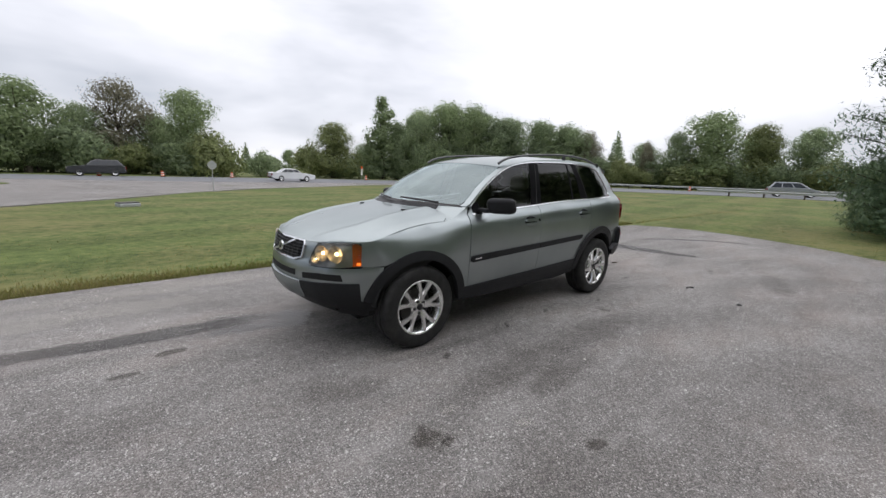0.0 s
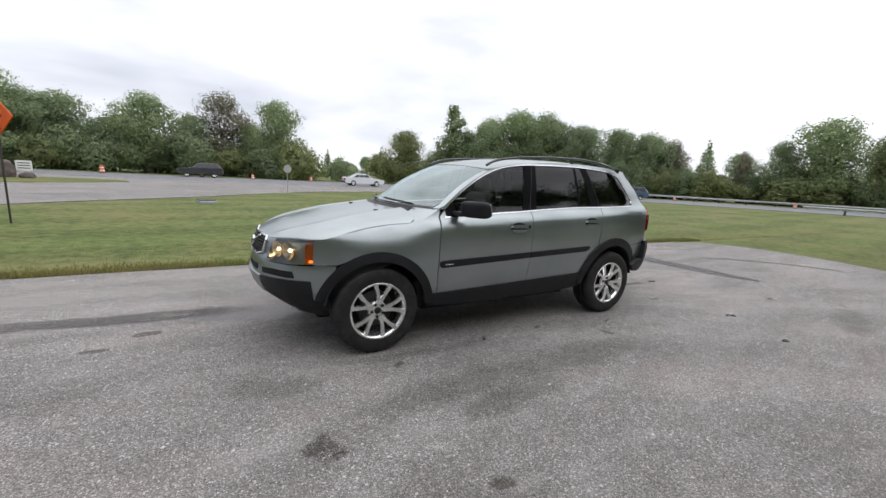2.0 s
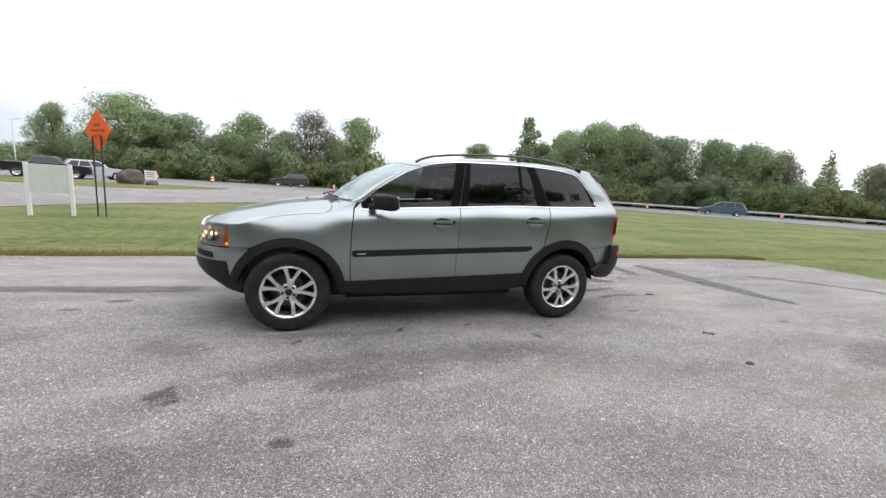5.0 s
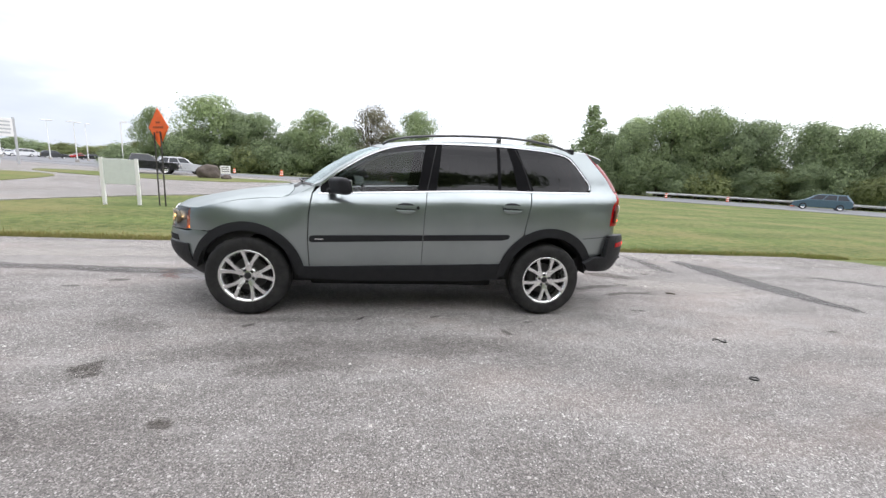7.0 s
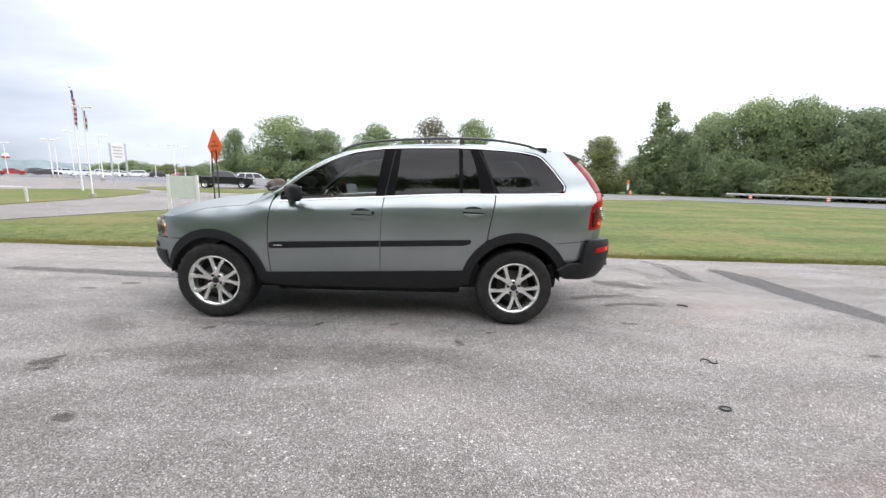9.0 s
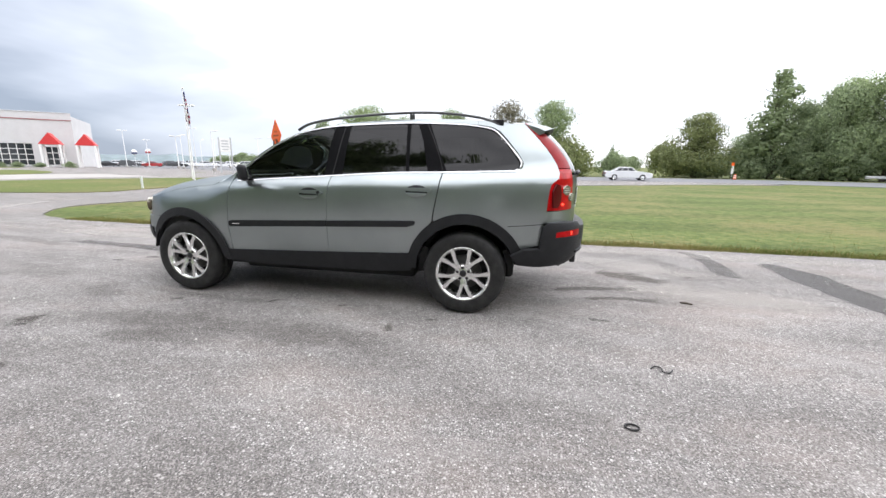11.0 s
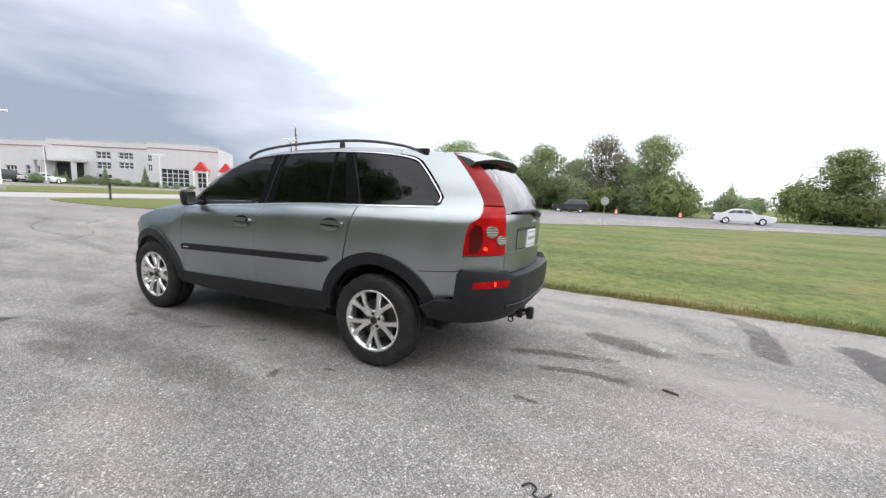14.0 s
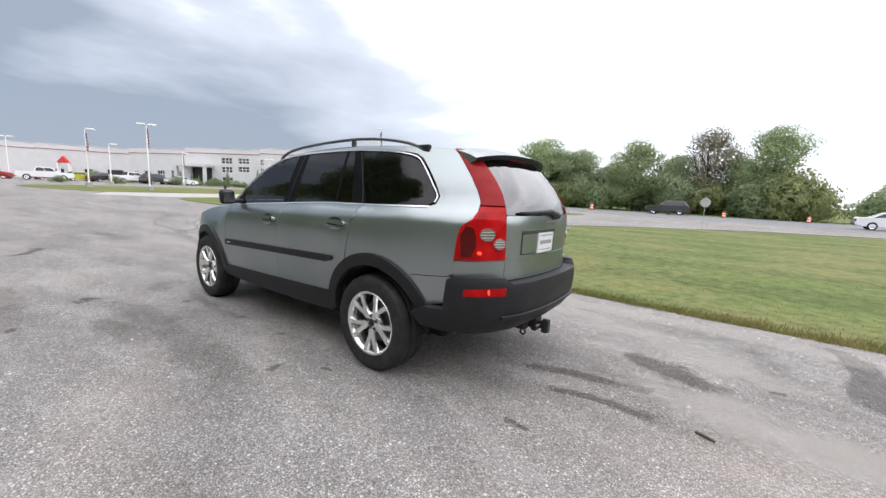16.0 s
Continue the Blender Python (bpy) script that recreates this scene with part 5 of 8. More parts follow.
face = [(y, 0.744) for y in NY(-0.45, 0.45, 15)] + [(0.430, 0.778), (0.458, 0.861), (0.482, 0.914), (0.50, 0.938)] + [(y, 0.938) for y in NY(0.46, -0.46, 15)] + [(-0.50, 0.938), (-0.482, 0.914), (-0.458, 0.861), (-0.430, 0.778)]
panel("nose_panel", face, N, M["paint"], car, 0.06, 0.03, 0.0, 0.02)
gr_out = [(-0.26, 0.772), (0.26, 0.772), (0.345, 0.80), (0.362, 0.90), (0.34, 0.928), (-0.34, 0.928), (-0.362, 0.90), (-0.345, 0.80)]
grille = panel("grille", gr_out, N, M["liner"], car, 0.06, 0.06, 0.004, 0.02, "black grille with a bright frame")
strip_along("frame", gr_out + [gr_out[0], gr_out[1]], N, 0.011, M["chrome"], grille, 0.018, 0.02)
for z in np.linspace(0.785, 0.905, 6):
    w = 0.30 + 0.04 * (z - 0.78) / 0.12
    strip_along("slat", [(y, z) for y in NY(-w, w, 9)], N, 0.008, M["black"], grille, 0.014, 0.012)
for y in np.linspace(-0.28, 0.28, 9):
    strip_along("slat", [(y, 0.77), (y, 0.92)], N, 0.007, M["black"], grille, 0.011, 0.010)
strip_along("badge_bar", [(-0.22, 0.918), (0.22, 0.772)], N, 0.015, M["chrome"], grille, 0.022, 0.012)
disc_pts = [(0.040 * math.cos(a), 0.845 + 0.040 * math.sin(a)) for a in np.linspace(0, 6.283, 25)[:-1]]
panel("badge", disc_pts, N, M["chrome"], grille, 0.2, 0.2, 0.030, 0.02)
panel("badge_centre", [(0.020 * math.cos(a), 0.845 + 0.020 * math.sin(a)) for a in np.linspace(0, 6.283, 19)[:-1]], N, M["black"], grille, 0.2, 0.2, 0.033, 0.01)
for sg in SIDES:
    hl = [(sg * y, z) for y, z in ((0.426, 0.778), (0.454, 0.861), (0.477, 0.912), (0.572, 0.946), (0.68, 0.963), (0.748, 0.960), (0.772, 0.922), (0.769, 0.765), (0.66, 0.754), (0.45, 0.752))]
    lamp = panel("headlamp", hl, N, M["housing"], car, 0.05, 0.04, -0.028, 0.05, "clear headlamp, lit, with amber corner")
    # reflector bowls and bulbs
    for yc, zc, rr in ((0.648, 0.858, 0.070), (0.545, 0.858, 0.064), (0.486, 0.806, 0.036)):
        c = N(sg * yc, zc)
        bm = bmesh.new()
        mm = Matrix.Translation(c + Vector((0.018, 0, 0))) @ Euler((0, radians(-90), -sg * radians(28))).to_matrix().to_4x4()
        lathe(bm, [(0.012, -0.010), (rr * 0.6, 0.0), (rr, 0.028)], 24, "z", mm)
        part("reflector_bowl", bm, M["reflector"], lamp, "", True)
        bm = bmesh.new()
        bmesh.ops.create_uvsphere(bm, u_segments=12, v_segments=8, radius=rr * 0.20, matrix=mm @ Matrix.Translation((0, 0, 0.008)))
        part("bulb", bm, M["bulb"], lamp, "", True)
    am = [(sg * y, z) for y, z in ((0.733, 0.766), (0.766, 0.770), (0.769, 0.92), (0.750, 0.950), (0.730, 0.952))]
    panel("indicator", am, N, M["lens_amber"], lamp, 0.05, 0.05, -0.012, 0.02, "amber indicator")
    am = [(sg * y, z) for y, z in ((0.75, 0.776), (0.765, 0.777), (0.765, 0.795), (0.75, 0.795))]
    panel("marker_bulb", am, N, M["amber_glow"], lamp, 0.05, 0.05, -0.009, 0.004)
    ln = panel("lens", inset_poly(hl, 0.003), N, M["lens_clear"], lamp, 0.05, 0.04, 0.004, 0.03)
    ln.visible_shadow = False

# tail: tailgate, lamps, bumper
T = plan_fn(tail_plan, tail_inset, tail_narrow, 1)
gate = [(y, 0.80) for y in NY(-0.525, 0.525, 13)] + [(0.518, 0.935), (0.525, 1.11), (0.532, 1.224)] + [(y, 1.230) for y in NY(0.525, -0.525, 13)] + [(-0.532, 1.224), (-0.525, 1.11), (-0.518, 0.935)]
tailgate = panel("tailgate", gate, T, M["paint"], car, 0.07, 0.04, 0.0, 0.03, "silver-green tailgate")
rw = [(y, 1.236) for y in NY(-0.53, 0.53, 13)] + [(0.54, 1.30), (0.562, 1.40), (0.605, 1.486), (0.655, 1.566), (0.70, 1.62)] + [(y, 1.64) for y in NY(0.66, -0.66, 13)] + [(-0.70, 1.62), (-0.655, 1.566), (-0.605, 1.486), (-0.562, 1.40), (-0.54, 1.30)]
rwin = panel("rear_window", rw, T, M["glass_rear"], tailgate, 0.08, 0.06, -0.004, 0.008, "dark rear window reflecting the sky")
rwin.visible_shadow = False
panel("crease", [(y, 0.944) for y in NY(-0.5, 0.5, 9)] + [(y, 0.952) for y in NY(0.5, -0.5, 9)], T, M["paint"], tailgate, 0.08, 0.05, 0.008, 0.012)
# the recess is flat: a dark sheet behind its face paints the shaded rim
panel("plate_recess", [(-0.39, 0.965), (-0.39, 1.128), (0.09, 1.128), (0.09, 0.965)], T, M["cabin"], tailgate, 0.08, 0.05, 0.002, 0.004)
panel("recess_face", [(-0.38, 0.972), (-0.38, 1.105), (0.08, 1.105), (0.08, 0.972)], T, M["paint"], tailgate, 0.08, 0.05, 0.004, 0.004)
pl = panel("number_plate", [(-0.20, 0.968), (-0.20, 1.108), (0.03, 1.108), (0.03, 0.968)], T, M["plate"], tailgate, 0.1, 0.1, 0.014, 0.012, "white plate with faded unreadable bars")
for z0, z1 in ((1.086, 1.094), (1.028, 1.054), (0.986, 0.992)):
    panel("plate_bar", [(-0.175, z0), (-0.175, z1), (0.005, z1), (0.005, z0)], T, M["pale_ink"], pl, 0.1, 0.1, 0.0155, 0.002)
panel("badge", [(-0.085, 1.165), (-0.085, 1.188), (0.085, 1.188), (0.085, 1.165)], T, M["chrome"], tailgate, 0.1, 0.1, 0.006, 0.006)
for z0, z1, ya, yb in ((0.905, 0.928, 0.36, 0.44), (0.872, 0.892, 0.34, 0.45)):
    panel("badge", [(ya, z0), (ya, z1), (yb, z1), (yb, z0)], T, M["chrome"], tailgate, 0.1, 0.1, 0.006, 0.006)
bm = bmesh.new()
tube(bm, [T(0.10, 1.225) + Vector((0.02, 0, 0)), T(-0.05, 1.26) + Vector((0.03, 0, 0)), T(-0.34, 1.252) + Vector((0.022, 0, 0)), T(-0.44, 1.250) + Vector((0.016, 0, 0))], [0.028, 0.020, 0.014, 0.008], 8)
part("rear_wiper", bm, M["black"], tailgate, "", True)
bm = bmesh.new()
prof = [(1.80, 1.692), (1.95, 1.690), (2.10, 1.658), (2.168, 1.634), (2.164, 1.616), (2.05, 1.584), (1.93, 1.590), (1.80, 1.63)]
cols = []
for y in NY(-0.535, 0.535, 15):
    k = (abs(y) / 0.535) ** 4
    cols.append([bm.verts.new((1.80 + (x - 1.80) * (1.0 - 0.22 * k - 0.04 * (y / 0.535) ** 2), y, z + 0.02 * (1 - (y / 0.5) ** 2) - 0.025 * k)) for x, z in prof])
under = bmesh.new()
for c0, c1 in zip(cols, cols[1:]):
    for i in range(len(prof)):
        j = (i + 1) % len(prof)
        if i in (3, 4, 5, 6):
            under.faces.new([under.verts.new(v.co) for v in (c0[i], c0[j], c1[j], c1[i])])
        else:
            bm.faces.new((c0[i], c0[j], c1[j], c1[i]))
bmesh.ops.remove_doubles(under, verts=under.verts[:], dist=0.0005)
bm.faces.new(cols[0])
bm.faces.new(cols[-1][::-1])
bmesh.ops.recalc_face_normals(bm, faces=bm.faces[:])
spoiler = part("spoiler", bm, M["paint"], tailgate)
# the underside's shade is put into its colour: dark trim, not body paint
part("spoiler_underside", under, M["trim"], spoiler, "underside darkened for its shade", True)
bm = bmesh.new()
box(bm, 2.115, 2.128, -0.16, 0.16, 1.618, 1.632, 0.003)
part("brake_light", bm, M["strip_red"], spoiler)
for sg in SIDES:
    inner = curve([(0.936, 0.522), (1.111, 0.530), (1.234, 0.538), (1.309, 0.543), (1.40, 0.565), (1.486, 0.608), (1.566, 0.658), (1.672, 0.74)])
    def lamp_fn(u, v):
        k = min(max(v, 0.0), 1.0) * (len(lamp_edge) - 1)
        i = min(int(k), len(lamp_edge) - 2)
        a, b_ = lamp_edge[i], lamp_edge[i + 1]
        x, z = a[0] + (b_[0] - a[0]) * (k - i), a[1] + (b_[1] - a[1]) * (k - i)
        o, q = Vector((x, sg * half_width(x, z), z)), T(sg * inner(z), z)
        low_ = step(1.25, 1.10, z) if z < 1.25 else 0.0
        return o.lerp(q, u) + Vector((0.7, sg * 0.7, 0)) * 4 * u * (1 - u) * (0.012 + 0.024 * low_) + Vector((0, 0, (v - min(max(v, 0.0), 1.0))))
    tl = panel("tail_lamp", [(0, k / 36) for k in range(17)] + [(1, k / 36) for k in range(16, -1, -1)], lamp_fn, M["strip_red"], car, 0.2, 0.03, 0.002, 0.04, "tall red tail lamp, lit below")
    panel("lit_lens", [(0, k / 72) for k in range(33, 73)] + [(1, k / 72) for k in range(72, 32, -1)], lamp_fn, M["lens_red"], tl, 0.2, 0.03, 0.003, 0.04, "bright ribbed red lens")
    for yc, zc, rr in ((0.652, 1.108, 0.036), (0.577, 1.047, 0.031)):
        cpts = [(sg * (yc + rr * 1.15 * math.cos(a)), zc + rr * math.sin(a) * 1.12) for a in np.linspace(0, 6.283, 21)[:-1]]
        panel("clear_light", cpts, T, M["clear_insert"], tl, 0.2, 0.2, 0.026 if sg < 0 else 0.014, 0.028, "clear round lamp insert")
        for k in (-0.5, 0.0, 0.5):
            h = rr * math.sqrt(1 - k * k) * 1.05
            strip_along("lens_rib", [(sg * (yc - h), zc + k * rr), (sg * (yc + h), zc + k * rr)], T, 0.004, M["galv"], tl, 0.028 if sg < 0 else 0.016, 0.003)
    panel("dark_segment", [(sg * y, z) for y, z in ((0.775, 0.965), (0.735, 0.965), (0.712, 1.02), (0.712, 1.10), (0.728, 1.15), (0.762, 1.16), (0.782, 1.10))], T, M["lens_dark"], tl, 0.1, 0.1, 0.022, 0.02)
    panel("bulb_spot", [(sg * (0.69 + 0.010 * math.cos(a)), 0.99 + 0.010 * math.sin(a)) for a in np.linspace(0, 6.283, 13)[:-1]], T, M["red_glow"], tl, 0.1, 0.1, 0.027, 0.02)
    panel("corner_panel", [(sg * y, z) for y, z in ((0.530, 0.80), (0.524, 0.934), (0.60, 0.934), (0.797, 0.932), (0.800, 0.86), (0.79, 0.80))], T, M["paint"], car, 0.05, 0.05, 0.0, 0.03)
B = plan_fn(stern_plan, stern_inset, None, 1)
rb = [(y, 0.452) for y in NY(-0.86, 0.86, 31)] + [(0.885, 0.468), (0.893, 0.55), (0.878, 0.608), (0.852, 0.612), (0.846, 0.815)] + [(y, 0.838 if abs(y) > 0.58 else 0.795) for y in NY(0.83, -0.83, 31)] + [(-0.846, 0.815), (-0.852, 0.612), (-0.878, 0.608), (-0.893, 0.55), (-0.885, 0.468)]
bump_r = panel("rear_bumper", rb, B, M["trim"], car, 0.06, 0.04, 0.0, 0.06, "black rear bumper")
bm = bmesh.new()
q0 = [(B(y, 0.795 if abs(y) < 0.58 else 0.838), T(max(-0.80, min(0.80, y)), 0.80)) for y in NY(-0.84, 0.84, 31)]
vs = [(bm.verts.new(a + Vector((-0.002, 0, -0.001))), bm.verts.new(Vector((min(b_.x, a.x - 0.02) - 0.02, b_.y, a.z - 0.001)))) for a, b_ in q0]
for (a, b_), (c, d) in zip(vs, vs[1:]):
    bm.faces.new((a, b_, d, c))
part("bumper_top", bm, M["trim"], bump_r)
strip_along("bumper_step", [(y, 0.575) for y in NY(-0.62, 0.62, 21)], B, 0.018, M["trim"], bump_r, 0.016, 0.02)
for sg in SIDES:
    # no lamp: the reflector's lens glows faintly, with a brighter glowing bar added
    rf = panel("reflector", [(sg * y, z) for y, z in ((0.61, 0.724), (0.606, 0.772), (0.70, 0.772), (0.80, 0.760), (0.803, 0.716), (0.70, 0.722))], B, M["lens_red"], bump_r, 0.05, 0.05, 0.004, 0.01, "red bumper reflector")
    panel("bulb_spot", [(sg * 0.70, 0.735), (sg * 0.70, 0.765), (sg * 0.708, 0.765), (sg * 0.708, 0.735)], B, M["red_glow"], rf, 0.1, 0.1, 0.006, 0.003)
# tow hitch
hitch = new("tow_hitch")
hitch.parent = car
hitch.location = (-0.10, 0.0, 0.0)
bm = bmesh.new()
box(bm, 2.20, 2.46, -0.037, 0.037, 0.352, 0.426, 0.006)
box(bm, 2.445, 2.485, -0.052, 0.052, 0.337, 0.441, 0.006)
part("receiver", bm, M["black"], hitch, "black tow receiver")
bm = bmesh.new()
box(bm, 2.15, 2.22, -0.45, 0.45, 0.36, 0.44, 0.01)
part("crossbar", bm, M["black"], hitch)
for yy in (-0.09, 0.09):
    bm = bmesh.new()
    lathe(bm, [(0.016, -0.006), (0.026, -0.006), (0.026, 0.006), (0.016, 0.006)], 16, "y", Matrix.Translation((2.40, yy, 0.325)), True)
    part("chain_loop", bm, M["black"], hitch)
bm = bmesh.new()
box(bm, 2.40, 2.56, -0.026, 0.026, 0.362, 0.412, 0.005)
box(bm, 2.515, 2.57, -0.030, 0.030, 0.330, 0.432, 0.010)
part("ball_mount", bm, M["black"], hitch)
bm = bmesh.new()
tube(bm, [(2.50, -0.07, 0.389), (2.50, 0.07, 0.389)], 0.008, 8)
part("hitch_pin", bm, M["galv"], hitch)
bm = bmesh.new()
box(bm, 2.36, 2.44, -0.16, -0.08, 0.36, 0.42, 0.01)
part("wiring_socket", bm, M["black"], hitch)

# underbody: plain boxes, set low to block light and deepen the shade below
for a, b_, w, z0, z1 in ((-0.92, 0.92, 0.66, 0.235, 0.44), (-1.85, -0.9, 0.52, 0.225, 0.50), (0.9, 1.85, 0.52, 0.26, 0.55), (1.96, 2.25, 0.70, 0.47, 0.62), (-2.08, -1.93, 0.55, 0.40, 0.60)):
    bm = bmesh.new()
    box(bm, a, b_, -w, w, z0, z1, 0.03)
    part("underbody", bm, M["liner"], car)

for sg in SIDES:
    for xa in (-1.90, 1.885):
        bm = bmesh.new()
        box(bm, xa - 0.02, xa + 0.02, min(sg * 0.5, sg * 0.73), max(sg * 0.5, sg * 0.73), 0.44, 0.76, 0.008)
        part("splash_guard", bm, M["liner"], car)

# wheels
def tyre_mesh():
    bm_ = bmesh.new()
    pr = [(0.235, -0.100), (0.243, -0.112), (0.262, -0.116), (0.300, -0.122), (0.335, -0.118), (0.352, -0.108), (0.362, -0.094), (0.367, -0.070)]
    pr += [(0.369, -0.040), (0.361, -0.038), (0.361, -0.030), (0.370, -0.028), (0.370, 0.0)]
    pr = pr + [(r, -h) for r, h in pr[::-1][1:]]
    rings = lathe(bm_, pr, 72, "y")
    for ring in (rings[6], rings[7], rings[-7], rings[-8]):
        for i, v in enumerate(ring):
            if i % 3 == 0:
                d = Vector((v.co.x, 0, v.co.z)).normalized()
                v.co -= d * 0.008
    return bm_


def wheel_parts(parent):
    """A wheel at the origin that faces -y."""
    part("tyre", tyre_mesh(), M["tyre"], parent, "black tyre", True)
    rim = new("rim")
    rim.parent = parent
    bm_ = bmesh.new()
    lathe(bm_, [(0.240, -0.108), (0.246, -0.114), (0.240, -0.118), (0.228, -0.112), (0.216, -0.085), (0.205, -0.04), (0.20, 0.06), (0.235, 0.10)], 56, "y")
    part("rim_ring", bm_, M["alloy"], rim, "polished alloy rim", True)
    for i in range(5):
        a0 = radians(90 + 72 * i)
        bm_ = bmesh.new()
        for s in (-1, 1):
            line = []
            for r, da, y in ((0.048, s * 0.10, -0.084), (0.095, s * 0.135, -0.094), (0.150, s * 0.205, -0.102), (0.228, s * 0.285, -0.106)):
                line.append(Vector((r * math.cos(a0 + da), y, r * math.sin(a0 + da))))
            widths = (0.029, 0.0215, 0.0185, 0.024)
            prev = None
            for k, p in enumerate(line):
                d = (line[min(k + 1, 3)] - line[max(k - 1, 0)]).normalized()
                n = Vector((-d.z, 0, d.x))
                w = widths[k]
                ring = [bm_.verts.new(p + n * w + Vector((0, 0.010, 0))), bm_.verts.new(p + n * w * 0.72 + Vector((0, -0.006, 0))), bm_.verts.new(p - n * w * 0.72 + Vector((0, -0.006, 0))), bm_.verts.new(p - n * w + Vector((0, 0.010, 0))), bm_.verts.new(p + Vector((0, 0.035, 0)))]
                if prev:
                    for j in range(5):
                        bm_.faces.new((prev[j], prev[(j + 1) % 5], ring[(j + 1) % 5], ring[j]))
                prev = ring
        bmesh.ops.recalc_face_normals(bm_, faces=bm_.faces[:])
        part("spoke", bm_, M["alloy"], rim)
    bm_ = bmesh.new()
    lathe(bm_, [(0.001, -0.088), (0.066, -0.088), (0.080, -0.076), (0.084, -0.04)], 30, "y")
    part("hub", bm_, M["alloy"], rim, "", True)
    bm_ = bmesh.new()
    lathe(bm_, [(0.001, -0.096), (0.026, -0.096), (0.031, -0.090), (0.032, -0.08)], 24, "y")
    part("centre_cap", bm_, M["black"], rim, "", True)
    for i in range(5):
        a = radians(90 + 36 + 72 * i)
        bm_ = bmesh.new()
        lathe(bm_, [(0.001, -0.0955), (0.013, -0.0955), (0.015, -0.080)], 8, "y", Matrix.Translation((0.054 * math.cos(a), 0, 0.054 * math.sin(a))))
        part("wheel_nut", bm_, M["black"], rim)
    bm_ = bmesh.new()
    lathe(bm_, [(0.05, -0.02), (0.155, -0.02), (0.155, 0.005), (0.05, 0.005)], 40, "y")
    part("brake_disc", bm_, M["disc"], parent, "", True)
    bm_ = bmesh.new()
    lathe(bm_, [(0.001, 0.02), (0.20, 0.02), (0.205, 0.03)], 30, "y")
    part("back_plate", bm_, M["liner"], parent)


wheel = new("wheel")
wheel_parts(wheel)
wheel.parent = car
wheel.matrix_basis = pose(WF, -0.775, 0.367, 0, 9, 0)
for x, y, spin, turn in ((WR, -0.775, 31, 0), (WF, 0.775, 4, 180), (WR, 0.775, 50, 180)):
    w = copy_thing(wheel, pose(x, y, 0.367, 0, spin, turn))
    w.parent = car

# door mirrors, swept back
for sg in SIDES:
    bm = bmesh.new()
    box(bm, -0.735, -0.630, 0.900, 1.095, 1.150, 1.296, 0.042, None, 4)
    shell = bm
    glass = bmesh.new()
    box(glass, -0.632, -0.624, 0.925, 1.075, 1.172, 1.278, 0.003)
    for b3 in (shell, glass):
        for v in b3.verts:
            v.co.x += 0.72 * (v.co.y - 0.9) + (0.015 if v.co.z < 1.2 else 0)
            v.co.y *= sg
        if sg < 0:
            bmesh.ops.reverse_faces(b3, faces=b3.faces[:])
    mir = part("door_mirror", shell, M["trim"], car, "black door mirror", True)
    bm = bmesh.new()
    box(bm, -0.73, -0.66, min(sg * 0.80, sg * 0.93), max(sg * 0.80, sg * 0.93), 1.155, 1.195, 0.012)
    part("mirror_arm", bm, M["trim"], mir)
    part("mirror_glass", glass, M["chrome"], mir)

# cabin
bm = bmesh.new()
box(bm, -0.95, 2.1, -0.70, 0.70, 0.44, 0.52, 0.02)
part("cabin_floor", bm, M["cabin"], car)
bm = bmesh.new()
box(bm, -0.95, -0.50, -0.72, 0.72, 0.95, 1.14, 0.06)
part("dashboard", bm, M["cabin"], car)
bm = bmesh.new()
lathe(bm, [(0.165 + 0.016 * math.cos(a), 0.016 * math.sin(a)) for a in np.linspace(0, 6.283, 9)[:-1]], 28, "x", Matrix.Translation((-0.38, -0.36, 1.06)) @ Euler((0, radians(-22), 0)).to_matrix().to_4x4(), True)
box(bm, -0.40, -0.36, -0.42, -0.30, 1.02, 1.10, 0.01)
part("steering_wheel", bm, M["cabin"], car, "", True)


def seat_mesh(parent, x, y, w, bench=False):
    seat = new("seat")
    seat.parent = parent
    for nm, a in (("cushion", (x - 0.25, x + 0.27, y - w, y + w, 0.58, 0.78)), ("backrest", (x + 0.20, x + 0.36, y - w, y + w, 0.72, 1.32))):
        bm_ = bmesh.new()
        box(bm_, *a, 0.055, None, 3)
        if nm == "backrest":
            for v in bm_.verts:
                v.co.x += 0.22 * (v.co.z - 0.72)
        part(nm, bm_, M["leather"], seat, "", True)
    for hy in ((y,) if not bench else (y - 0.38, y, y + 0.38)):
        bm_ = bmesh.new()
        box(bm_, x + 0.37, x + 0.46, hy - 0.12, hy + 0.12, 1.33, 1.50, 0.04, None, 3)
        part("headrest", bm_, M["leather"], seat, "", True)


seat_mesh(car, -0.02, -0.36, 0.25)
seat_mesh(car, -0.02, 0.36, 0.25)
seat_mesh(car, 0.86, 0.0, 0.62, True)
bm = bmesh.new()
box(bm, 0.30, 1.62, -0.56, 0.56, 1.622, 1.650, 0.01)
part("headlining", bm, M["cabin"], car)

# ---- roadside things ----
def at_ground(x, y, turn=0.0, lift=0.0):
    return pose(x, y, ground_z(x, y) + lift, 0, 0, turn)


# stop sign seen from its grey back
stop = empty("stop_sign", "small octagonal sign seen from its bare metal back", "road sign", at_ground(1.45, 24.5, 8))
bm = bmesh.new()
tube(bm, [(0, 0, -0.3), (0, 0, 1.85)], 0.022, 6)
part("post", bm, M["galv"], stop)
bm = bmesh.new()
lathe(bm, [(0.001, -0.008), (0.27, -0.008), (0.27, 0.008), (0.001, 0.008)], 8, "y", Matrix.Translation((0, -0.035, 1.55)) @ Euler((0, radians(22.5), 0)).to_matrix().to_4x4())
part("plate", bm, M["galv"], stop, "octagonal metal plate")

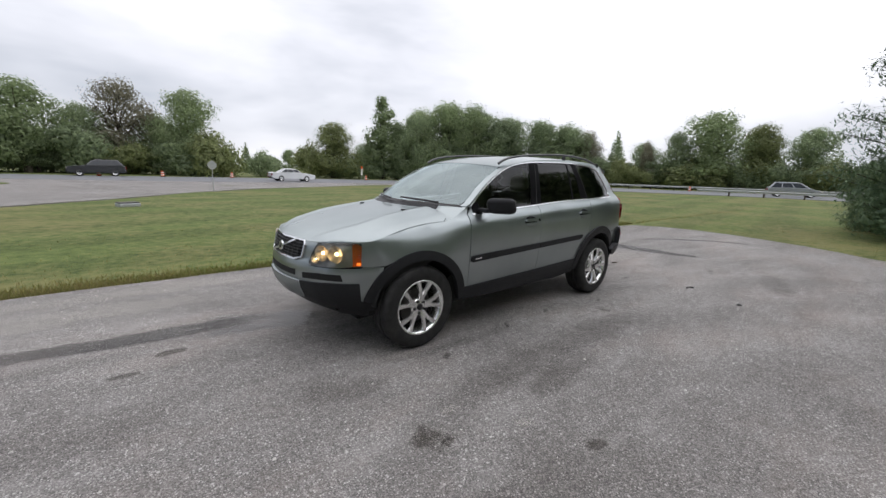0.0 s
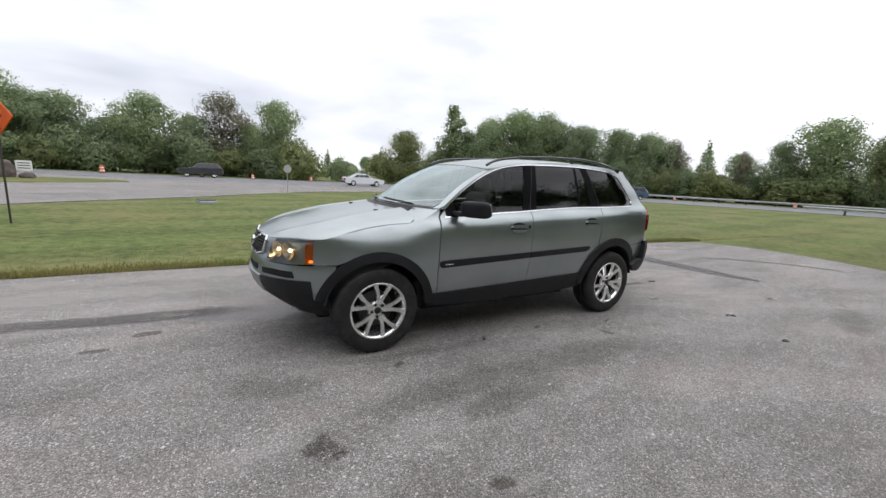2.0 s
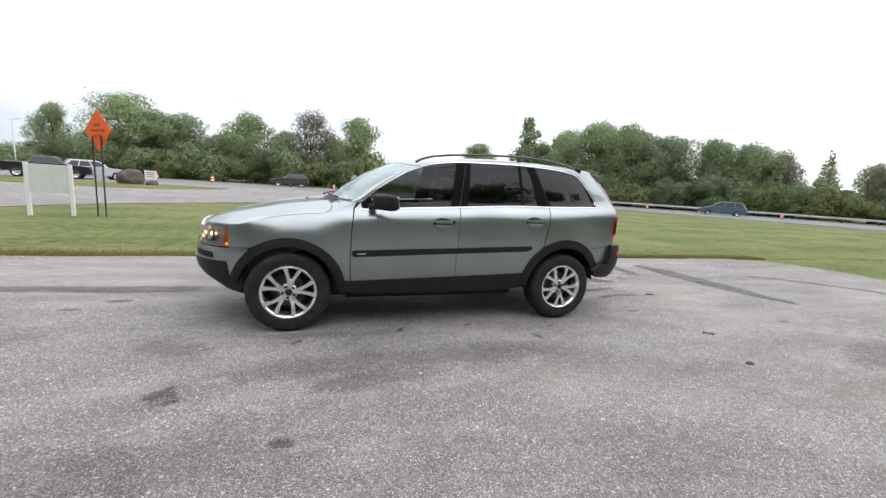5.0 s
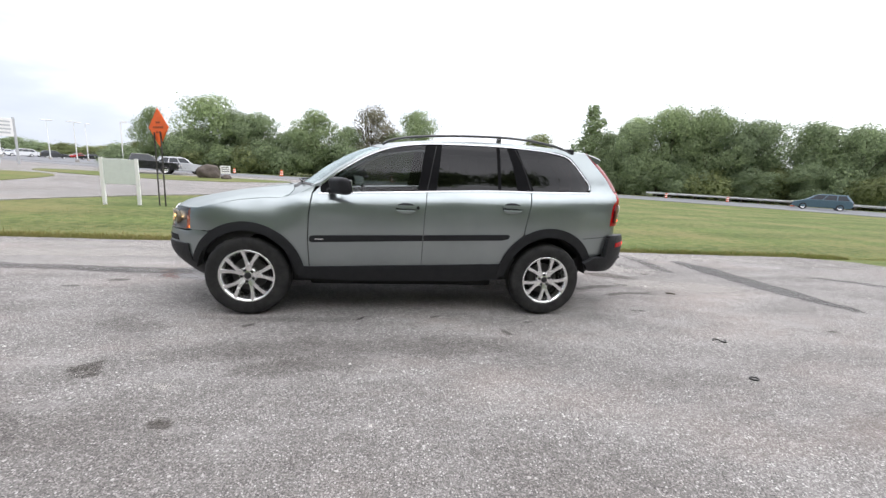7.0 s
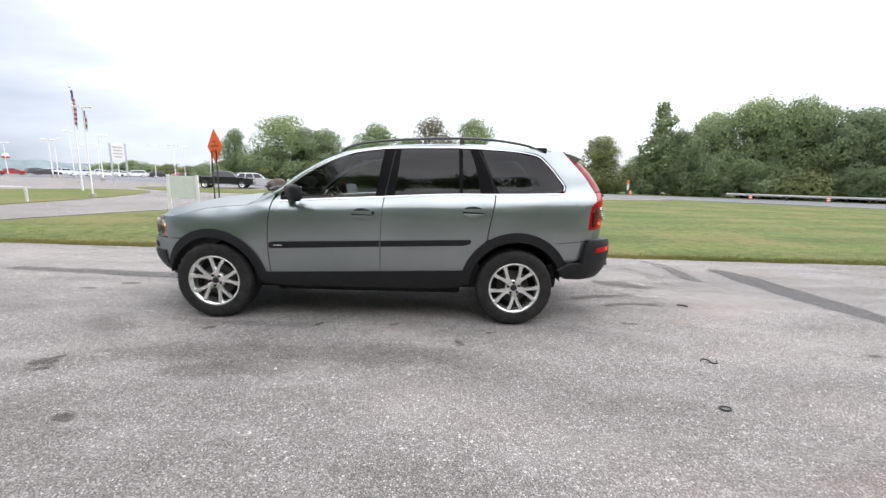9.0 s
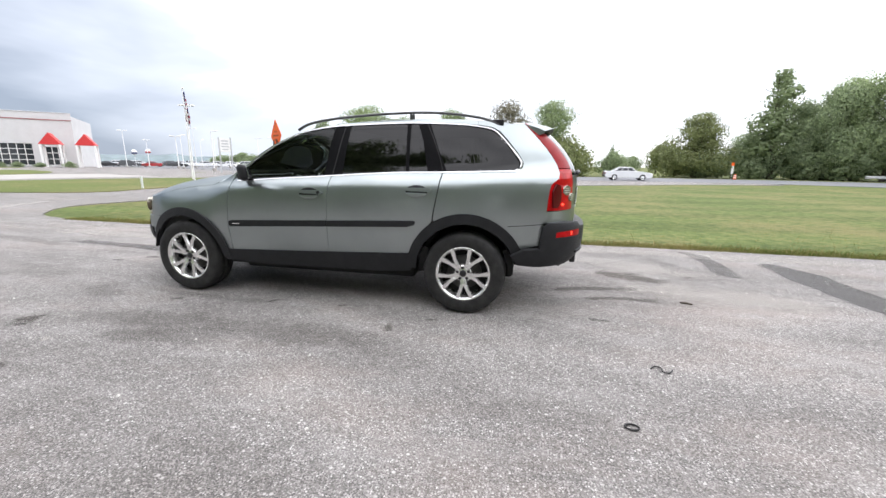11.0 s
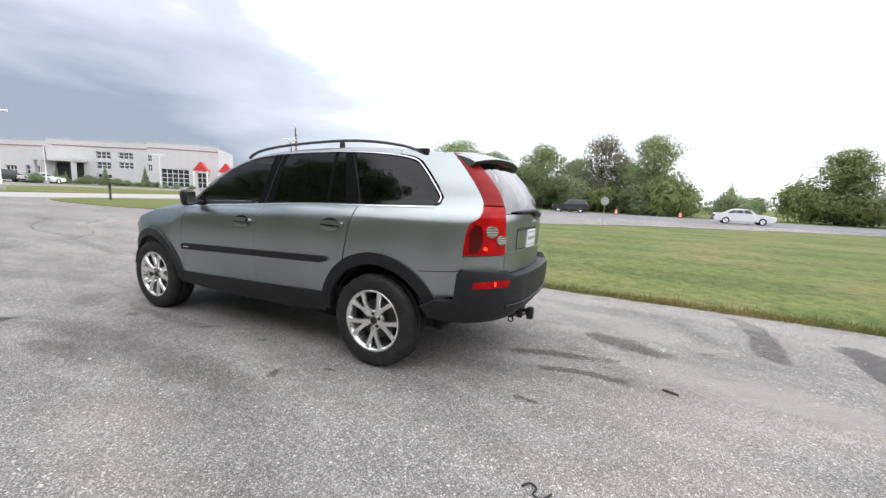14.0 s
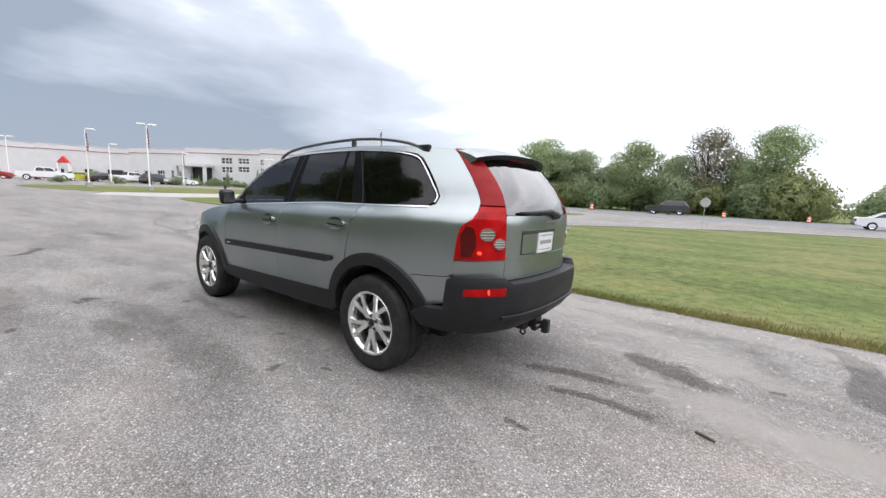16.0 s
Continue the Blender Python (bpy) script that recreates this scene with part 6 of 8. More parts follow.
# orange warning diamond on two posts
M["sign_ink"] = simple("faded_sign_ink", (0.30, 0.055, 0.012), 0.6)
warn = empty("warning_sign", "orange diamond roadworks sign on two dark posts", "road sign", at_ground(-6.7, 8.4, 142) @ Matrix.Scale(0.86, 4))
for sx in (-0.2, 0.2):
    bm = bmesh.new()
    tube(bm, [(sx, 0, -0.3), (sx, 0, 2.45)], 0.025, 6)
    part("post", bm, M["post_dark"], warn)
bm = bmesh.new()
box(bm, -0.45, 0.45, -0.012, 0.012, -0.45, 0.45, 0.01, Matrix.Translation((0, -0.05, 2.62)) @ Euler((0, radians(45), 0)).to_matrix().to_4x4())
plate = part("plate", bm, M["orange"], warn, "orange diamond plate")
for zz, w in ((2.78, 0.15), (2.62, 0.33), (2.46, 0.16)):
    for k in range(int(w / 0.06)):
        bm = bmesh.new()
        cx = -w + (k + 0.5) * 2 * w / int(w / 0.06)
        for yy in (-0.0655, -0.0345):
            box(bm, cx - w / int(w / 0.06) * 0.75, cx + w / int(w / 0.06) * 0.75, yy - 0.002, yy + 0.002, zz - 0.032, zz + 0.032)
        part("letter_bar", bm, M["sign_ink"], plate)

# blank white board on two posts
board = empty("blank_board", "blank white board on two white posts in the grass", "sign board", at_ground(-7.75, 8.35, 10) @ Matrix.Scale(0.92, 4))
bm = bmesh.new()
box(bm, -0.43, 0.43, -0.015, 0.015, 0.62, 1.40, 0.006)
part("panel", bm, M["offwhite"], board)
for sx in (-0.46, 0.46):
    bm = bmesh.new()
    box(bm, sx - 0.045, sx + 0.045, -0.045, 0.045, -0.2, 1.43, 0.008)
    part("post", bm, M["white"], board)

cover = empty("utility_box", "low grey metal utility cover in the grass", "utility box", at_ground(-3.0, 14.4, 20))
bm = bmesh.new()
box(bm, -0.32, 0.32, -0.2, 0.2, -0.05, 0.10, 0.03)
part("base", bm, M["galv"], cover)
bm = bmesh.new()
box(bm, -0.30, 0.30, -0.18, 0.18, 0.10, 0.14, 0.015)
part("lid", bm, M["post_dark"], cover)


# traffic drums
def make_drum():
    d = empty("traffic_drum", "orange and white banded traffic drum beside the road", "traffic drum", group="drums along the road")
    zs_ = [0.06, 0.25, 0.44, 0.63, 0.82, 0.98]
    rs = [0.29, 0.275, 0.26, 0.245, 0.23, 0.215]
    for i in range(5):
        bm_ = bmesh.new()
        lathe(bm_, [(rs[i], zs_[i]), (rs[i] - 0.006, zs_[i + 1])], 16)
        part("band", bm_, M["orange"] if i % 2 == 0 else M["white"], d)
    bm_ = bmesh.new()
    lathe(bm_, [(0.215, 0.98), (0.18, 1.0), (0.06, 1.0), (0.05, 1.06), (0.001, 1.06)], 16)
    part("top", bm_, M["orange"], d)
    bm_ = bmesh.new()
    lathe(bm_, [(0.001, 0.0), (0.40, 0.0), (0.40, 0.05), (0.29, 0.07)], 16)
    part("base", bm_, M["black"], d)
    return d


drum = make_drum()
spots = [(-13.5, 51.8), (-4.3, 51.4), (1.2, 52.2), (8.4, 52.4), (40.2, 46.6), (46.4, 42.6), (51.6, 38.2), (57.6, 31.2), (64.0, 18.8), (-20.0, 53.6), (27.5, 52.6)]
for i, (x, y) in enumerate(spots):
    m = at_ground(x, y, 37 * i, 0.015) @ Matrix.Scale(0.80, 4)
    if i == 0:
        drum.matrix_basis = m
    else:
        copy_thing(drum, m)


# guard rails
def guard_rail(line, label):
    L = smooth_line(line, 8)
    g = empty("guard_rail", label, "guard rail")
    bm_ = bmesh.new()
    prof_ = [(0.0, 0.44), (0.05, 0.48), (0.0, 0.56), (0.0, 0.60), (0.05, 0.68), (0.0, 0.75)]
    prev = None
    for i, p in enumerate(L):
        d = Vector(L[min(i + 1, len(L) - 1)]) - Vector(L[max(i - 1, 0)])
        n = Vector((d[1], -d[0])).normalized()
        z = ground_z(*p)
        ring = [bm_.verts.new((p[0] - n.x * o, p[1] - n.y * o, z + h)) for o, h in prof_]
        ring += [bm_.verts.new((p[0] - n.x * (o - 0.02), p[1] - n.y * (o - 0.02), z + h)) for o, h in prof_[::-1]]
        if prev:
            for k in range(len(ring)):
                bm_.faces.new((prev[k], prev[(k + 1) % len(ring)], ring[(k + 1) % len(ring)], ring[k]))
        prev = ring
    part("beam", bm_, M["galv"], g, "galvanised beam")
    run, mesh = 0.0, None
    for a, b_ in zip(L, L[1:]):
        run += math.hypot(b_[0] - a[0], b_[1] - a[1])
        if run > 3.0:
            run = 0.0
            if mesh is None:
                bm_ = bmesh.new()
                box(bm_, -0.07, 0.07, -0.07, 0.07, -0.2, 0.72)
                mesh = to_mesh("post", bm_, M["bark"])
            po = new("post", mesh)
            po.parent = g
            po.location = (b_[0] + 0.1, b_[1] + 0.1, ground_z(*b_))
    return g


guard_rail([(39, 49.4), (43.5, 46.8), (53, 39.9), (61, 30.1), (67, 18.4), (71, 4.3), (75.5, -14), (85, -49)], "long galvanised guard rail along the far road edge")
guard_rail([(47.6, 12.6), (50.2, 6.0), (52.4, -1.0), (57, -16), (67, -50)], "galvanised guard rail along the near road edge")


# ---- other vehicles ----
M["v_white"] = simple("white_car_paint", (0.72, 0.73, 0.74), 0.25, 0, 0.04, 2, 0, 80, 0.8)
M["v_silver"] = simple("silver_car_paint", (0.45, 0.46, 0.47), 0.3, 0.7, 0.05, 2, 0, 80, 0.8)
M["v_black"] = simple("black_car_paint", (0.012, 0.012, 0.014), 0.2, 0, 0.1, 2, 0, 80, 0.8)
M["v_blue"] = simple("blue_grey_car_paint", (0.10, 0.16, 0.20), 0.3, 0.5, 0.05, 2, 0, 80, 0.8)
M["v_red"] = simple("red_car_paint", (0.35, 0.02, 0.02), 0.25, 0, 0.05, 2, 0, 80, 0.8)
M["v_dark"] = simple("dark_grey_car_paint", (0.05, 0.052, 0.056), 0.25, 0.3, 0.1, 2, 0, 80, 0.8)
M["v_yellow"] = simple("yellow_green_car_paint", (0.45, 0.42, 0.05), 0.25, 0, 0.05, 2, 0, 80, 0.8)

V_KINDS = {
    "sedan": dict(L=4.8, W=0.90, body=[(-2.36, 0.36), (-2.41, 0.50), (-2.39, 0.68), (-2.24, 0.79), (-1.35, 0.93), (-0.9, 0.96), (1.45, 0.99), (2.2, 0.98), (2.38, 0.90), (2.40, 0.45), (2.2, 0.28), (-2.2, 0.26)],
                  cab=[(-0.95, 0.95), (-0.25, 1.38), (0.2, 1.44), (0.8, 1.42), (1.55, 0.99)], wb=1.40, wr=0.32),
    "suv": dict(L=4.7, W=0.92, body=[(-2.30, 0.45), (-2.34, 0.75), (-2.2, 0.95), (-1.2, 1.06), (-0.85, 1.10), (2.1, 1.12), (2.30, 1.05), (2.34, 0.55), (2.2, 0.34), (-2.1, 0.32)],
                cab=[(-0.9, 1.08), (-0.3, 1.60), (0.1, 1.70), (1.7, 1.68), (2.22, 1.12)], wb=1.38, wr=0.36),
    "minivan": dict(L=5.0, W=0.97, body=[(-2.45, 0.40), (-2.48, 0.66), (-2.3, 0.82), (-1.5, 1.02), (-1.2, 1.06), (2.3, 1.10), (2.46, 1.02), (2.48, 0.5), (2.3, 0.28), (-2.3, 0.26)],
                    cab=[(-1.45, 1.04), (-0.55, 1.62), (0.0, 1.74), (1.9, 1.72), (2.40, 1.08)], wb=1.5, wr=0.34),
    "pickup": dict(L=5.7, W=0.98, body=[(-2.80, 0.52), (-2.84, 0.85), (-2.7, 1.08), (-1.45, 1.16), (-1.2, 1.18), (2.78, 1.20), (2.82, 1.15), (2.84, 0.62), (2.6, 0.46), (-2.6, 0.44)],
                   cab=[(-1.25, 1.16), (-0.65, 1.70), (-0.3, 1.80), (0.85, 1.78), (1.1, 1.18)], wb=1.75, wr=0.40),
}


def make_vehicle(kind, paint, name, label, category):
    """A plain road vehicle facing -x."""
    k = V_KINDS[kind]
    v = empty(name, label, category, group="other vehicles")

    def loft(outline, w0, w1, z0, z1, mat, nm, parent, grow=0.0):
        bm_ = bmesh.new()
        cols_ = []
        for s, tuck in ((-1, 0.0), (-0.93, 1.0), (0.93, 1.0), (1, 0.0)):
            row = []
            cx, cz = sum(p[0] for p in outline) / len(outline), sum(p[1] for p in outline) / len(outline)
            for x, z in outline:
                q = (z - z0) / (z1 - z0)
                w = w0 + (w1 - w0) * q
                f = 1.0 if tuck else 0.965
                row.append(bm_.verts.new((cx + (x - cx) * f + 0, s * w * (1 if tuck else 1.0), cz + (z - cz) * f)))
            cols_.append(row)
        n = len(outline)
        for a, b_ in zip(cols_, cols_[1:]):
            for i in range(n):
                bm_.faces.new((a[i], a[(i + 1) % n], b_[(i + 1) % n], b_[i]))
        bm_.faces.new(cols_[0][::-1])
        bm_.faces.new(cols_[-1])
        bmesh.ops.recalc_face_normals(bm_, faces=bm_.faces[:])
        return part(nm, bm_, mat, parent)

    zb = max(p[1] for p in k["body"])
    body = loft(k["body"], k["W"], k["W"] * 0.96, 0.3, zb, paint, "body", v)
    cab = k["cab"]
    zt = max(p[1] for p in cab)
    roof_ = loft(cab, k["W"] * 0.93, k["W"] * 0.74, cab[0][1], zt, paint, "cab", v)
    # windows as glass let into the cab's sides and ends
    lo_, hi_ = cab[0][1] + 0.06, zt - 0.12

    def span(z):
        xs_ = []
        for (xa, za), (xb, zb2) in zip(cab, cab[1:]):
            if (za - z) * (zb2 - z) <= 0 and abs(za - zb2) > 1e-6:
                xs_.append(xa + (xb - xa) * (z - za) / (zb2 - za))
        return min(xs_), max(xs_)
    l0, l1 = span(lo_)
    h0, h1 = span(hi_)
    cuts = [0.0, 0.36, 0.70, 1.0] if kind != "pickup" else [0.0, 0.52, 1.0]
    for sg_ in (-1, 1):
        for a, b_ in zip(cuts, cuts[1:]):
            bm_ = bmesh.new()
            q = []
            for f, x0, x1, z in ((a, l0, l1, lo_), (b_, l0, l1, lo_), (b_, h0, h1, hi_), (a, h0, h1, hi_)):
                g = 0.05 + f * 0.90
                w = k["W"] * (0.93 + (0.74 - 0.93) * (z - cab[0][1]) / (zt - cab[0][1])) + 0.006
                q.append(bm_.verts.new((x0 + (x1 - x0) * (g + (0.012 if f == a else -0.012)), sg_ * w, z)))
            bm_.faces.new(q)
            ex = bmesh.ops.extrude_face_region(bm_, geom=bm_.faces[:])
            for vv in [e_ for e_ in ex["geom"] if isinstance(e_, bmesh.types.BMVert)]:
                vv.co.y -= sg_ * 0.03
            bmesh.ops.recalc_face_normals(bm_, faces=bm_.faces[:])
            part("side_window", bm_, M["win_dark"], roof_)
    for (xa, za), (xb, zb2), nm in ((cab[0], cab[1], "windscreen"), (cab[-1], cab[-2], "rear_window")):
        bm_ = bmesh.new()
        d = -1 if nm == "windscreen" else 1
        q = []
        for f, s in ((0.12, -1), (0.12, 1), (0.9, 1), (0.9, -1)):
            z = za + (zb2 - za) * f
            w = k["W"] * (0.93 + (0.74 - 0.93) * (z - cab[0][1]) / (zt - cab[0][1])) * 0.88
            q.append(bm_.verts.new((xa + (xb - xa) * f + d * 0.012, s * w, z + 0.008)))
        bm_.faces.new(q)
        ex = bmesh.ops.extrude_face_region(bm_, geom=bm_.faces[:])
        for vv in [e_ for e_ in ex["geom"] if isinstance(e_, bmesh.types.BMVert)]:
            vv.co.x -= d * 0.04
        bmesh.ops.recalc_face_normals(bm_, faces=bm_.faces[:])
        part(nm, bm_, M["win_dark"], roof_)
    if kind == "pickup":
        bm_ = bmesh.new()
        box(bm_, 1.2, 2.72, -0.80, 0.80, 1.0, 1.206, 0.01)
        part("load_bed", bm_, M["black"], v)
    hl = k["L"] / 2
    for sg_ in (-1, 1):
        bm_ = bmesh.new()
        box(bm_, -hl + 0.0, -hl + 0.16, min(sg_ * 0.5, sg_ * 0.82), max(sg_ * 0.5, sg_ * 0.82), zb * 0.62, zb * 0.76, 0.03)
        part("headlight", bm_, M["reflector"], body)
        bm_ = bmesh.new()
        box(bm_, hl - 0.14, hl + 0.01, min(sg_ * 0.62, sg_ * 0.86), max(sg_ * 0.62, sg_ * 0.86), zb * 0.66, zb * 0.86, 0.03)
        part("tail_light", bm_, M["strip_red"], body)
    for dx in (-hl, hl):
        bm_ = bmesh.new()
        box(bm_, dx - 0.06, dx + 0.06, -0.8, 0.8, 0.36, 0.52, 0.03)
        part("bumper", bm_, M["trim"] if kind != "pickup" else M["chrome"], v)
    wh = None
    for sx in (-1, 1):
        for sg_ in (-1, 1):
            w = new("wheel")
            w.parent = v
            w.location = (sx * k["wb"], sg_ * (k["W"] - 0.10), k["wr"])
            w.rotation_euler = (0, 0, 0 if sg_ < 0 else math.pi)
            bm_ = bmesh.new()
            lathe(bm_, [(k["wr"] * 0.62, -0.11), (k["wr"] * 0.9, -0.115), (k["wr"], -0.08), (k["wr"], 0.10), (k["wr"] * 0.6, 0.10)], 22, "y")
            part("tyre", bm_, M["tyre"], w)
            bm_ = bmesh.new()
            lathe(bm_, [(0.001, -0.085), (k["wr"] * 0.2, -0.09), (k["wr"] * 0.5, -0.075), (k["wr"] * 0.64, -0.105)], 20, "y")
            part("rim", bm_, M["alloy"], w)
    return v


v_suv = make_vehicle("suv", M["v_dark"], "parked_suv", "dark grey sport utility vehicle on the road", "car")
v_suv.matrix_basis = at_ground(-4.4, 51.6, 2, 0.012)
v_van = make_vehicle("minivan", M["v_blue"], "minivan", "blue-grey minivan on the highway", "minivan")
v_van.matrix_basis = at_ground(48.2, 32.4, -47, 0.012)
v_sil = make_vehicle("minivan", M["v_silver"], "minivan", "silver minivan on the highway behind the guard rail", "minivan")
v_sil.matrix_basis = at_ground(58.5, 6.0, 107, 0.012)
v_sed = make_vehicle("sedan", M["v_white"], "sedan", "white sedan on the highway", "car")
v_sed.matrix_basis = at_ground(12.6, 42.8, 178, 0.012)
v_pick = make_vehicle("pickup", M["v_black"], "pickup_truck", "black pickup truck parked by the grass island", "pickup truck")
v_pick.matrix_basis = at_ground(-22.6, 37.8, 196)
v_suv2 = make_vehicle("suv", M["v_silver"], "parked_suv", "silver sport utility vehicle parked beside a black pickup", "car")
v_suv2.matrix_basis = at_ground(-20.6, 40.4, 214)
v_wp = make_vehicle("pickup", M["v_white"], "pickup_truck", "white pickup truck parked at the showroom", "pickup truck")
v_wp.matrix_basis = at_ground(-72.0, 6.4, 262)
M["flag_blue"] = simple("navy_flag_cloth", (0.03, 0.04, 0.12), 0.8)
kinds = [("sedan", "v_white", "white"), ("suv", "v_white", "white"), ("sedan", "v_red", "dark red"), ("sedan", "v_black", "black"), ("suv", "v_dark", "dark grey"), ("sedan", "v_silver", "silver"), ("minivan", "v_white", "white"), ("sedan", "v_yellow", "yellow-green"), ("pickup", "v_white", "white")]
stock = [make_vehicle(k, M[c], {"sedan": "parked_sedan", "suv": "parked_suv", "minivan": "parked_minivan", "pickup": "pickup_truck"}[k], f"{n} {k if k != 'suv' else 'sport utility vehicle'} in the rows at the showroom", "car") for k, c, n in kinds]
rows_at = [((-72.0, 22.5), (-80.0, 8.0), 6, 285, 0), ((-76.0, 1.5), (-80.0, -5.5), 3, 262, 2),]
used_stock = set()
for (xa, ya), (xb, yb), n, turn, off in rows_at:
    for i in range(n):
        f = i / max(1, n - 1)
        src = stock[(i * 4 + off) % len(stock)]
        m = at_ground(xa + (xb - xa) * f, ya + (yb - ya) * f, turn + 4 * math.sin(i * 2.1))
        if src.name not in used_stock:
            used_stock.add(src.name)
            src.matrix_basis = m
        else:
            copy_thing(src, m)

lot_rows = [[(-84.4, 62.8, 3), (-81.9, 66.1, 4), (-79.6, 69.0, 2), (-76.2, 72.3, 3), (-72.6, 75.4, 1), (-69.4, 78.4, 0), (-66.2, 81.2, 6), (-62.6, 84.0, 4), (-58.4, 87.0, 3), (-54.2, 89.8, 3)],
            [(-94.5, 67.0, 7), (-91.6, 70.2, 1), (-88.4, 73.6, 6), (-84.6, 77.4, 4), (-81.0, 81.0, 8), (-77.4, 84.6, 1), (-73.4, 88.0, 5), (-69.0, 91.4, 0)],
            [(-100.0, 80.0, 0), (-96.0, 84.0, 3), (-92.0, 88.0, 1), (-87.5, 92.0, 5), (-83.0, 96.0, 6), (-78.0, 100.0, 0), (-72.0, 104.0, 2)]]
for k, row in enumerate(lot_rows):
    for i, (x, y, kind) in enumerate(row):
        src = stock[kind]
        x, y = 1.18 * x, 1.18 * y + 0.7
        m = at_ground(x, y, (45 if k == 0 else 62) + (180 if (i + k) % 2 else 0) + 7 * math.sin(i * 2.3))
        if src.name not in used_stock:
            used_stock.add(src.name)
            src.matrix_basis = m
        else:
            copy_thing(src, m)
# tethered advertising balloons over the rows
for x, y, z, tint in ((-94.5, 78.4, 3.6, "flag_blue"), (-92.8, 80.6, 3.9, "red")):
    bl = empty("balloon", "white advertising balloon with a coloured band on a mast", "balloon", at_ground(x, y), "balloons over the car rows")
    bm = bmesh.new()
    lathe(bm, [(0.001, z - 0.75), (0.30, z - 0.62), (0.56, z - 0.28), (0.62, z), (0.55, z + 0.32), (0.34, z + 0.58), (0.001, z + 0.68)], 14)
    env = part("envelope", bm, M["white"], bl, "", True)
    bm = bmesh.new()
    lathe(bm, [(0.50, z - 0.38), (0.585, z - 0.26), (0.635, z - 0.05), (0.628, z - 0.02)], 14)
    part("band", bm, M[tint], env, "", True)
    bm = bmesh.new()
    tube(bm, [(0, 0, -0.2), (0, 0, z - 0.7)], 0.03, 6)
    part("mast", bm, M["white"], bl)

# boulder and small white sign on the grass island
bm = bmesh.new()
bmesh.ops.create_icosphere(bm, subdivisions=4, radius=1.0)
for v in bm.verts:
    d = v.co.normalized()
    k = 1 + 0.22 * noise.noise(d * 1.6) + 0.08 * noise.noise(d * 5)
    v.co = Vector((d.x * 0.95 * k, d.y * 0.6 * k, max(-0.2, d.z * 0.78 * k + 0.40)))
boulder = part("boulder", bm, M["stone"], None, "", True)
boulder.matrix_basis = at_ground(-15.2, 33.4, 15)
tagged(boulder, "large brown boulder on a grass island", "boulder")
bm = bmesh.new()
bmesh.ops.create_icosphere(bm, subdivisions=3, radius=0.42)
for v in bm.verts:
    v.co *= 1 + 0.2 * noise.noise(v.co * 4)
    v.co.z = max(-0.1, v.co.z * 0.7 + 0.12)
b2 = part("boulder", bm, M["stone"], None, "", True)
b2.matrix_basis = at_ground(-13.6, 32.8)
tagged(b2, "small dark boulder beside a white yard sign", "boulder")
yard = empty("yard_sign", "small white yard sign with unreadable lines", "sign", at_ground(-14.1, 34.0, 20))
bm = bmesh.new()
box(bm, -0.4, 0.4, -0.012, 0.012, 0.45, 1.15, 0.004)
yp = part("panel", bm, M["white"], yard)
for zz in (0.98, 0.82, 0.64):
    bm = bmesh.new()
    box(bm, -0.3, 0.3, -0.017, -0.0125, zz - 0.03, zz + 0.03)
    part("line_bar", bm, M["post_dark"], yp)
for sx in (-0.32, 0.32):
    bm = bmesh.new()
    tube(bm, [(sx, 0, -0.1), (sx, 0, 0.5)], 0.012, 5)
    part("leg", bm, M["post_dark"], yard)
stake = empty("stake", "short wooden stake at the grass island's edge", "stake", at_ground(-28.5, 10.9))
bm = bmesh.new()
box(bm, -0.06, 0.06, -0.05, 0.05, -0.2, 0.85, 0.01)
part("shaft", bm, M["bark"], stake)
bm = bmesh.new()
box(bm, -0.07, 0.07, -0.06, 0.06, 0.85, 1.1, 0.01)
part("cap", bm, M["black"], stake)
marker = empty("marker_post", "pale yellow marker post on the grass island", "marker post", at_ground(-17.0, 12.2))
bm = bmesh.new()
tube(bm, [(0, 0, -0.2), (0, 0, 0.62)], 0.05, 8)
part("shaft", bm, M["offwhite"], marker)


# lamp posts and flags
def flag_mat():
    m, nt, b = nodes_of("striped_flag_cloth")
    vec = coords(nt)
    sep = add(nt, "ShaderNodeSeparateXYZ", [(vec, "Vector")])
    w = math_node(nt, "GREATER_THAN", math_node(nt, "FRACT", math_node(nt, "MULTIPLY", sep.outputs["Z"], 3.2)), 0.5)
    nt.links.new(mix_col(nt, w, (0.40, 0.39, 0.40), (0.22, 0.05, 0.07)), b.inputs["Base Color"])
    b.inputs["Roughness"].default_value = 0.8
    return m


M["flag"] = flag_mat()


def hanging_flag(parent, z, h, w=0.15):
    bm_ = bmesh.new()
    n = 10
    rows_ = []
    for i in range(n + 1):
        t = i / n
        rows_.append([bm_.verts.new((0.05 + w * q * (0.55 + 0.45 * math.sin(t * 2.5 + 0.5)), 0.07 * math.sin(q * 7 + t * 3), z - h * t - 0.25 * h * q)) for q in (0, 0.25, 0.5, 0.75, 1.0)])
    for r0, r1 in zip(rows_, rows_[1:]):
        for i in range(4):
            f = bm_.faces.new((r0[i], r0[i + 1], r1[i + 1], r1[i]))
    ob = part("flag", bm_, M["flag"], parent, "striped flag hanging limp", True)
    md = ob.modifiers.new("thickness", "SOLIDIFY")
    md.thickness = 0.01
    bm_ = bmesh.new()
    box(bm_, 0.05, 0.05 + w * 0.5, -0.05, 0.05, z - h * 0.34, z + 0.02, 0.02)
    part("flag_canton", bm_, M["flag_blue"], parent)


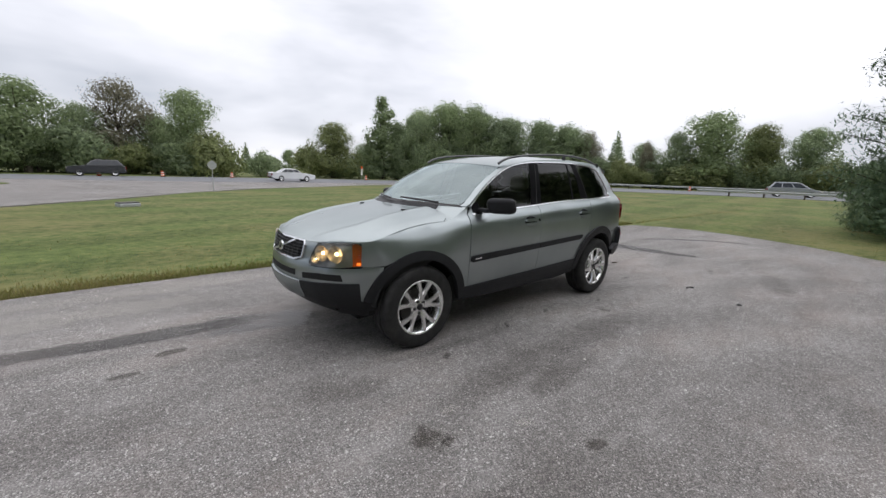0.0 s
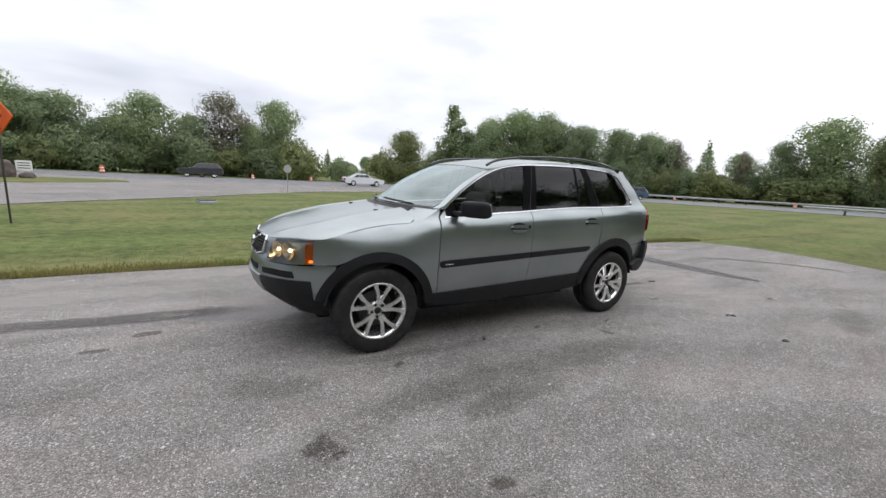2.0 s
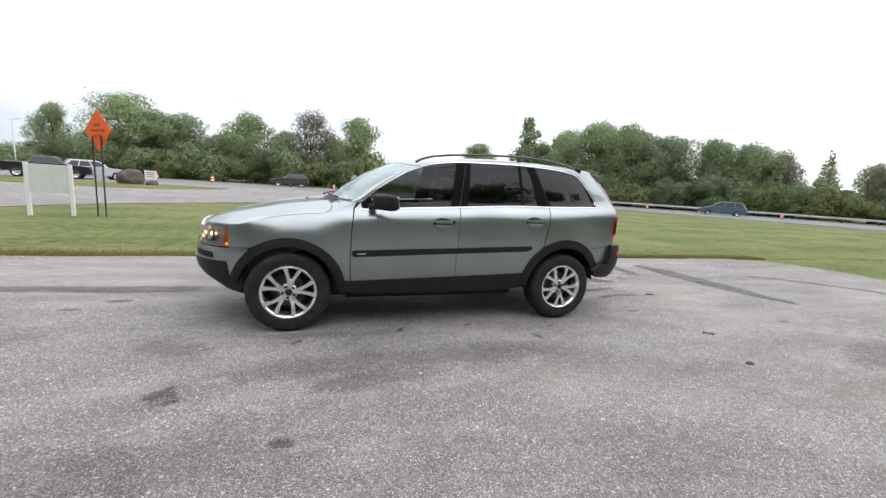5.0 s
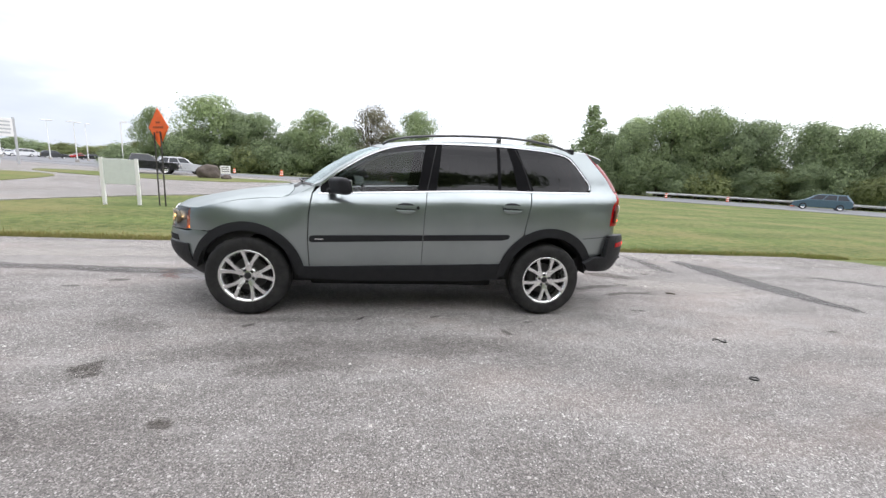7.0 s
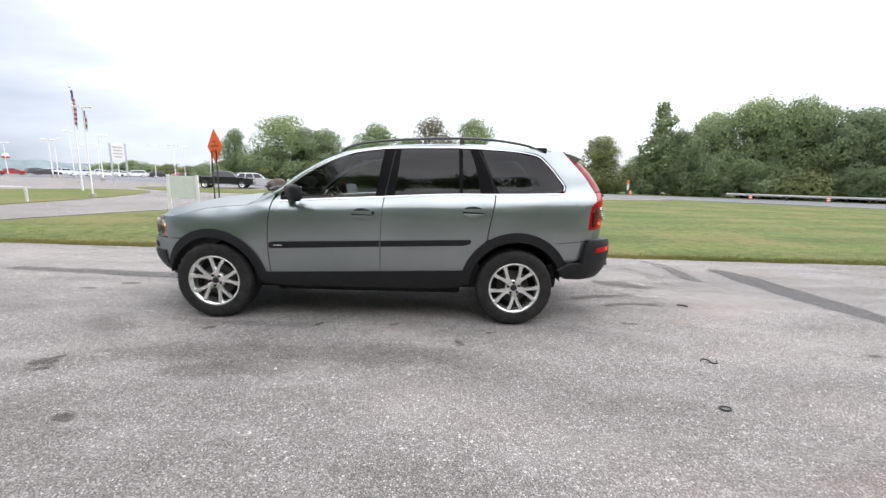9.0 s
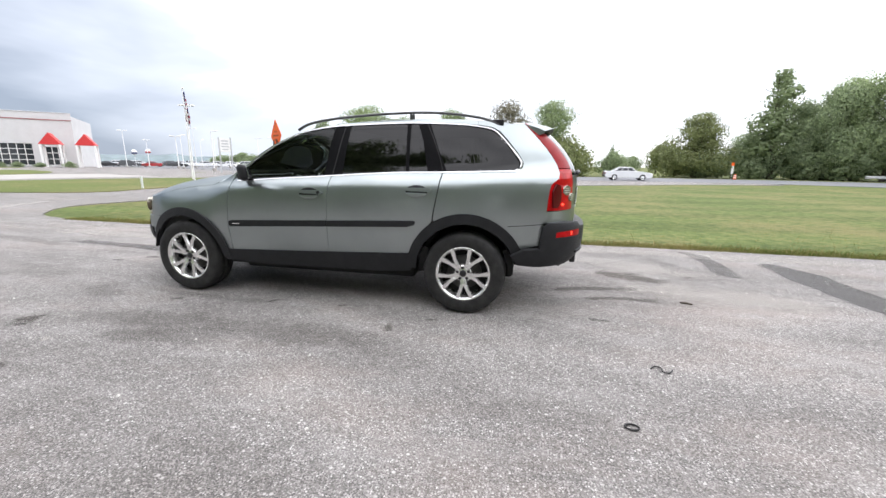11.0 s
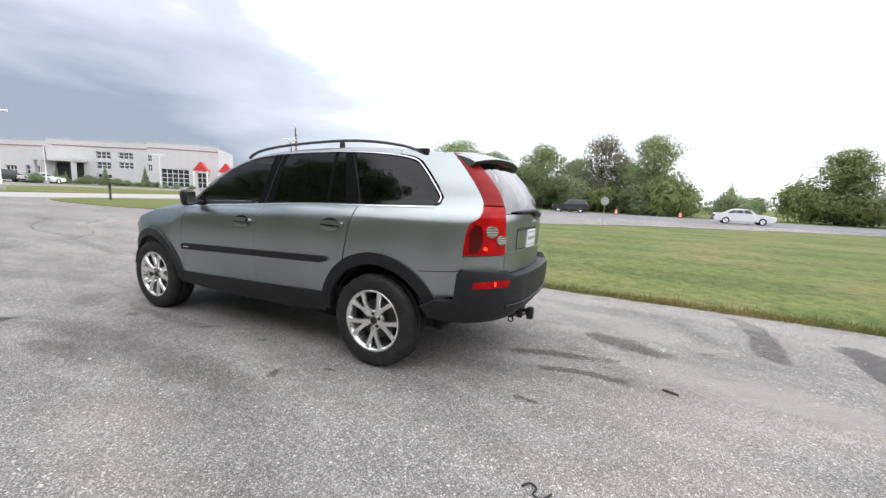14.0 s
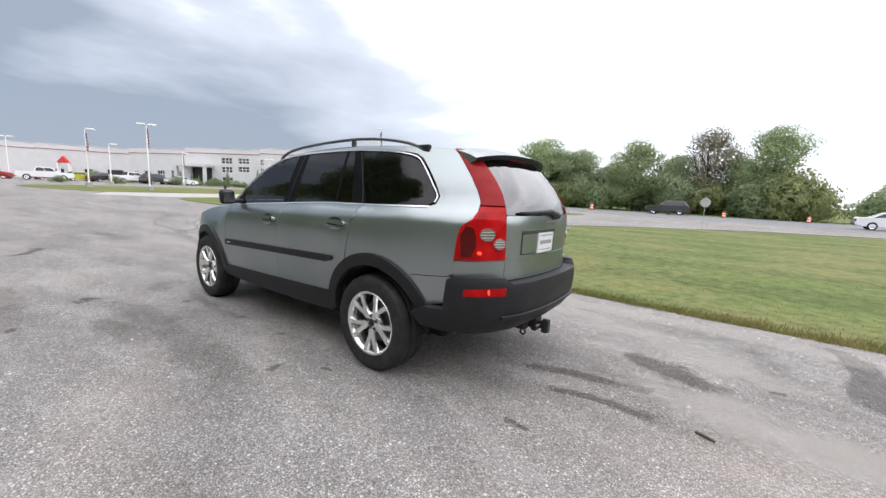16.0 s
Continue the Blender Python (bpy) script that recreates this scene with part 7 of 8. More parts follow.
def lamp_post(x, y, h, turn, heads=2, flag=False, k=1.0):
    lp = empty("lamp_post", "white lamp post with flat lamp heads" + (" and a limp flag" if flag else ""), "lamp post", at_ground(x, y, turn), "lamp posts at the showroom")
    bm_ = bmesh.new()
    tube(bm_, [(0, 0, 0.3 * k), (0, 0, h)], [0.075 * k, 0.05 * k], 8)
    part("pole", bm_, M["white"], lp)
    bm_ = bmesh.new()
    lathe(bm_, [(0.001, 0.45 * k), (0.26 * k, 0.45 * k), (0.28 * k, 0.40 * k), (0.28 * k, -0.2)], 16)
    part("footing", bm_, M["concrete"], lp)
    for s in ((-1, 1) if heads == 2 else (1,)):
        bm_ = bmesh.new()
        box(bm_, min(s * 0.10, s * 0.80) * k, max(s * 0.10, s * 0.80) * k, -0.17 * k, 0.17 * k, h - 0.03 * k, h + 0.13 * k, 0.05 * k, None, 3)
        part("lamp_head", bm_, M["white"], lp)
    if flag:
        hanging_flag(lp, h - 0.35 * k, 1.7 * k, 0.15 * k)
    return lp


for a in ((-17.9, 16.4, 4.6, 30, 2, True, 0.5), (-44.2, 10.4, 6.4, 80, 2, True), (-49.8, 6.8, 5.7, 60, 1, True), (-59.2, 10.6, 4.9, 70, 1, False), (-65.0, 20.5, 4.9, 60, 1, True), (-76.0, 3.4, 5.6, 75, 2, False),
          (-64.6, 33.9, 5.1, 40, 2, False), (-41.0, 44.0, 5.4, 30, 1, False), (-36.0, 58.0, 6.0, 20, 1, False), (-47.0, 66.0, 6.0, 45, 2, False), (-55.0, 52.0, 5.2, 45, 2, False), (-62.0, 60.0, 6.2, 45, 1, False), (-30.0, 62.0, 6.0, 10, 1, False), (-80.0, 64.0, 7.5, 45, 2, False), (-71.5, 73.0, 8.6, 45, 2, False), (-66.0, 77.0, 6.5, 45, 1, False), (-76.0, 84.0, 7.0, 45, 2, False), (-61.0, 80.5, 7.0, 45, 2, False),
          (-57.0, 84.0, 7.0, 45, 1, False), (-82.0, 86.0, 7.0, 45, 1, False), (-53.0, 88.0, 8.0, 45, 1, False), (-50.0, 91.0, 8.0, 45, 1, False), (-90.0, 78.0, 6.5, 45, 2, False)):
    lamp_post(*a)
fp = empty("flagpole", "tall white flagpole with a limp striped flag", "flagpole", at_ground(-25.0, 23.6, 20))
bm = bmesh.new()
tube(bm, [(0, 0, -0.2), (0, 0, 7.0)], [0.06, 0.025], 8)
part("pole", bm, M["white"], fp)
bm = bmesh.new()
bmesh.ops.create_uvsphere(bm, u_segments=10, v_segments=6, radius=0.08, matrix=Matrix.Translation((0, 0, 7.05)))
part("finial", bm, M["chrome"], fp)
hanging_flag(fp, 6.8, 2.1, 0.16)
pylon = empty("pylon_sign", "white dealership pylon sign with unreadable grey lettering", "pylon sign", at_ground(-36.4, 41.0, 42) @ Matrix.Scale(0.78, 4))
for sx in (-0.85, 0.85):
    bm = bmesh.new()
    box(bm, sx - 0.12, sx + 0.12, -0.12, 0.12, -0.2, 5.7, 0.02)
    part("post", bm, M["galv"], pylon)
bm = bmesh.new()
box(bm, -0.74, 0.74, -0.15, 0.15, 3.3, 5.5, 0.03)
pp = part("panel", bm, M["white"], pylon)
for zz, w in ((5.1, 0.55), (4.65, 0.5), (4.2, 0.55), (3.75, 0.45)):
    bm = bmesh.new()
    box(bm, -w, w, -0.16, -0.151, zz - 0.1, zz + 0.1)
    part("letter_bar", bm, M["galv"], pp)

# roadside marker panel and a far mile post
rm = empty("roadside_sign", "orange topped white roadside panel beyond the road", "road sign", at_ground(28.6, 56.0, 10) @ Matrix.Scale(0.75, 4))
bm = bmesh.new()
tube(bm, [(0, 0, -0.2), (0, 0, 2.6)], 0.04, 6)
part("post", bm, M["galv"], rm)
bm = bmesh.new()
box(bm, -0.22, 0.22, -0.06, -0.02, 0.9, 2.3, 0.01)
part("panel", bm, M["white"], rm)
bm = bmesh.new()
box(bm, -0.26, 0.26, -0.065, -0.015, 2.3, 2.85, 0.01)
part("top_panel", bm, M["orange"], rm)

# ---- the showroom ----
show = empty("showroom", "long pale grey two-storey car showroom with a red stripe", "building")
H0, H1 = -0.2, 8.2


def wall_run(a, b_, top, depth=14.0):
    """A wall block from a to b, as seen from the lot, that goes back by depth."""
    A, Bv = Vector((*a, 0)), Vector((*b_, 0))
    d = (Bv - A).normalized()
    n = Vector((d.y, -d.x, 0))
    if n.dot(Vector((0, 0, 0)) - A) < 0:
        n = -n
    ln = (Bv - A).length
    zg = ground_z(*a)
    m = Matrix(((d.x, n.x, 0, A.x), (d.y, n.y, 0, A.y), (0, 0, 1, zg), (0, 0, 0, 1)))
    return m, ln, top


def facade(a, b_, top, wins, doors=(), depth=14.0):
    m, ln, _ = wall_run(a, b_, top, depth)
    # wall cut round its openings: cells between the sorted edges
    holes = list(wins) + list(doors)
    xs_ = sorted({0.0, ln, *[h[0] for h in holes], *[h[1] for h in holes]})
    zs_ = sorted({-0.4, top, *[h[2] for h in holes], *[h[3] for h in holes]})
    bm_ = bmesh.new()
    for x0, x1 in zip(xs_, xs_[1:]):
        for z0, z1 in zip(zs_, zs_[1:]):
            cx, cz = (x0 + x1) / 2, (z0 + z1) / 2
            if any(h[0] < cx < h[1] and h[2] < cz < h[3] for h in holes):
                continue
            box(bm_, x0, x1, -0.35, 0.0, z0, z1, 0, m)
    bmesh.ops.remove_doubles(bm_, verts=bm_.verts[:], dist=1e-4)
    bmesh.ops.recalc_face_normals(bm_, faces=bm_.faces[:])
    wall = part("wall", bm_, M["wall_grey"], show)
    bm_ = bmesh.new()
    box(bm_, 0, ln, -depth, -0.352, -0.4, top - 0.3, 0, m)
    part("hall", bm_, M["wall_grey"], show)
    # a dark sheet in each doorway paints the dimness of the inside
    for x0, x1, z0, z1 in doors:
        bm_ = bmesh.new()
        box(bm_, x0 + 0.01, x1 - 0.01, -0.345, -0.30, z0, z1 - 0.01, 0, m)
        part("dark_entry", bm_, M["cabin"], show)
    bm_ = bmesh.new()
    box(bm_, -0.02, ln + 0.02, 0.003, 0.06, top - 1.02, top - 0.88, 0, m)
    part("stripe", bm_, M["stripe"], wall, "dull red stripe")
    bm_ = bmesh.new()
    box(bm_, -0.05, ln + 0.05, -0.45, 0.05, top, top + 0.12, 0.02, m)
    part("coping", bm_, M["galv"], wall)
    for x0, x1, z0, z1 in wins:
        w = new("window")
        w.parent = show
        nx, nz = max(2, round((x1 - x0) / 0.75)), max(2, round((z1 - z0) / 0.75))
        for i in range(nx):
            for j in range(nz):
                bm_ = bmesh.new()
                box(bm_, x0 + (x1 - x0) * i / nx + 0.03, x0 + (x1 - x0) * (i + 1) / nx - 0.03, -0.22, -0.2, z0 + (z1 - z0) * j / nz + 0.03, z0 + (z1 - z0) * (j + 1) / nz - 0.03, 0, m)
                part("pane", bm_, M["win_dark"], w)
        bm_ = bmesh.new()
        for i in range(nx + 1):
            x = x0 + (x1 - x0) * i / nx
            box(bm_, x - 0.04, x + 0.04, -0.24, -0.12, z0, z1, 0, m)
        for j in range(nz + 1):
            z = z0 + (z1 - z0) * j / nz
            box(bm_, x0, x1, -0.235, -0.125, z - 0.04, z + 0.04, 0, m)
        part("window_frame", bm_, M["white"], w)
    return m, ln


P = [(-63.9, 43.2), (-71.5, 35.8), (-85.5, 28.0), (-98.6, 22.2), (-104.6, 9.2), (-109.0, -14.0)]
facade(P[1], P[0], 7.5, [(0.05, 0.6, 4.3, 5.4), (0.05, 0.6, 2.7, 3.8), (1.9, 6.0, 0.2, 3.2), (7.3, 9.3, 0.2, 2.8)])
port, _ = facade(P[2], P[1], 7.2, [(7.8, 10.1, 0.5, 1.8), (7.8, 10.1, 2.7, 3.8), (7.8, 10.1, 4.4, 5.5), (11.4, 13.7, 2.9, 3.9), (11.4, 13.7, 4.5, 5.5)], [(1.2, 5.7, -0.3, 3.5)])
facade(P[3], P[2], 6.9, [(0.9, 2.1, 0.8, 2.3), (3.6, 5.4, 0.3, 2.4), (7.0, 8.9, 0.4, 2.6), (10.5, 11.8, 0.0, 2.7), (12.5, 13.1, 0.0, 2.7)])
facade(P[4], P[3], 6.6, [(2.6, 4.0, 0.2, 2.0), (7.0, 8.4, 0.6, 2.2)], [(10.6, 13.2, -0.3, 2.3)])
facade(P[5], P[4], 6.5, [(5.0, 6.6, 0.6, 2.4), (12.0, 14.0, 0.6, 2.4), (17.0, 19.0, 0.6, 2.4)])
# flat porch over the main entrance
porch = new("porch")
porch.parent = show
bm = bmesh.new()
box(bm, -0.4, 6.3, 0.004, 2.6, 3.55, 4.1, 0.03, port)
part("porch_roof", bm, M["wall_grey"], porch)
for xa in (-0.1, 5.95):
    bm = bmesh.new()
    box(bm, xa - 0.25, xa + 0.25, 2.0, 2.5, -0.4, 3.55, 0.02, port)
    part("pillar", bm, M["wall_grey"], porch)
# red gabled entrances
for x, y, turn, sc in ((-62.9, 39.5, 44, 0.62), (-60.5, 42.3, 44, 0.62), (-99.5, 12.4, 70, 0.5)):
    g = empty("entrance_canopy", "small entrance canopy with a red gabled roof", "canopy", at_ground(x, y, turn))
    bm = bmesh.new()
    vs = [bm.verts.new((sx * 1.9 * sc, sy * 1.5 * sc, z)) for sy in (-1, 1) for sx, z in ((-1, 3.1), (1, 3.1), (0, 3.1 + 2.5 * sc))]
    bm.faces.new(vs[:3])
    bm.faces.new(vs[3:][::-1])
    for i, j in ((0, 1), (1, 2), (2, 0)):
        bm.faces.new((vs[i], vs[j], vs[3 + j], vs[3 + i]))
    bmesh.ops.recalc_face_normals(bm, faces=bm.faces[:])
    part("roof", bm, M["red"], g, "red gabled roof")
    for sx in (-1.6, 1.6):
        for sy in (-1.3, 1.3):
            bm = bmesh.new()
            box(bm, sx * sc - 0.12, sx * sc + 0.12, sy * sc - 0.12, sy * sc + 0.12, -0.5, 3.1, 0.02)
            part("column", bm, M["white"], g)
for x, y, s in ((-64.0, 36.0, 0.22), (-68.4, 34.0, 0.3), (-72.5, 31.5, 0.36), (-78.0, 27.0, 0.36), (-81.0, 25.0, 0.3), (-60.5, 39.5, 0.25), (-70.5, 21.5, 0.42), (-66.0, 12.5, 0.3), (-88.0, 14.5, 0.55), (-84.5, 19.0, 0.4), (-63.0, 6.5, 0.25), (-75.0, 29.0, 0.45), (-65.6, 35.0, 0.2), (-67.0, 34.6, 0.26), (-69.6, 33.2, 0.22), (-71.0, 32.4, 0.3), (-74.0, 30.2, 0.24), (-76.2, 28.6, 0.3), (-79.6, 26.2, 0.24), (-82.4, 24.2, 0.34), (-62.6, 37.6, 0.2), (-86.4, 21.6, 0.36), (-90.0, 18.4, 0.3)):
    sh = copy_thing(tree_kinds["s"][0], at_ground(x, y, 53 * x))
    sh.matrix_basis = at_ground(x, y, 53 * x) @ Matrix.Diagonal((s * 1.1, s * 1.1, s * 0.8, 1))
    tagged(sh, "clipped green shrub in the showroom's bed", "shrub", "shrubs at the showroom")
for x, y, s in ((-73.5, 30.6, 0.32), (-69.0, 34.0, 0.34), (-79.0, 26.6, 0.24), (-77.5, 27.2, 0.2)):
    cn = copy_thing(tree_kinds["con"][0], at_ground(x, y, 31 * x))
    cn.matrix_basis = at_ground(x, y, 31 * x) @ Matrix.Diagonal((s * 1.1, s * 1.1, s, 1))
    tagged(cn, "small blue-green conifer in front of the showroom", "conifer", "conifers at the showroom")

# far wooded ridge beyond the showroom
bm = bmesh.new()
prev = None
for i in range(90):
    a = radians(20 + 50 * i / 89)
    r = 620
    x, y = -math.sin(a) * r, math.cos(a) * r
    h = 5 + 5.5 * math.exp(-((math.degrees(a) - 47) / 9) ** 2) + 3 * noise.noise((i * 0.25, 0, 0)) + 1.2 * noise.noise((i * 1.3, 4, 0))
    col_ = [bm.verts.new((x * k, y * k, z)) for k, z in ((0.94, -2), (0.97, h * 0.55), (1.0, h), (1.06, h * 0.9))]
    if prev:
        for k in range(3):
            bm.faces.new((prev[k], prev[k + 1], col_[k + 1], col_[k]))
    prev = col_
# the haze is mixed into the woods' own colour, a dull blue-grey
M["ridge"] = simple("haze_tinted_woods", (0.17, 0.215, 0.225), 0.95, 0, 0.3, 0.05)
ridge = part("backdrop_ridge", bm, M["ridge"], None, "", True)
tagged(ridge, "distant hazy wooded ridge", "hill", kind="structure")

# ---- near evergreen at the pad's edge ----
rnd = random.Random(5)
pine = empty("pine_tree", "dark green pine with ragged boughs at the pad's edge", "tree", at_ground(14.6, -4.1))
bm = bmesh.new()
tube(bm, [(0, 0, -0.2), (0.05, 0, 2.5), (0, 0.05, 5.5), (0.05, 0, 8.6)], [0.17, 0.13, 0.08, 0.02], 8)
part("trunk", bm, M["bark"], pine)
bmn, bmb = bmesh.new(), bmesh.new()
for i in range(120):
    t = i / 119
    z = 0.35 + 7.9 * t
    a = i * 2.399
    ln = (2.75 * (1 - t) ** 0.8 + 0.35) * rnd.uniform(0.6, 1.15)
    o = Vector((math.cos(a), math.sin(a), 0))
    pts = [Vector((0, 0, z)), Vector((0, 0, z)) + o * ln * 0.5 + Vector((0, 0, 0.10 * ln)), Vector((0, 0, z)) + o * ln + Vector((0, 0, 0.28 * ln))]
    tube(bmb, pts, [0.035, 0.022, 0.008], 5)
    for k in range(int(60 + 150 * ln)):
        q = rnd.uniform(0.15, 1.05)
        base = pts[0].lerp(pts[2], q) + Vector((rnd.gauss(0, 0.11), rnd.gauss(0, 0.11), rnd.gauss(0, 0.10))) * (0.6 + q)
        d = (o * 0.7 + Vector((rnd.uniform(-1, 1), rnd.uniform(-1, 1), rnd.uniform(-0.35, 0.8)))).normalized() * rnd.uniform(0.13, 0.24)
        s_ = d.cross(Vector((0, 0, 1))).normalized() * 0.016
        for w in range(3):
            dd = (d + Vector((rnd.uniform(-1, 1), rnd.uniform(-1, 1), rnd.uniform(-1, 1))) * 0.07)
            bmn.faces.new([bmn.verts.new(v) for v in (base - s_, base + dd, base + s_)])
part("boughs", bmb, M["bark"], pine)
part("needles", bmn, M["needle"], pine)
mass = []
for i in range(60):
    t = (i + 0.5) / 60
    a, q = i * 2.399, 1.7 * (1 - t) ** 0.8 * rnd.uniform(0.4, 1.0)
    mass.append(((q * math.cos(a), q * math.sin(a), 0.4 + 7.6 * t), 0.25 + 0.5 * (1 - t), 0.6))
part("needle_sprays", crown_cloud(rnd, 16000, mass, 0.075), M["needle"], pine)
for x, y, s in ((17.0, -2.6, 0.42), (18.5, -3.6, 0.5), (13.4, -5.6, 0.3)):
    sh = copy_thing(tree_kinds["s"][1], at_ground(x, y, 40 * x))
    sh.matrix_basis = at_ground(x, y, 40 * x) @ Matrix.Diagonal((s, s, s * 0.8, 1))
    tagged(sh, "dark unclipped shrub beside the pine", "shrub", "shrubs beside the pine")

# ---- small things on the lot ----
def stain_mat(name, col, strength, ragged=3.4, soft=0.75, rough=0.75):
    """A soaked-in stain: a thin darker film with a broken edge."""
    m, nt, b = nodes_of(name)
    vec = coords(nt)
    f = math_node(nt, "ADD", math_node(nt, "MULTIPLY", noise_tex(nt, vec, 4.0, 5.0, 0.6), 0.55), math_node(nt, "MULTIPLY", noise_tex(nt, vec, 55.0, 4.0, 0.75), 0.45))
    uv = nt.nodes.new("ShaderNodeAttribute")
    uv.attribute_name = "edge"
    k = math_node(nt, "ADD", uv.outputs["Fac"], math_node(nt, "MULTIPLY", math_node(nt, "SUBTRACT", f, 0.5), ragged))
    alpha = ramp_node(nt, k, [(0.2, (0, 0, 0)), (0.2 + soft, (strength, strength, strength))])
    b.inputs["Base Color"].default_value = (*col, 1)
    b.inputs["Roughness"].default_value = rough
    nt.links.new(alpha, b.inputs["Alpha"])
    return m


M["oil"] = stain_mat("oil_stain", (0.042, 0.033, 0.021), 0.46, 6.4, 0.6)
M["damp"] = stain_mat("damp_stain", (0.022, 0.021, 0.021), 0.42, 3.0, 0.35, 0.6)
M["soaked"] = stain_mat("soaked_patch", (0.026, 0.024, 0.023), 0.60, 2.0, 0.22, 0.55)
M["wet"] = stain_mat("wet_film", (0.03, 0.03, 0.032), 0.42, 4.0, 0.5, 0.10)
M["dust"] = stain_mat("pale_dust", (0.44, 0.415, 0.38), 0.36, 7.0, 0.9, 0.95)
M["brown"] = stain_mat("brown_film", (0.055, 0.044, 0.034), 0.19, 5.2, 0.8)


def stain(line, width, mat, name="stain", seed=0):
    """A film along a line of points, with its strength fading to the edge."""
    L = smooth_line(line, 10) if len(line) > 1 else line
    bm_ = bmesh.new()
    lay = bm_.verts.layers.float.new("edge")
    prev = None
    n = len(L)
    for i, p in enumerate(L):
        d = Vector((*L[min(i + 1, n - 1)], 0)) - Vector((*L[max(i - 1, 0)], 0))
        nn = Vector((-d.y, d.x, 0)).normalized()
        end = min(1.0, 4 * min(i, n - 1 - i) / n)
        wv = width * (0.75 + 0.5 * noise.noise((p[0] * 1.3 + seed, p[1] * 1.3, seed)))
        ring = []
        for q in (-1, -0.6, -0.2, 0.2, 0.6, 1):
            c = Vector((p[0], p[1], 0)) + nn * wv * q
            v = bm_.verts.new((c.x, c.y, ground_z(c.x, c.y) + 0.003))
            v[lay] = max(0.0, (1 - abs(q)) * 1.9) * end
            ring.append(v)
        if prev:
            for a in range(5):
                bm_.faces.new((prev[a], prev[a + 1], ring[a + 1], ring[a]))
        prev = ring
    ob = part(name, bm_, mat, pavement)
    ob.visible_shadow = False
    return ob


stain([(-5.6, 0.85), (-4.6, 0.80), (-3.9, 0.74), (-3.4, 0.68), (-2.9, 0.66), (-2.2, 0.62)], 0.20, M["damp"], seed=1)
stain([(-3.24, 0.20), (-3.13, 0.22), (-3.02, 0.20)], 0.08, M["oil"], seed=2)
stain([(-3.55, -0.05), (-3.46, -0.03), (-3.34, -0.05)], 0.07, M["oil"], seed=14)
stain([(4.30, 2.60), (4.50, 2.25), (4.52, 1.75), (4.46, 1.35), (4.46, 0.95)], 0.22, M["damp"], seed=3)
stain([(5.16, 2.02), (5.34, 1.50), (5.36, 0.88), (5.42, 0.25), (5.50, -0.35), (5.65, -0.95)], 0.36, M["soaked"], seed=4)
stain([(2.24, 0.06), (2.52, 0.12), (2.74, 0.18), (3.20, 0.26)], 0.13, M["oil"], seed=5)
stain([(2.56, -0.20), (2.80, -0.14), (2.96, -0.12), (3.30, -0.14)], 0.11, M["oil"], seed=6)
stain([(2.85, 0.92), (3.05, 0.82), (3.26, 0.78), (3.52, 0.54)], 0.26, M["oil"], seed=7)
stain([(3.7, 1.9), (3.9, 1.5), (4.0, 1.1)], 0.22, M["brown"], seed=8)
stain([(2.52, -0.76), (2.63, -0.77), (2.74, -0.78)], 0.08, M["oil"], seed=9)
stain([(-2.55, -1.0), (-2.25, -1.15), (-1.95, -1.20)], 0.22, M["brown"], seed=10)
stain([(-2.16, -1.80), (-2.10, -1.90), (-2.06, -2.02)], 0.10, M["oil"], seed=11)
stain([(-1.44, -2.48), (-1.37, -2.51), (-1.29, -2.53)], 0.07, M["oil"], seed=25)
# faint brown strips that run along the car's near flank
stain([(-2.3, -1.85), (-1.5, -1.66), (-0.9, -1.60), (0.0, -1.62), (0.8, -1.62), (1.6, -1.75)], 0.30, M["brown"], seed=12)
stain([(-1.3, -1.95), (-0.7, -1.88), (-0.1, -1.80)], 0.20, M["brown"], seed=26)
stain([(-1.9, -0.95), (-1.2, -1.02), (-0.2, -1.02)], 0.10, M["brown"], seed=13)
stain([(-5.8, -2.2), (-6.2, -1.9), (-6.8, -1.7)], 0.22, M["oil"], seed=15)
stain([(-9.0, -0.5), (-8.0, -0.3), (-7.2, -0.4)], 0.35, M["brown"], seed=16)
stain([(-3.0, 0.62), (-2.6, 0.56), (-2.2, 0.46), (-1.8, 0.40)], 0.34, M["wet"], seed=21)
stain([(-8.6, 2.35), (-5.0, 2.25), (-2.0, 2.30), (1.0, 2.20), (4.0, 2.30), (7.0, 2.15), (10.0, 1.6)], 0.40, M["dust"], seed=22)
stain([(-7.4, 1.7), (-5.4, 1.55), (-3.6, 1.65), (-2.2, 1.6)], 0.45, M["dust"], seed=23)
stain([(1.6, 1.75), (2.6, 1.6), (3.4, 1.35), (4.3, 0.9)], 0.45, M["dust"], seed=24)
stain([(2.9, 0.35), (3.6, 0.25), (4.3, 0.15), (5.0, 0.1)], 0.40, M["dust"], seed=41)
stain([(-1.90, -1.73), (-1.83, -1.74), (-1.76, -1.72)], 0.05, M["dust"], seed=27)
stain([(-1.60, -2.11), (-1.54, -2.12), (-1.48, -2.14)], 0.05, M["dust"], seed=28)
stain([(-9.6, 1.5), (-8.4, 1.15), (-7.4, 0.93), (-5.9, 0.66), (-4.7, 0.49)], 0.22, M["brown"], seed=17)
stain([(-13.6, 9.0), (-13.6, 6.6), (-13.0, 4.6), (-11.6, 2.9), (-9.6, 2.1), (-7.6, 1.9)], 0.40, M["dust"], seed=40)
stain([(6.9, 0.9), (7.6, 0.5), (8.4, -0.3), (8.8, -1.2)], 0.16, M["damp"], seed=18)
stain([(-3.5, -2.6), (-2.6, -2.5), (-1.8, -2.7)], 0.35, M["brown"], seed=19)
stain([(3.6, -2.6), (4.2, -2.3), (4.9, -2.1)], 0.30, M["brown"], seed=20)
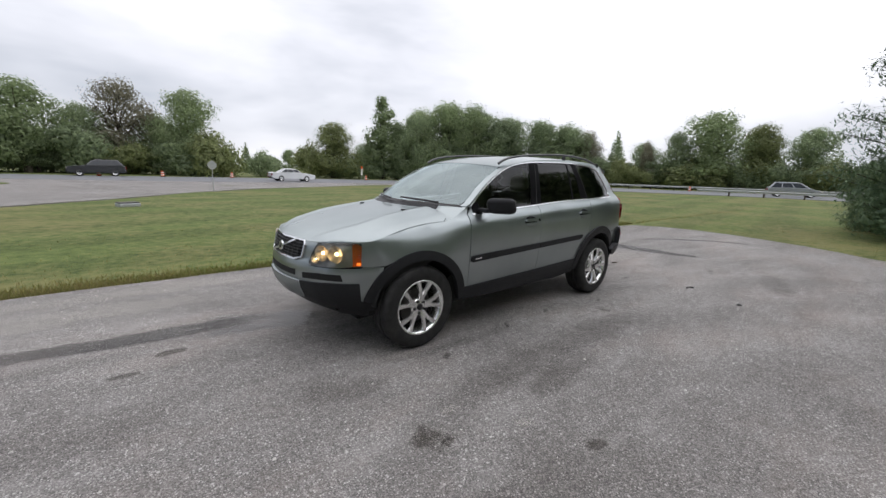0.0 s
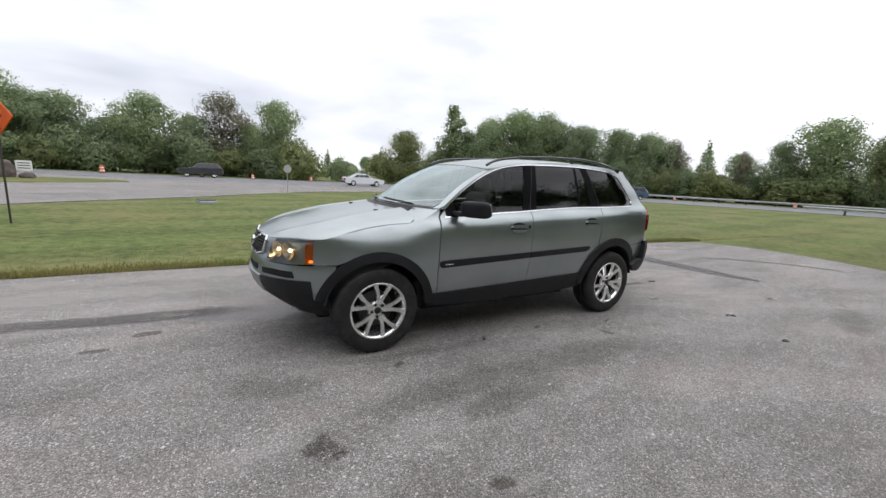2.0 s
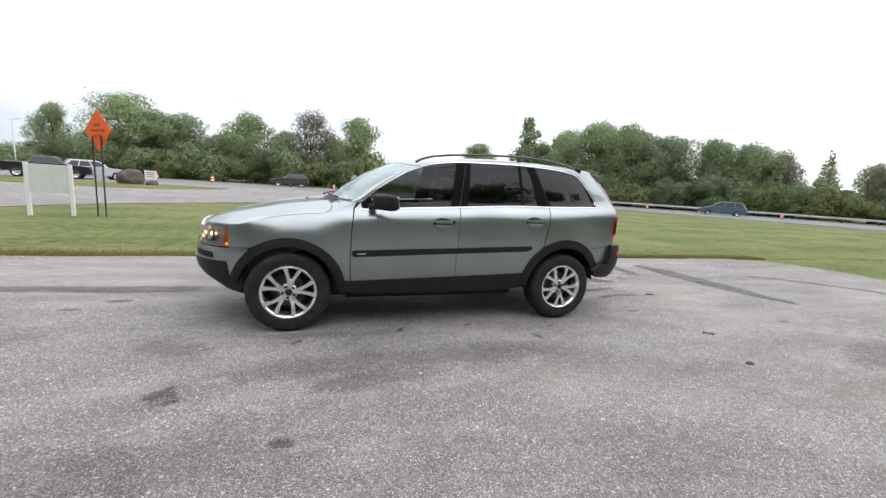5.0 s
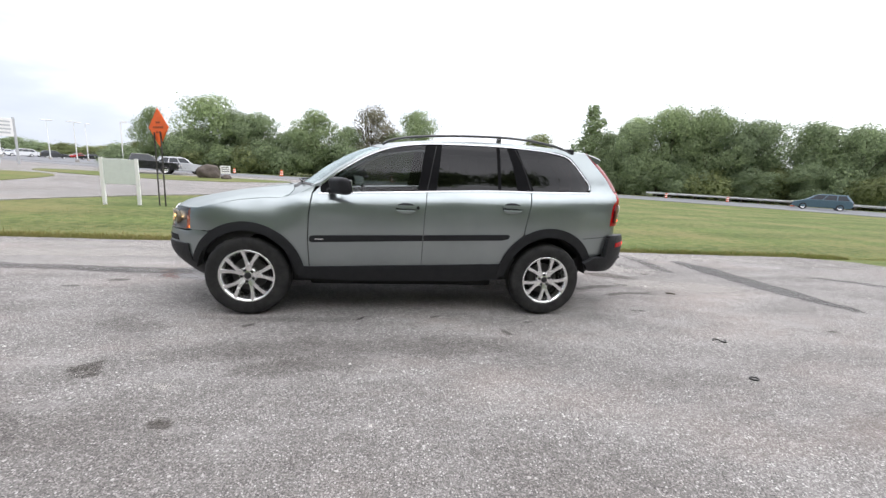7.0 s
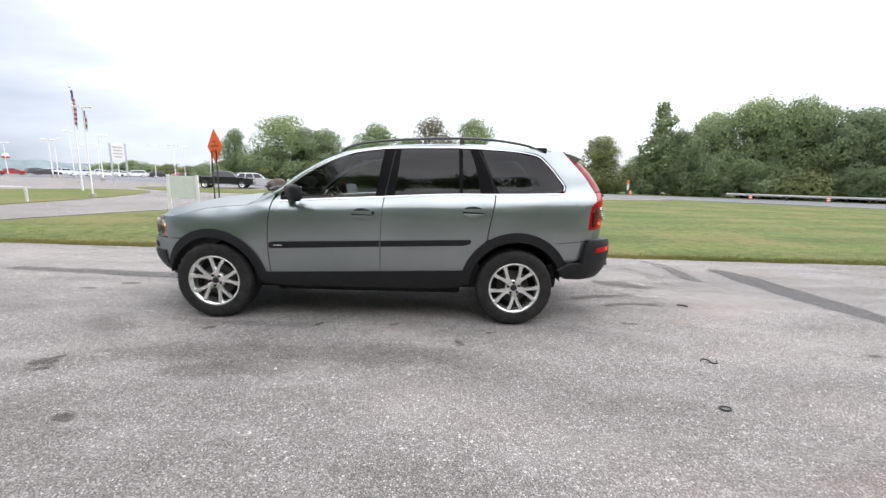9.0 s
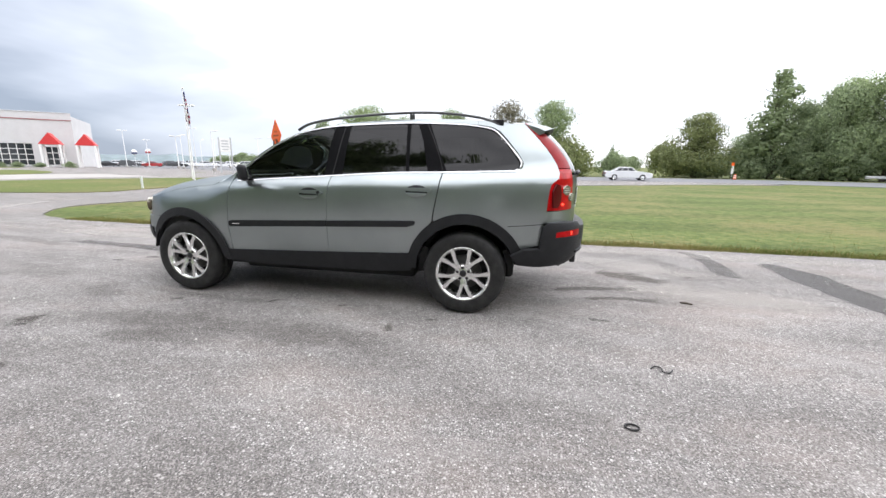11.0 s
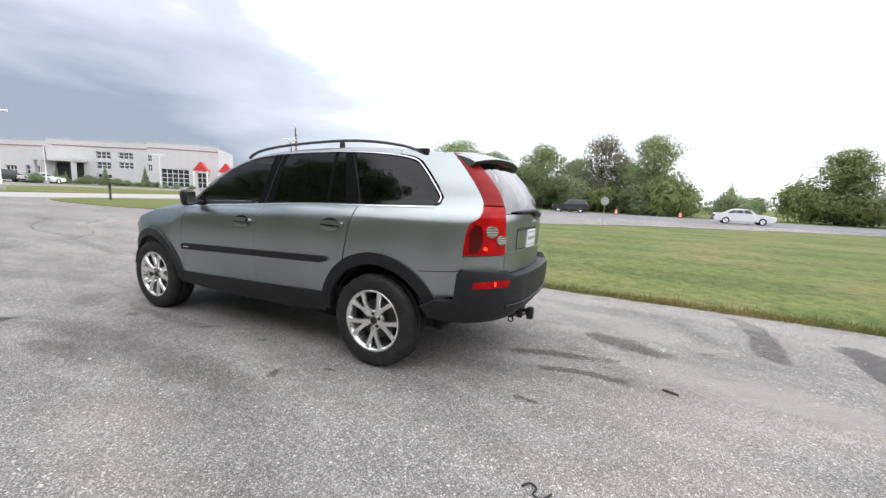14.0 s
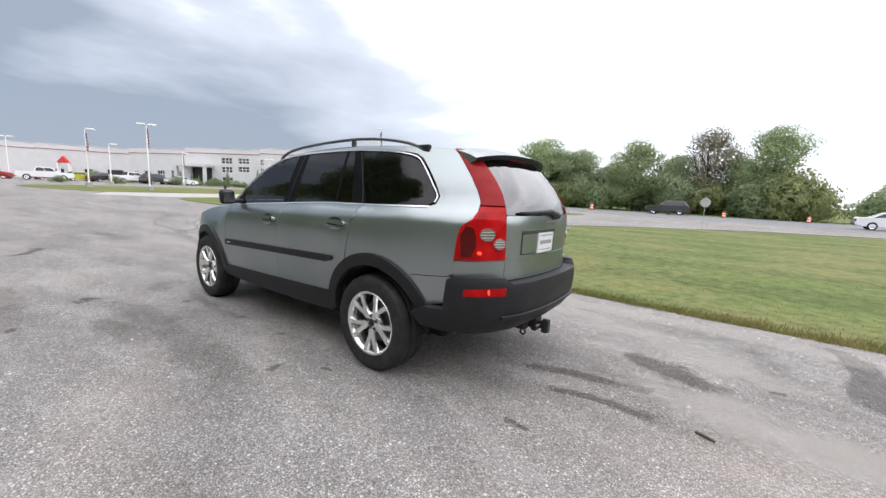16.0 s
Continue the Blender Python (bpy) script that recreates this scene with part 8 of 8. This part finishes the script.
for i, (x, y, a) in enumerate([(0.3, -0.95, 0.3), (-0.4, -0.98, 1.0), (1.2, -1.1, 0.1), (-1.35, -1.15, 0.5), (0.9, -1.35, 2.0), (4.4, -1.4, 0.2), (5.1, -2.0, 1.1), (3.9, 0.9, 0.4), (-4.6, -0.9, 0.7), (6.4, 1.6, 0.2)]):
    stain([(x - 0.06 * math.cos(a), y - 0.06 * math.sin(a)), (x, y), (x + 0.06 * math.cos(a), y + 0.06 * math.sin(a))], 0.045, M["oil"], seed=30 + i)

# cracks in the old surface
M["crack"] = simple("crack_dark", (0.05, 0.048, 0.045), 0.9)
for line in ([(-12.0, -4.0), (-10.6, -1.4), (-11.2, 0.6), (-11.5, 1.4)], [(-14.6, 4.75), (-12.6, 3.3), (-11.2, 2.5), (-9.4, 1.9), (-8.4, 1.2)], [(-18.9, 8.6), (-17.0, 5.5), (-15.2, 3.4), (-11.5, 1.42), (-8.6, 1.2)], [(-20.0, -6.0), (-15.0, -3.0), (-12.0, -2.6), (-8.0, -3.6)]):
    L = [(x + 0.12 * noise.noise((x * 2, y * 2, 1)), y + 0.12 * noise.noise((x * 2, y * 2, 5))) for x, y in smooth_line(line, 12)]
    bm = bmesh.new()
    prev = None
    for i, p in enumerate(L):
        d = Vector((*L[min(i + 1, len(L) - 1)], 0)) - Vector((*L[max(i - 1, 0)], 0))
        nn = Vector((-d.y, d.x, 0)).normalized() * (0.012 + 0.014 * abs(noise.noise((p[0] * 3, p[1] * 3, 0))))
        r = [bm.verts.new((p[0] - nn.x, p[1] - nn.y, 0.0025)), bm.verts.new((p[0] + nn.x, p[1] + nn.y, 0.0025))]
        if prev:
            bm.faces.new((prev[0], prev[1], r[1], r[0]))
        prev = r
    part("crack", bm, M["crack"], pavement)

# litter
def scrap(name, pts, r, label, mat):
    bm_ = bmesh.new()
    tube(bm_, smooth_line([(x, y, z) for x, y, z in pts], 6), r, 6)
    return tagged(part(name, bm_, mat, None, "", True), label, "litter", "litter on the lot")


scrap("rubber_strip", [(2.81, -1.585, 0.008), (2.84, -1.55, 0.009), (2.875, -1.575, 0.012), (2.87, -1.62, 0.012), (2.91, -1.625, 0.009), (2.945, -1.57, 0.008)], 0.0048, "curled black rubber strip lying on the lot", M["seal"])
ring_pts = [(2.535 + 0.034 * math.cos(a), -2.255 + 0.024 * math.sin(a), 0.008) for a in np.linspace(0, 6.0, 12)]
scrap("rubber_ring", ring_pts, 0.0052, "small black rubber ring lying on the lot", M["seal"])
scrap("stick", [(3.48, -0.11, 0.007), (3.53, -0.13, 0.010), (3.58, -0.15, 0.007)], 0.009, "short dark stick lying on the lot", M["bark"])
rnd = random.Random(99)
bm = bmesh.new()
for _ in range(6500):
    x, y = rnd.uniform(-8, 9), rnd.choice((rnd.uniform(-3.6, 2.6), 2.65 - abs(rnd.gauss(0, 0.5))))
    if abs(x) < 2.5 and abs(y) < 0.95:
        continue
    r = rnd.uniform(0.003, 0.008) if rnd.random() < 0.9 else rnd.uniform(0.008, 0.014)
    vs = [bm.verts.new((x + r * math.cos(k * 1.57 + r * 900), y + r * math.sin(k * 1.57 + r * 900), 0.001)) for k in range(4)]
    tp = bm.verts.new((x, y, 0.001 + r * 0.9))
    for k in range(4):
        bm.faces.new((vs[k], vs[(k + 1) % 4], tp))
M["chip"] = leafy("loose_chips", (0.20, 0.19, 0.18), (0.52, 0.50, 0.47), 0.9, 0.0)
tagged(part("loose_gravel", bm, M["chip"]), "loose pale stone chips scattered on the lot", "gravel", kind="stuff")

# ---- grass blades ----
def inside(x, y):
    if y < 2.66:
        return x > np.interp(y, [p[1] for p in pad_east], [p[0] for p in pad_east]) + 0.06
    if x < -9.2 + 0.0 or y > 30:
        return False
    # between the pad's edge and the access road
    xs_, ys_ = [p[0] for p in verge_north], [p[1] for p in verge_north]
    if x < -8.4:
        return 3.6 < y < 7.0
    return y < np.interp(x, xs_, ys_) - 0.05


def blades(name, count, sampler, h0, h1, mat, label, seed):
    rng = random.Random(seed)
    vs, fs = [], []
    while len(fs) < count:
        x, y = sampler(rng)
        if not inside(x, y):
            continue
        z = ground_z(x, y) - 0.028
        h = rng.uniform(h0, h1)
        a = rng.uniform(0, 6.283)
        w = rng.uniform(0.004, 0.008) * (1 + 0.03 * max(0, y - 3))
        dx, dy = w * math.cos(a), w * math.sin(a)
        lx, ly = rng.gauss(0, 0.35) * h, rng.gauss(0, 0.35) * h
        i = len(vs)
        vs += [(x - dx, y - dy, z), (x + dx, y + dy, z), (x + lx, y + ly, z + h)]
        fs.append((i, i + 1, i + 2))
    me = bpy.data.meshes.new(name)
    me.from_pydata(vs, [], fs)
    me.materials.append(mat)
    return tagged(new(name, me), label, "grass", kind="stuff")


def verge_line(rng):
    x = rng.uniform(-8.8, 10.4)
    return x, 2.70 + 0.06 * noise.noise((x * 1.7, 4, 9)) + abs(rng.gauss(0, 0.22))


def lawn_near(rng):
    while True:
        x = rng.uniform(-9.2, 40)
        if x < 10 or rng.random() < math.exp(-(x - 10) / 7):
            return x, 2.7 + 5 * rng.random() ** 3


def lawn_east(rng):
    return 9.0 + rng.expovariate(0.16), rng.uniform(-7, 3.2)


blades("grass_edge", 30000, verge_line, 0.025, 0.075, M["blade"], "ragged green grass along the pavement's edge", 1)
blades("lawn_grass", 22000, lawn_near, 0.008, 0.022, M["blade"], "short mown green grass", 2)
blades("verge_grass", 6000, lawn_east, 0.012, 0.034, M["blade"], "short mown grass east of the pavement", 5)
blades("dry_grass", 4000, lawn_near, 0.015, 0.04, M["dry_blade"], "dry straw-coloured grass in the lawn", 3)
blades("dry_edge", 9000, verge_line, 0.03, 0.08, M["dry_blade"], "dry straw along the pavement's edge", 4)
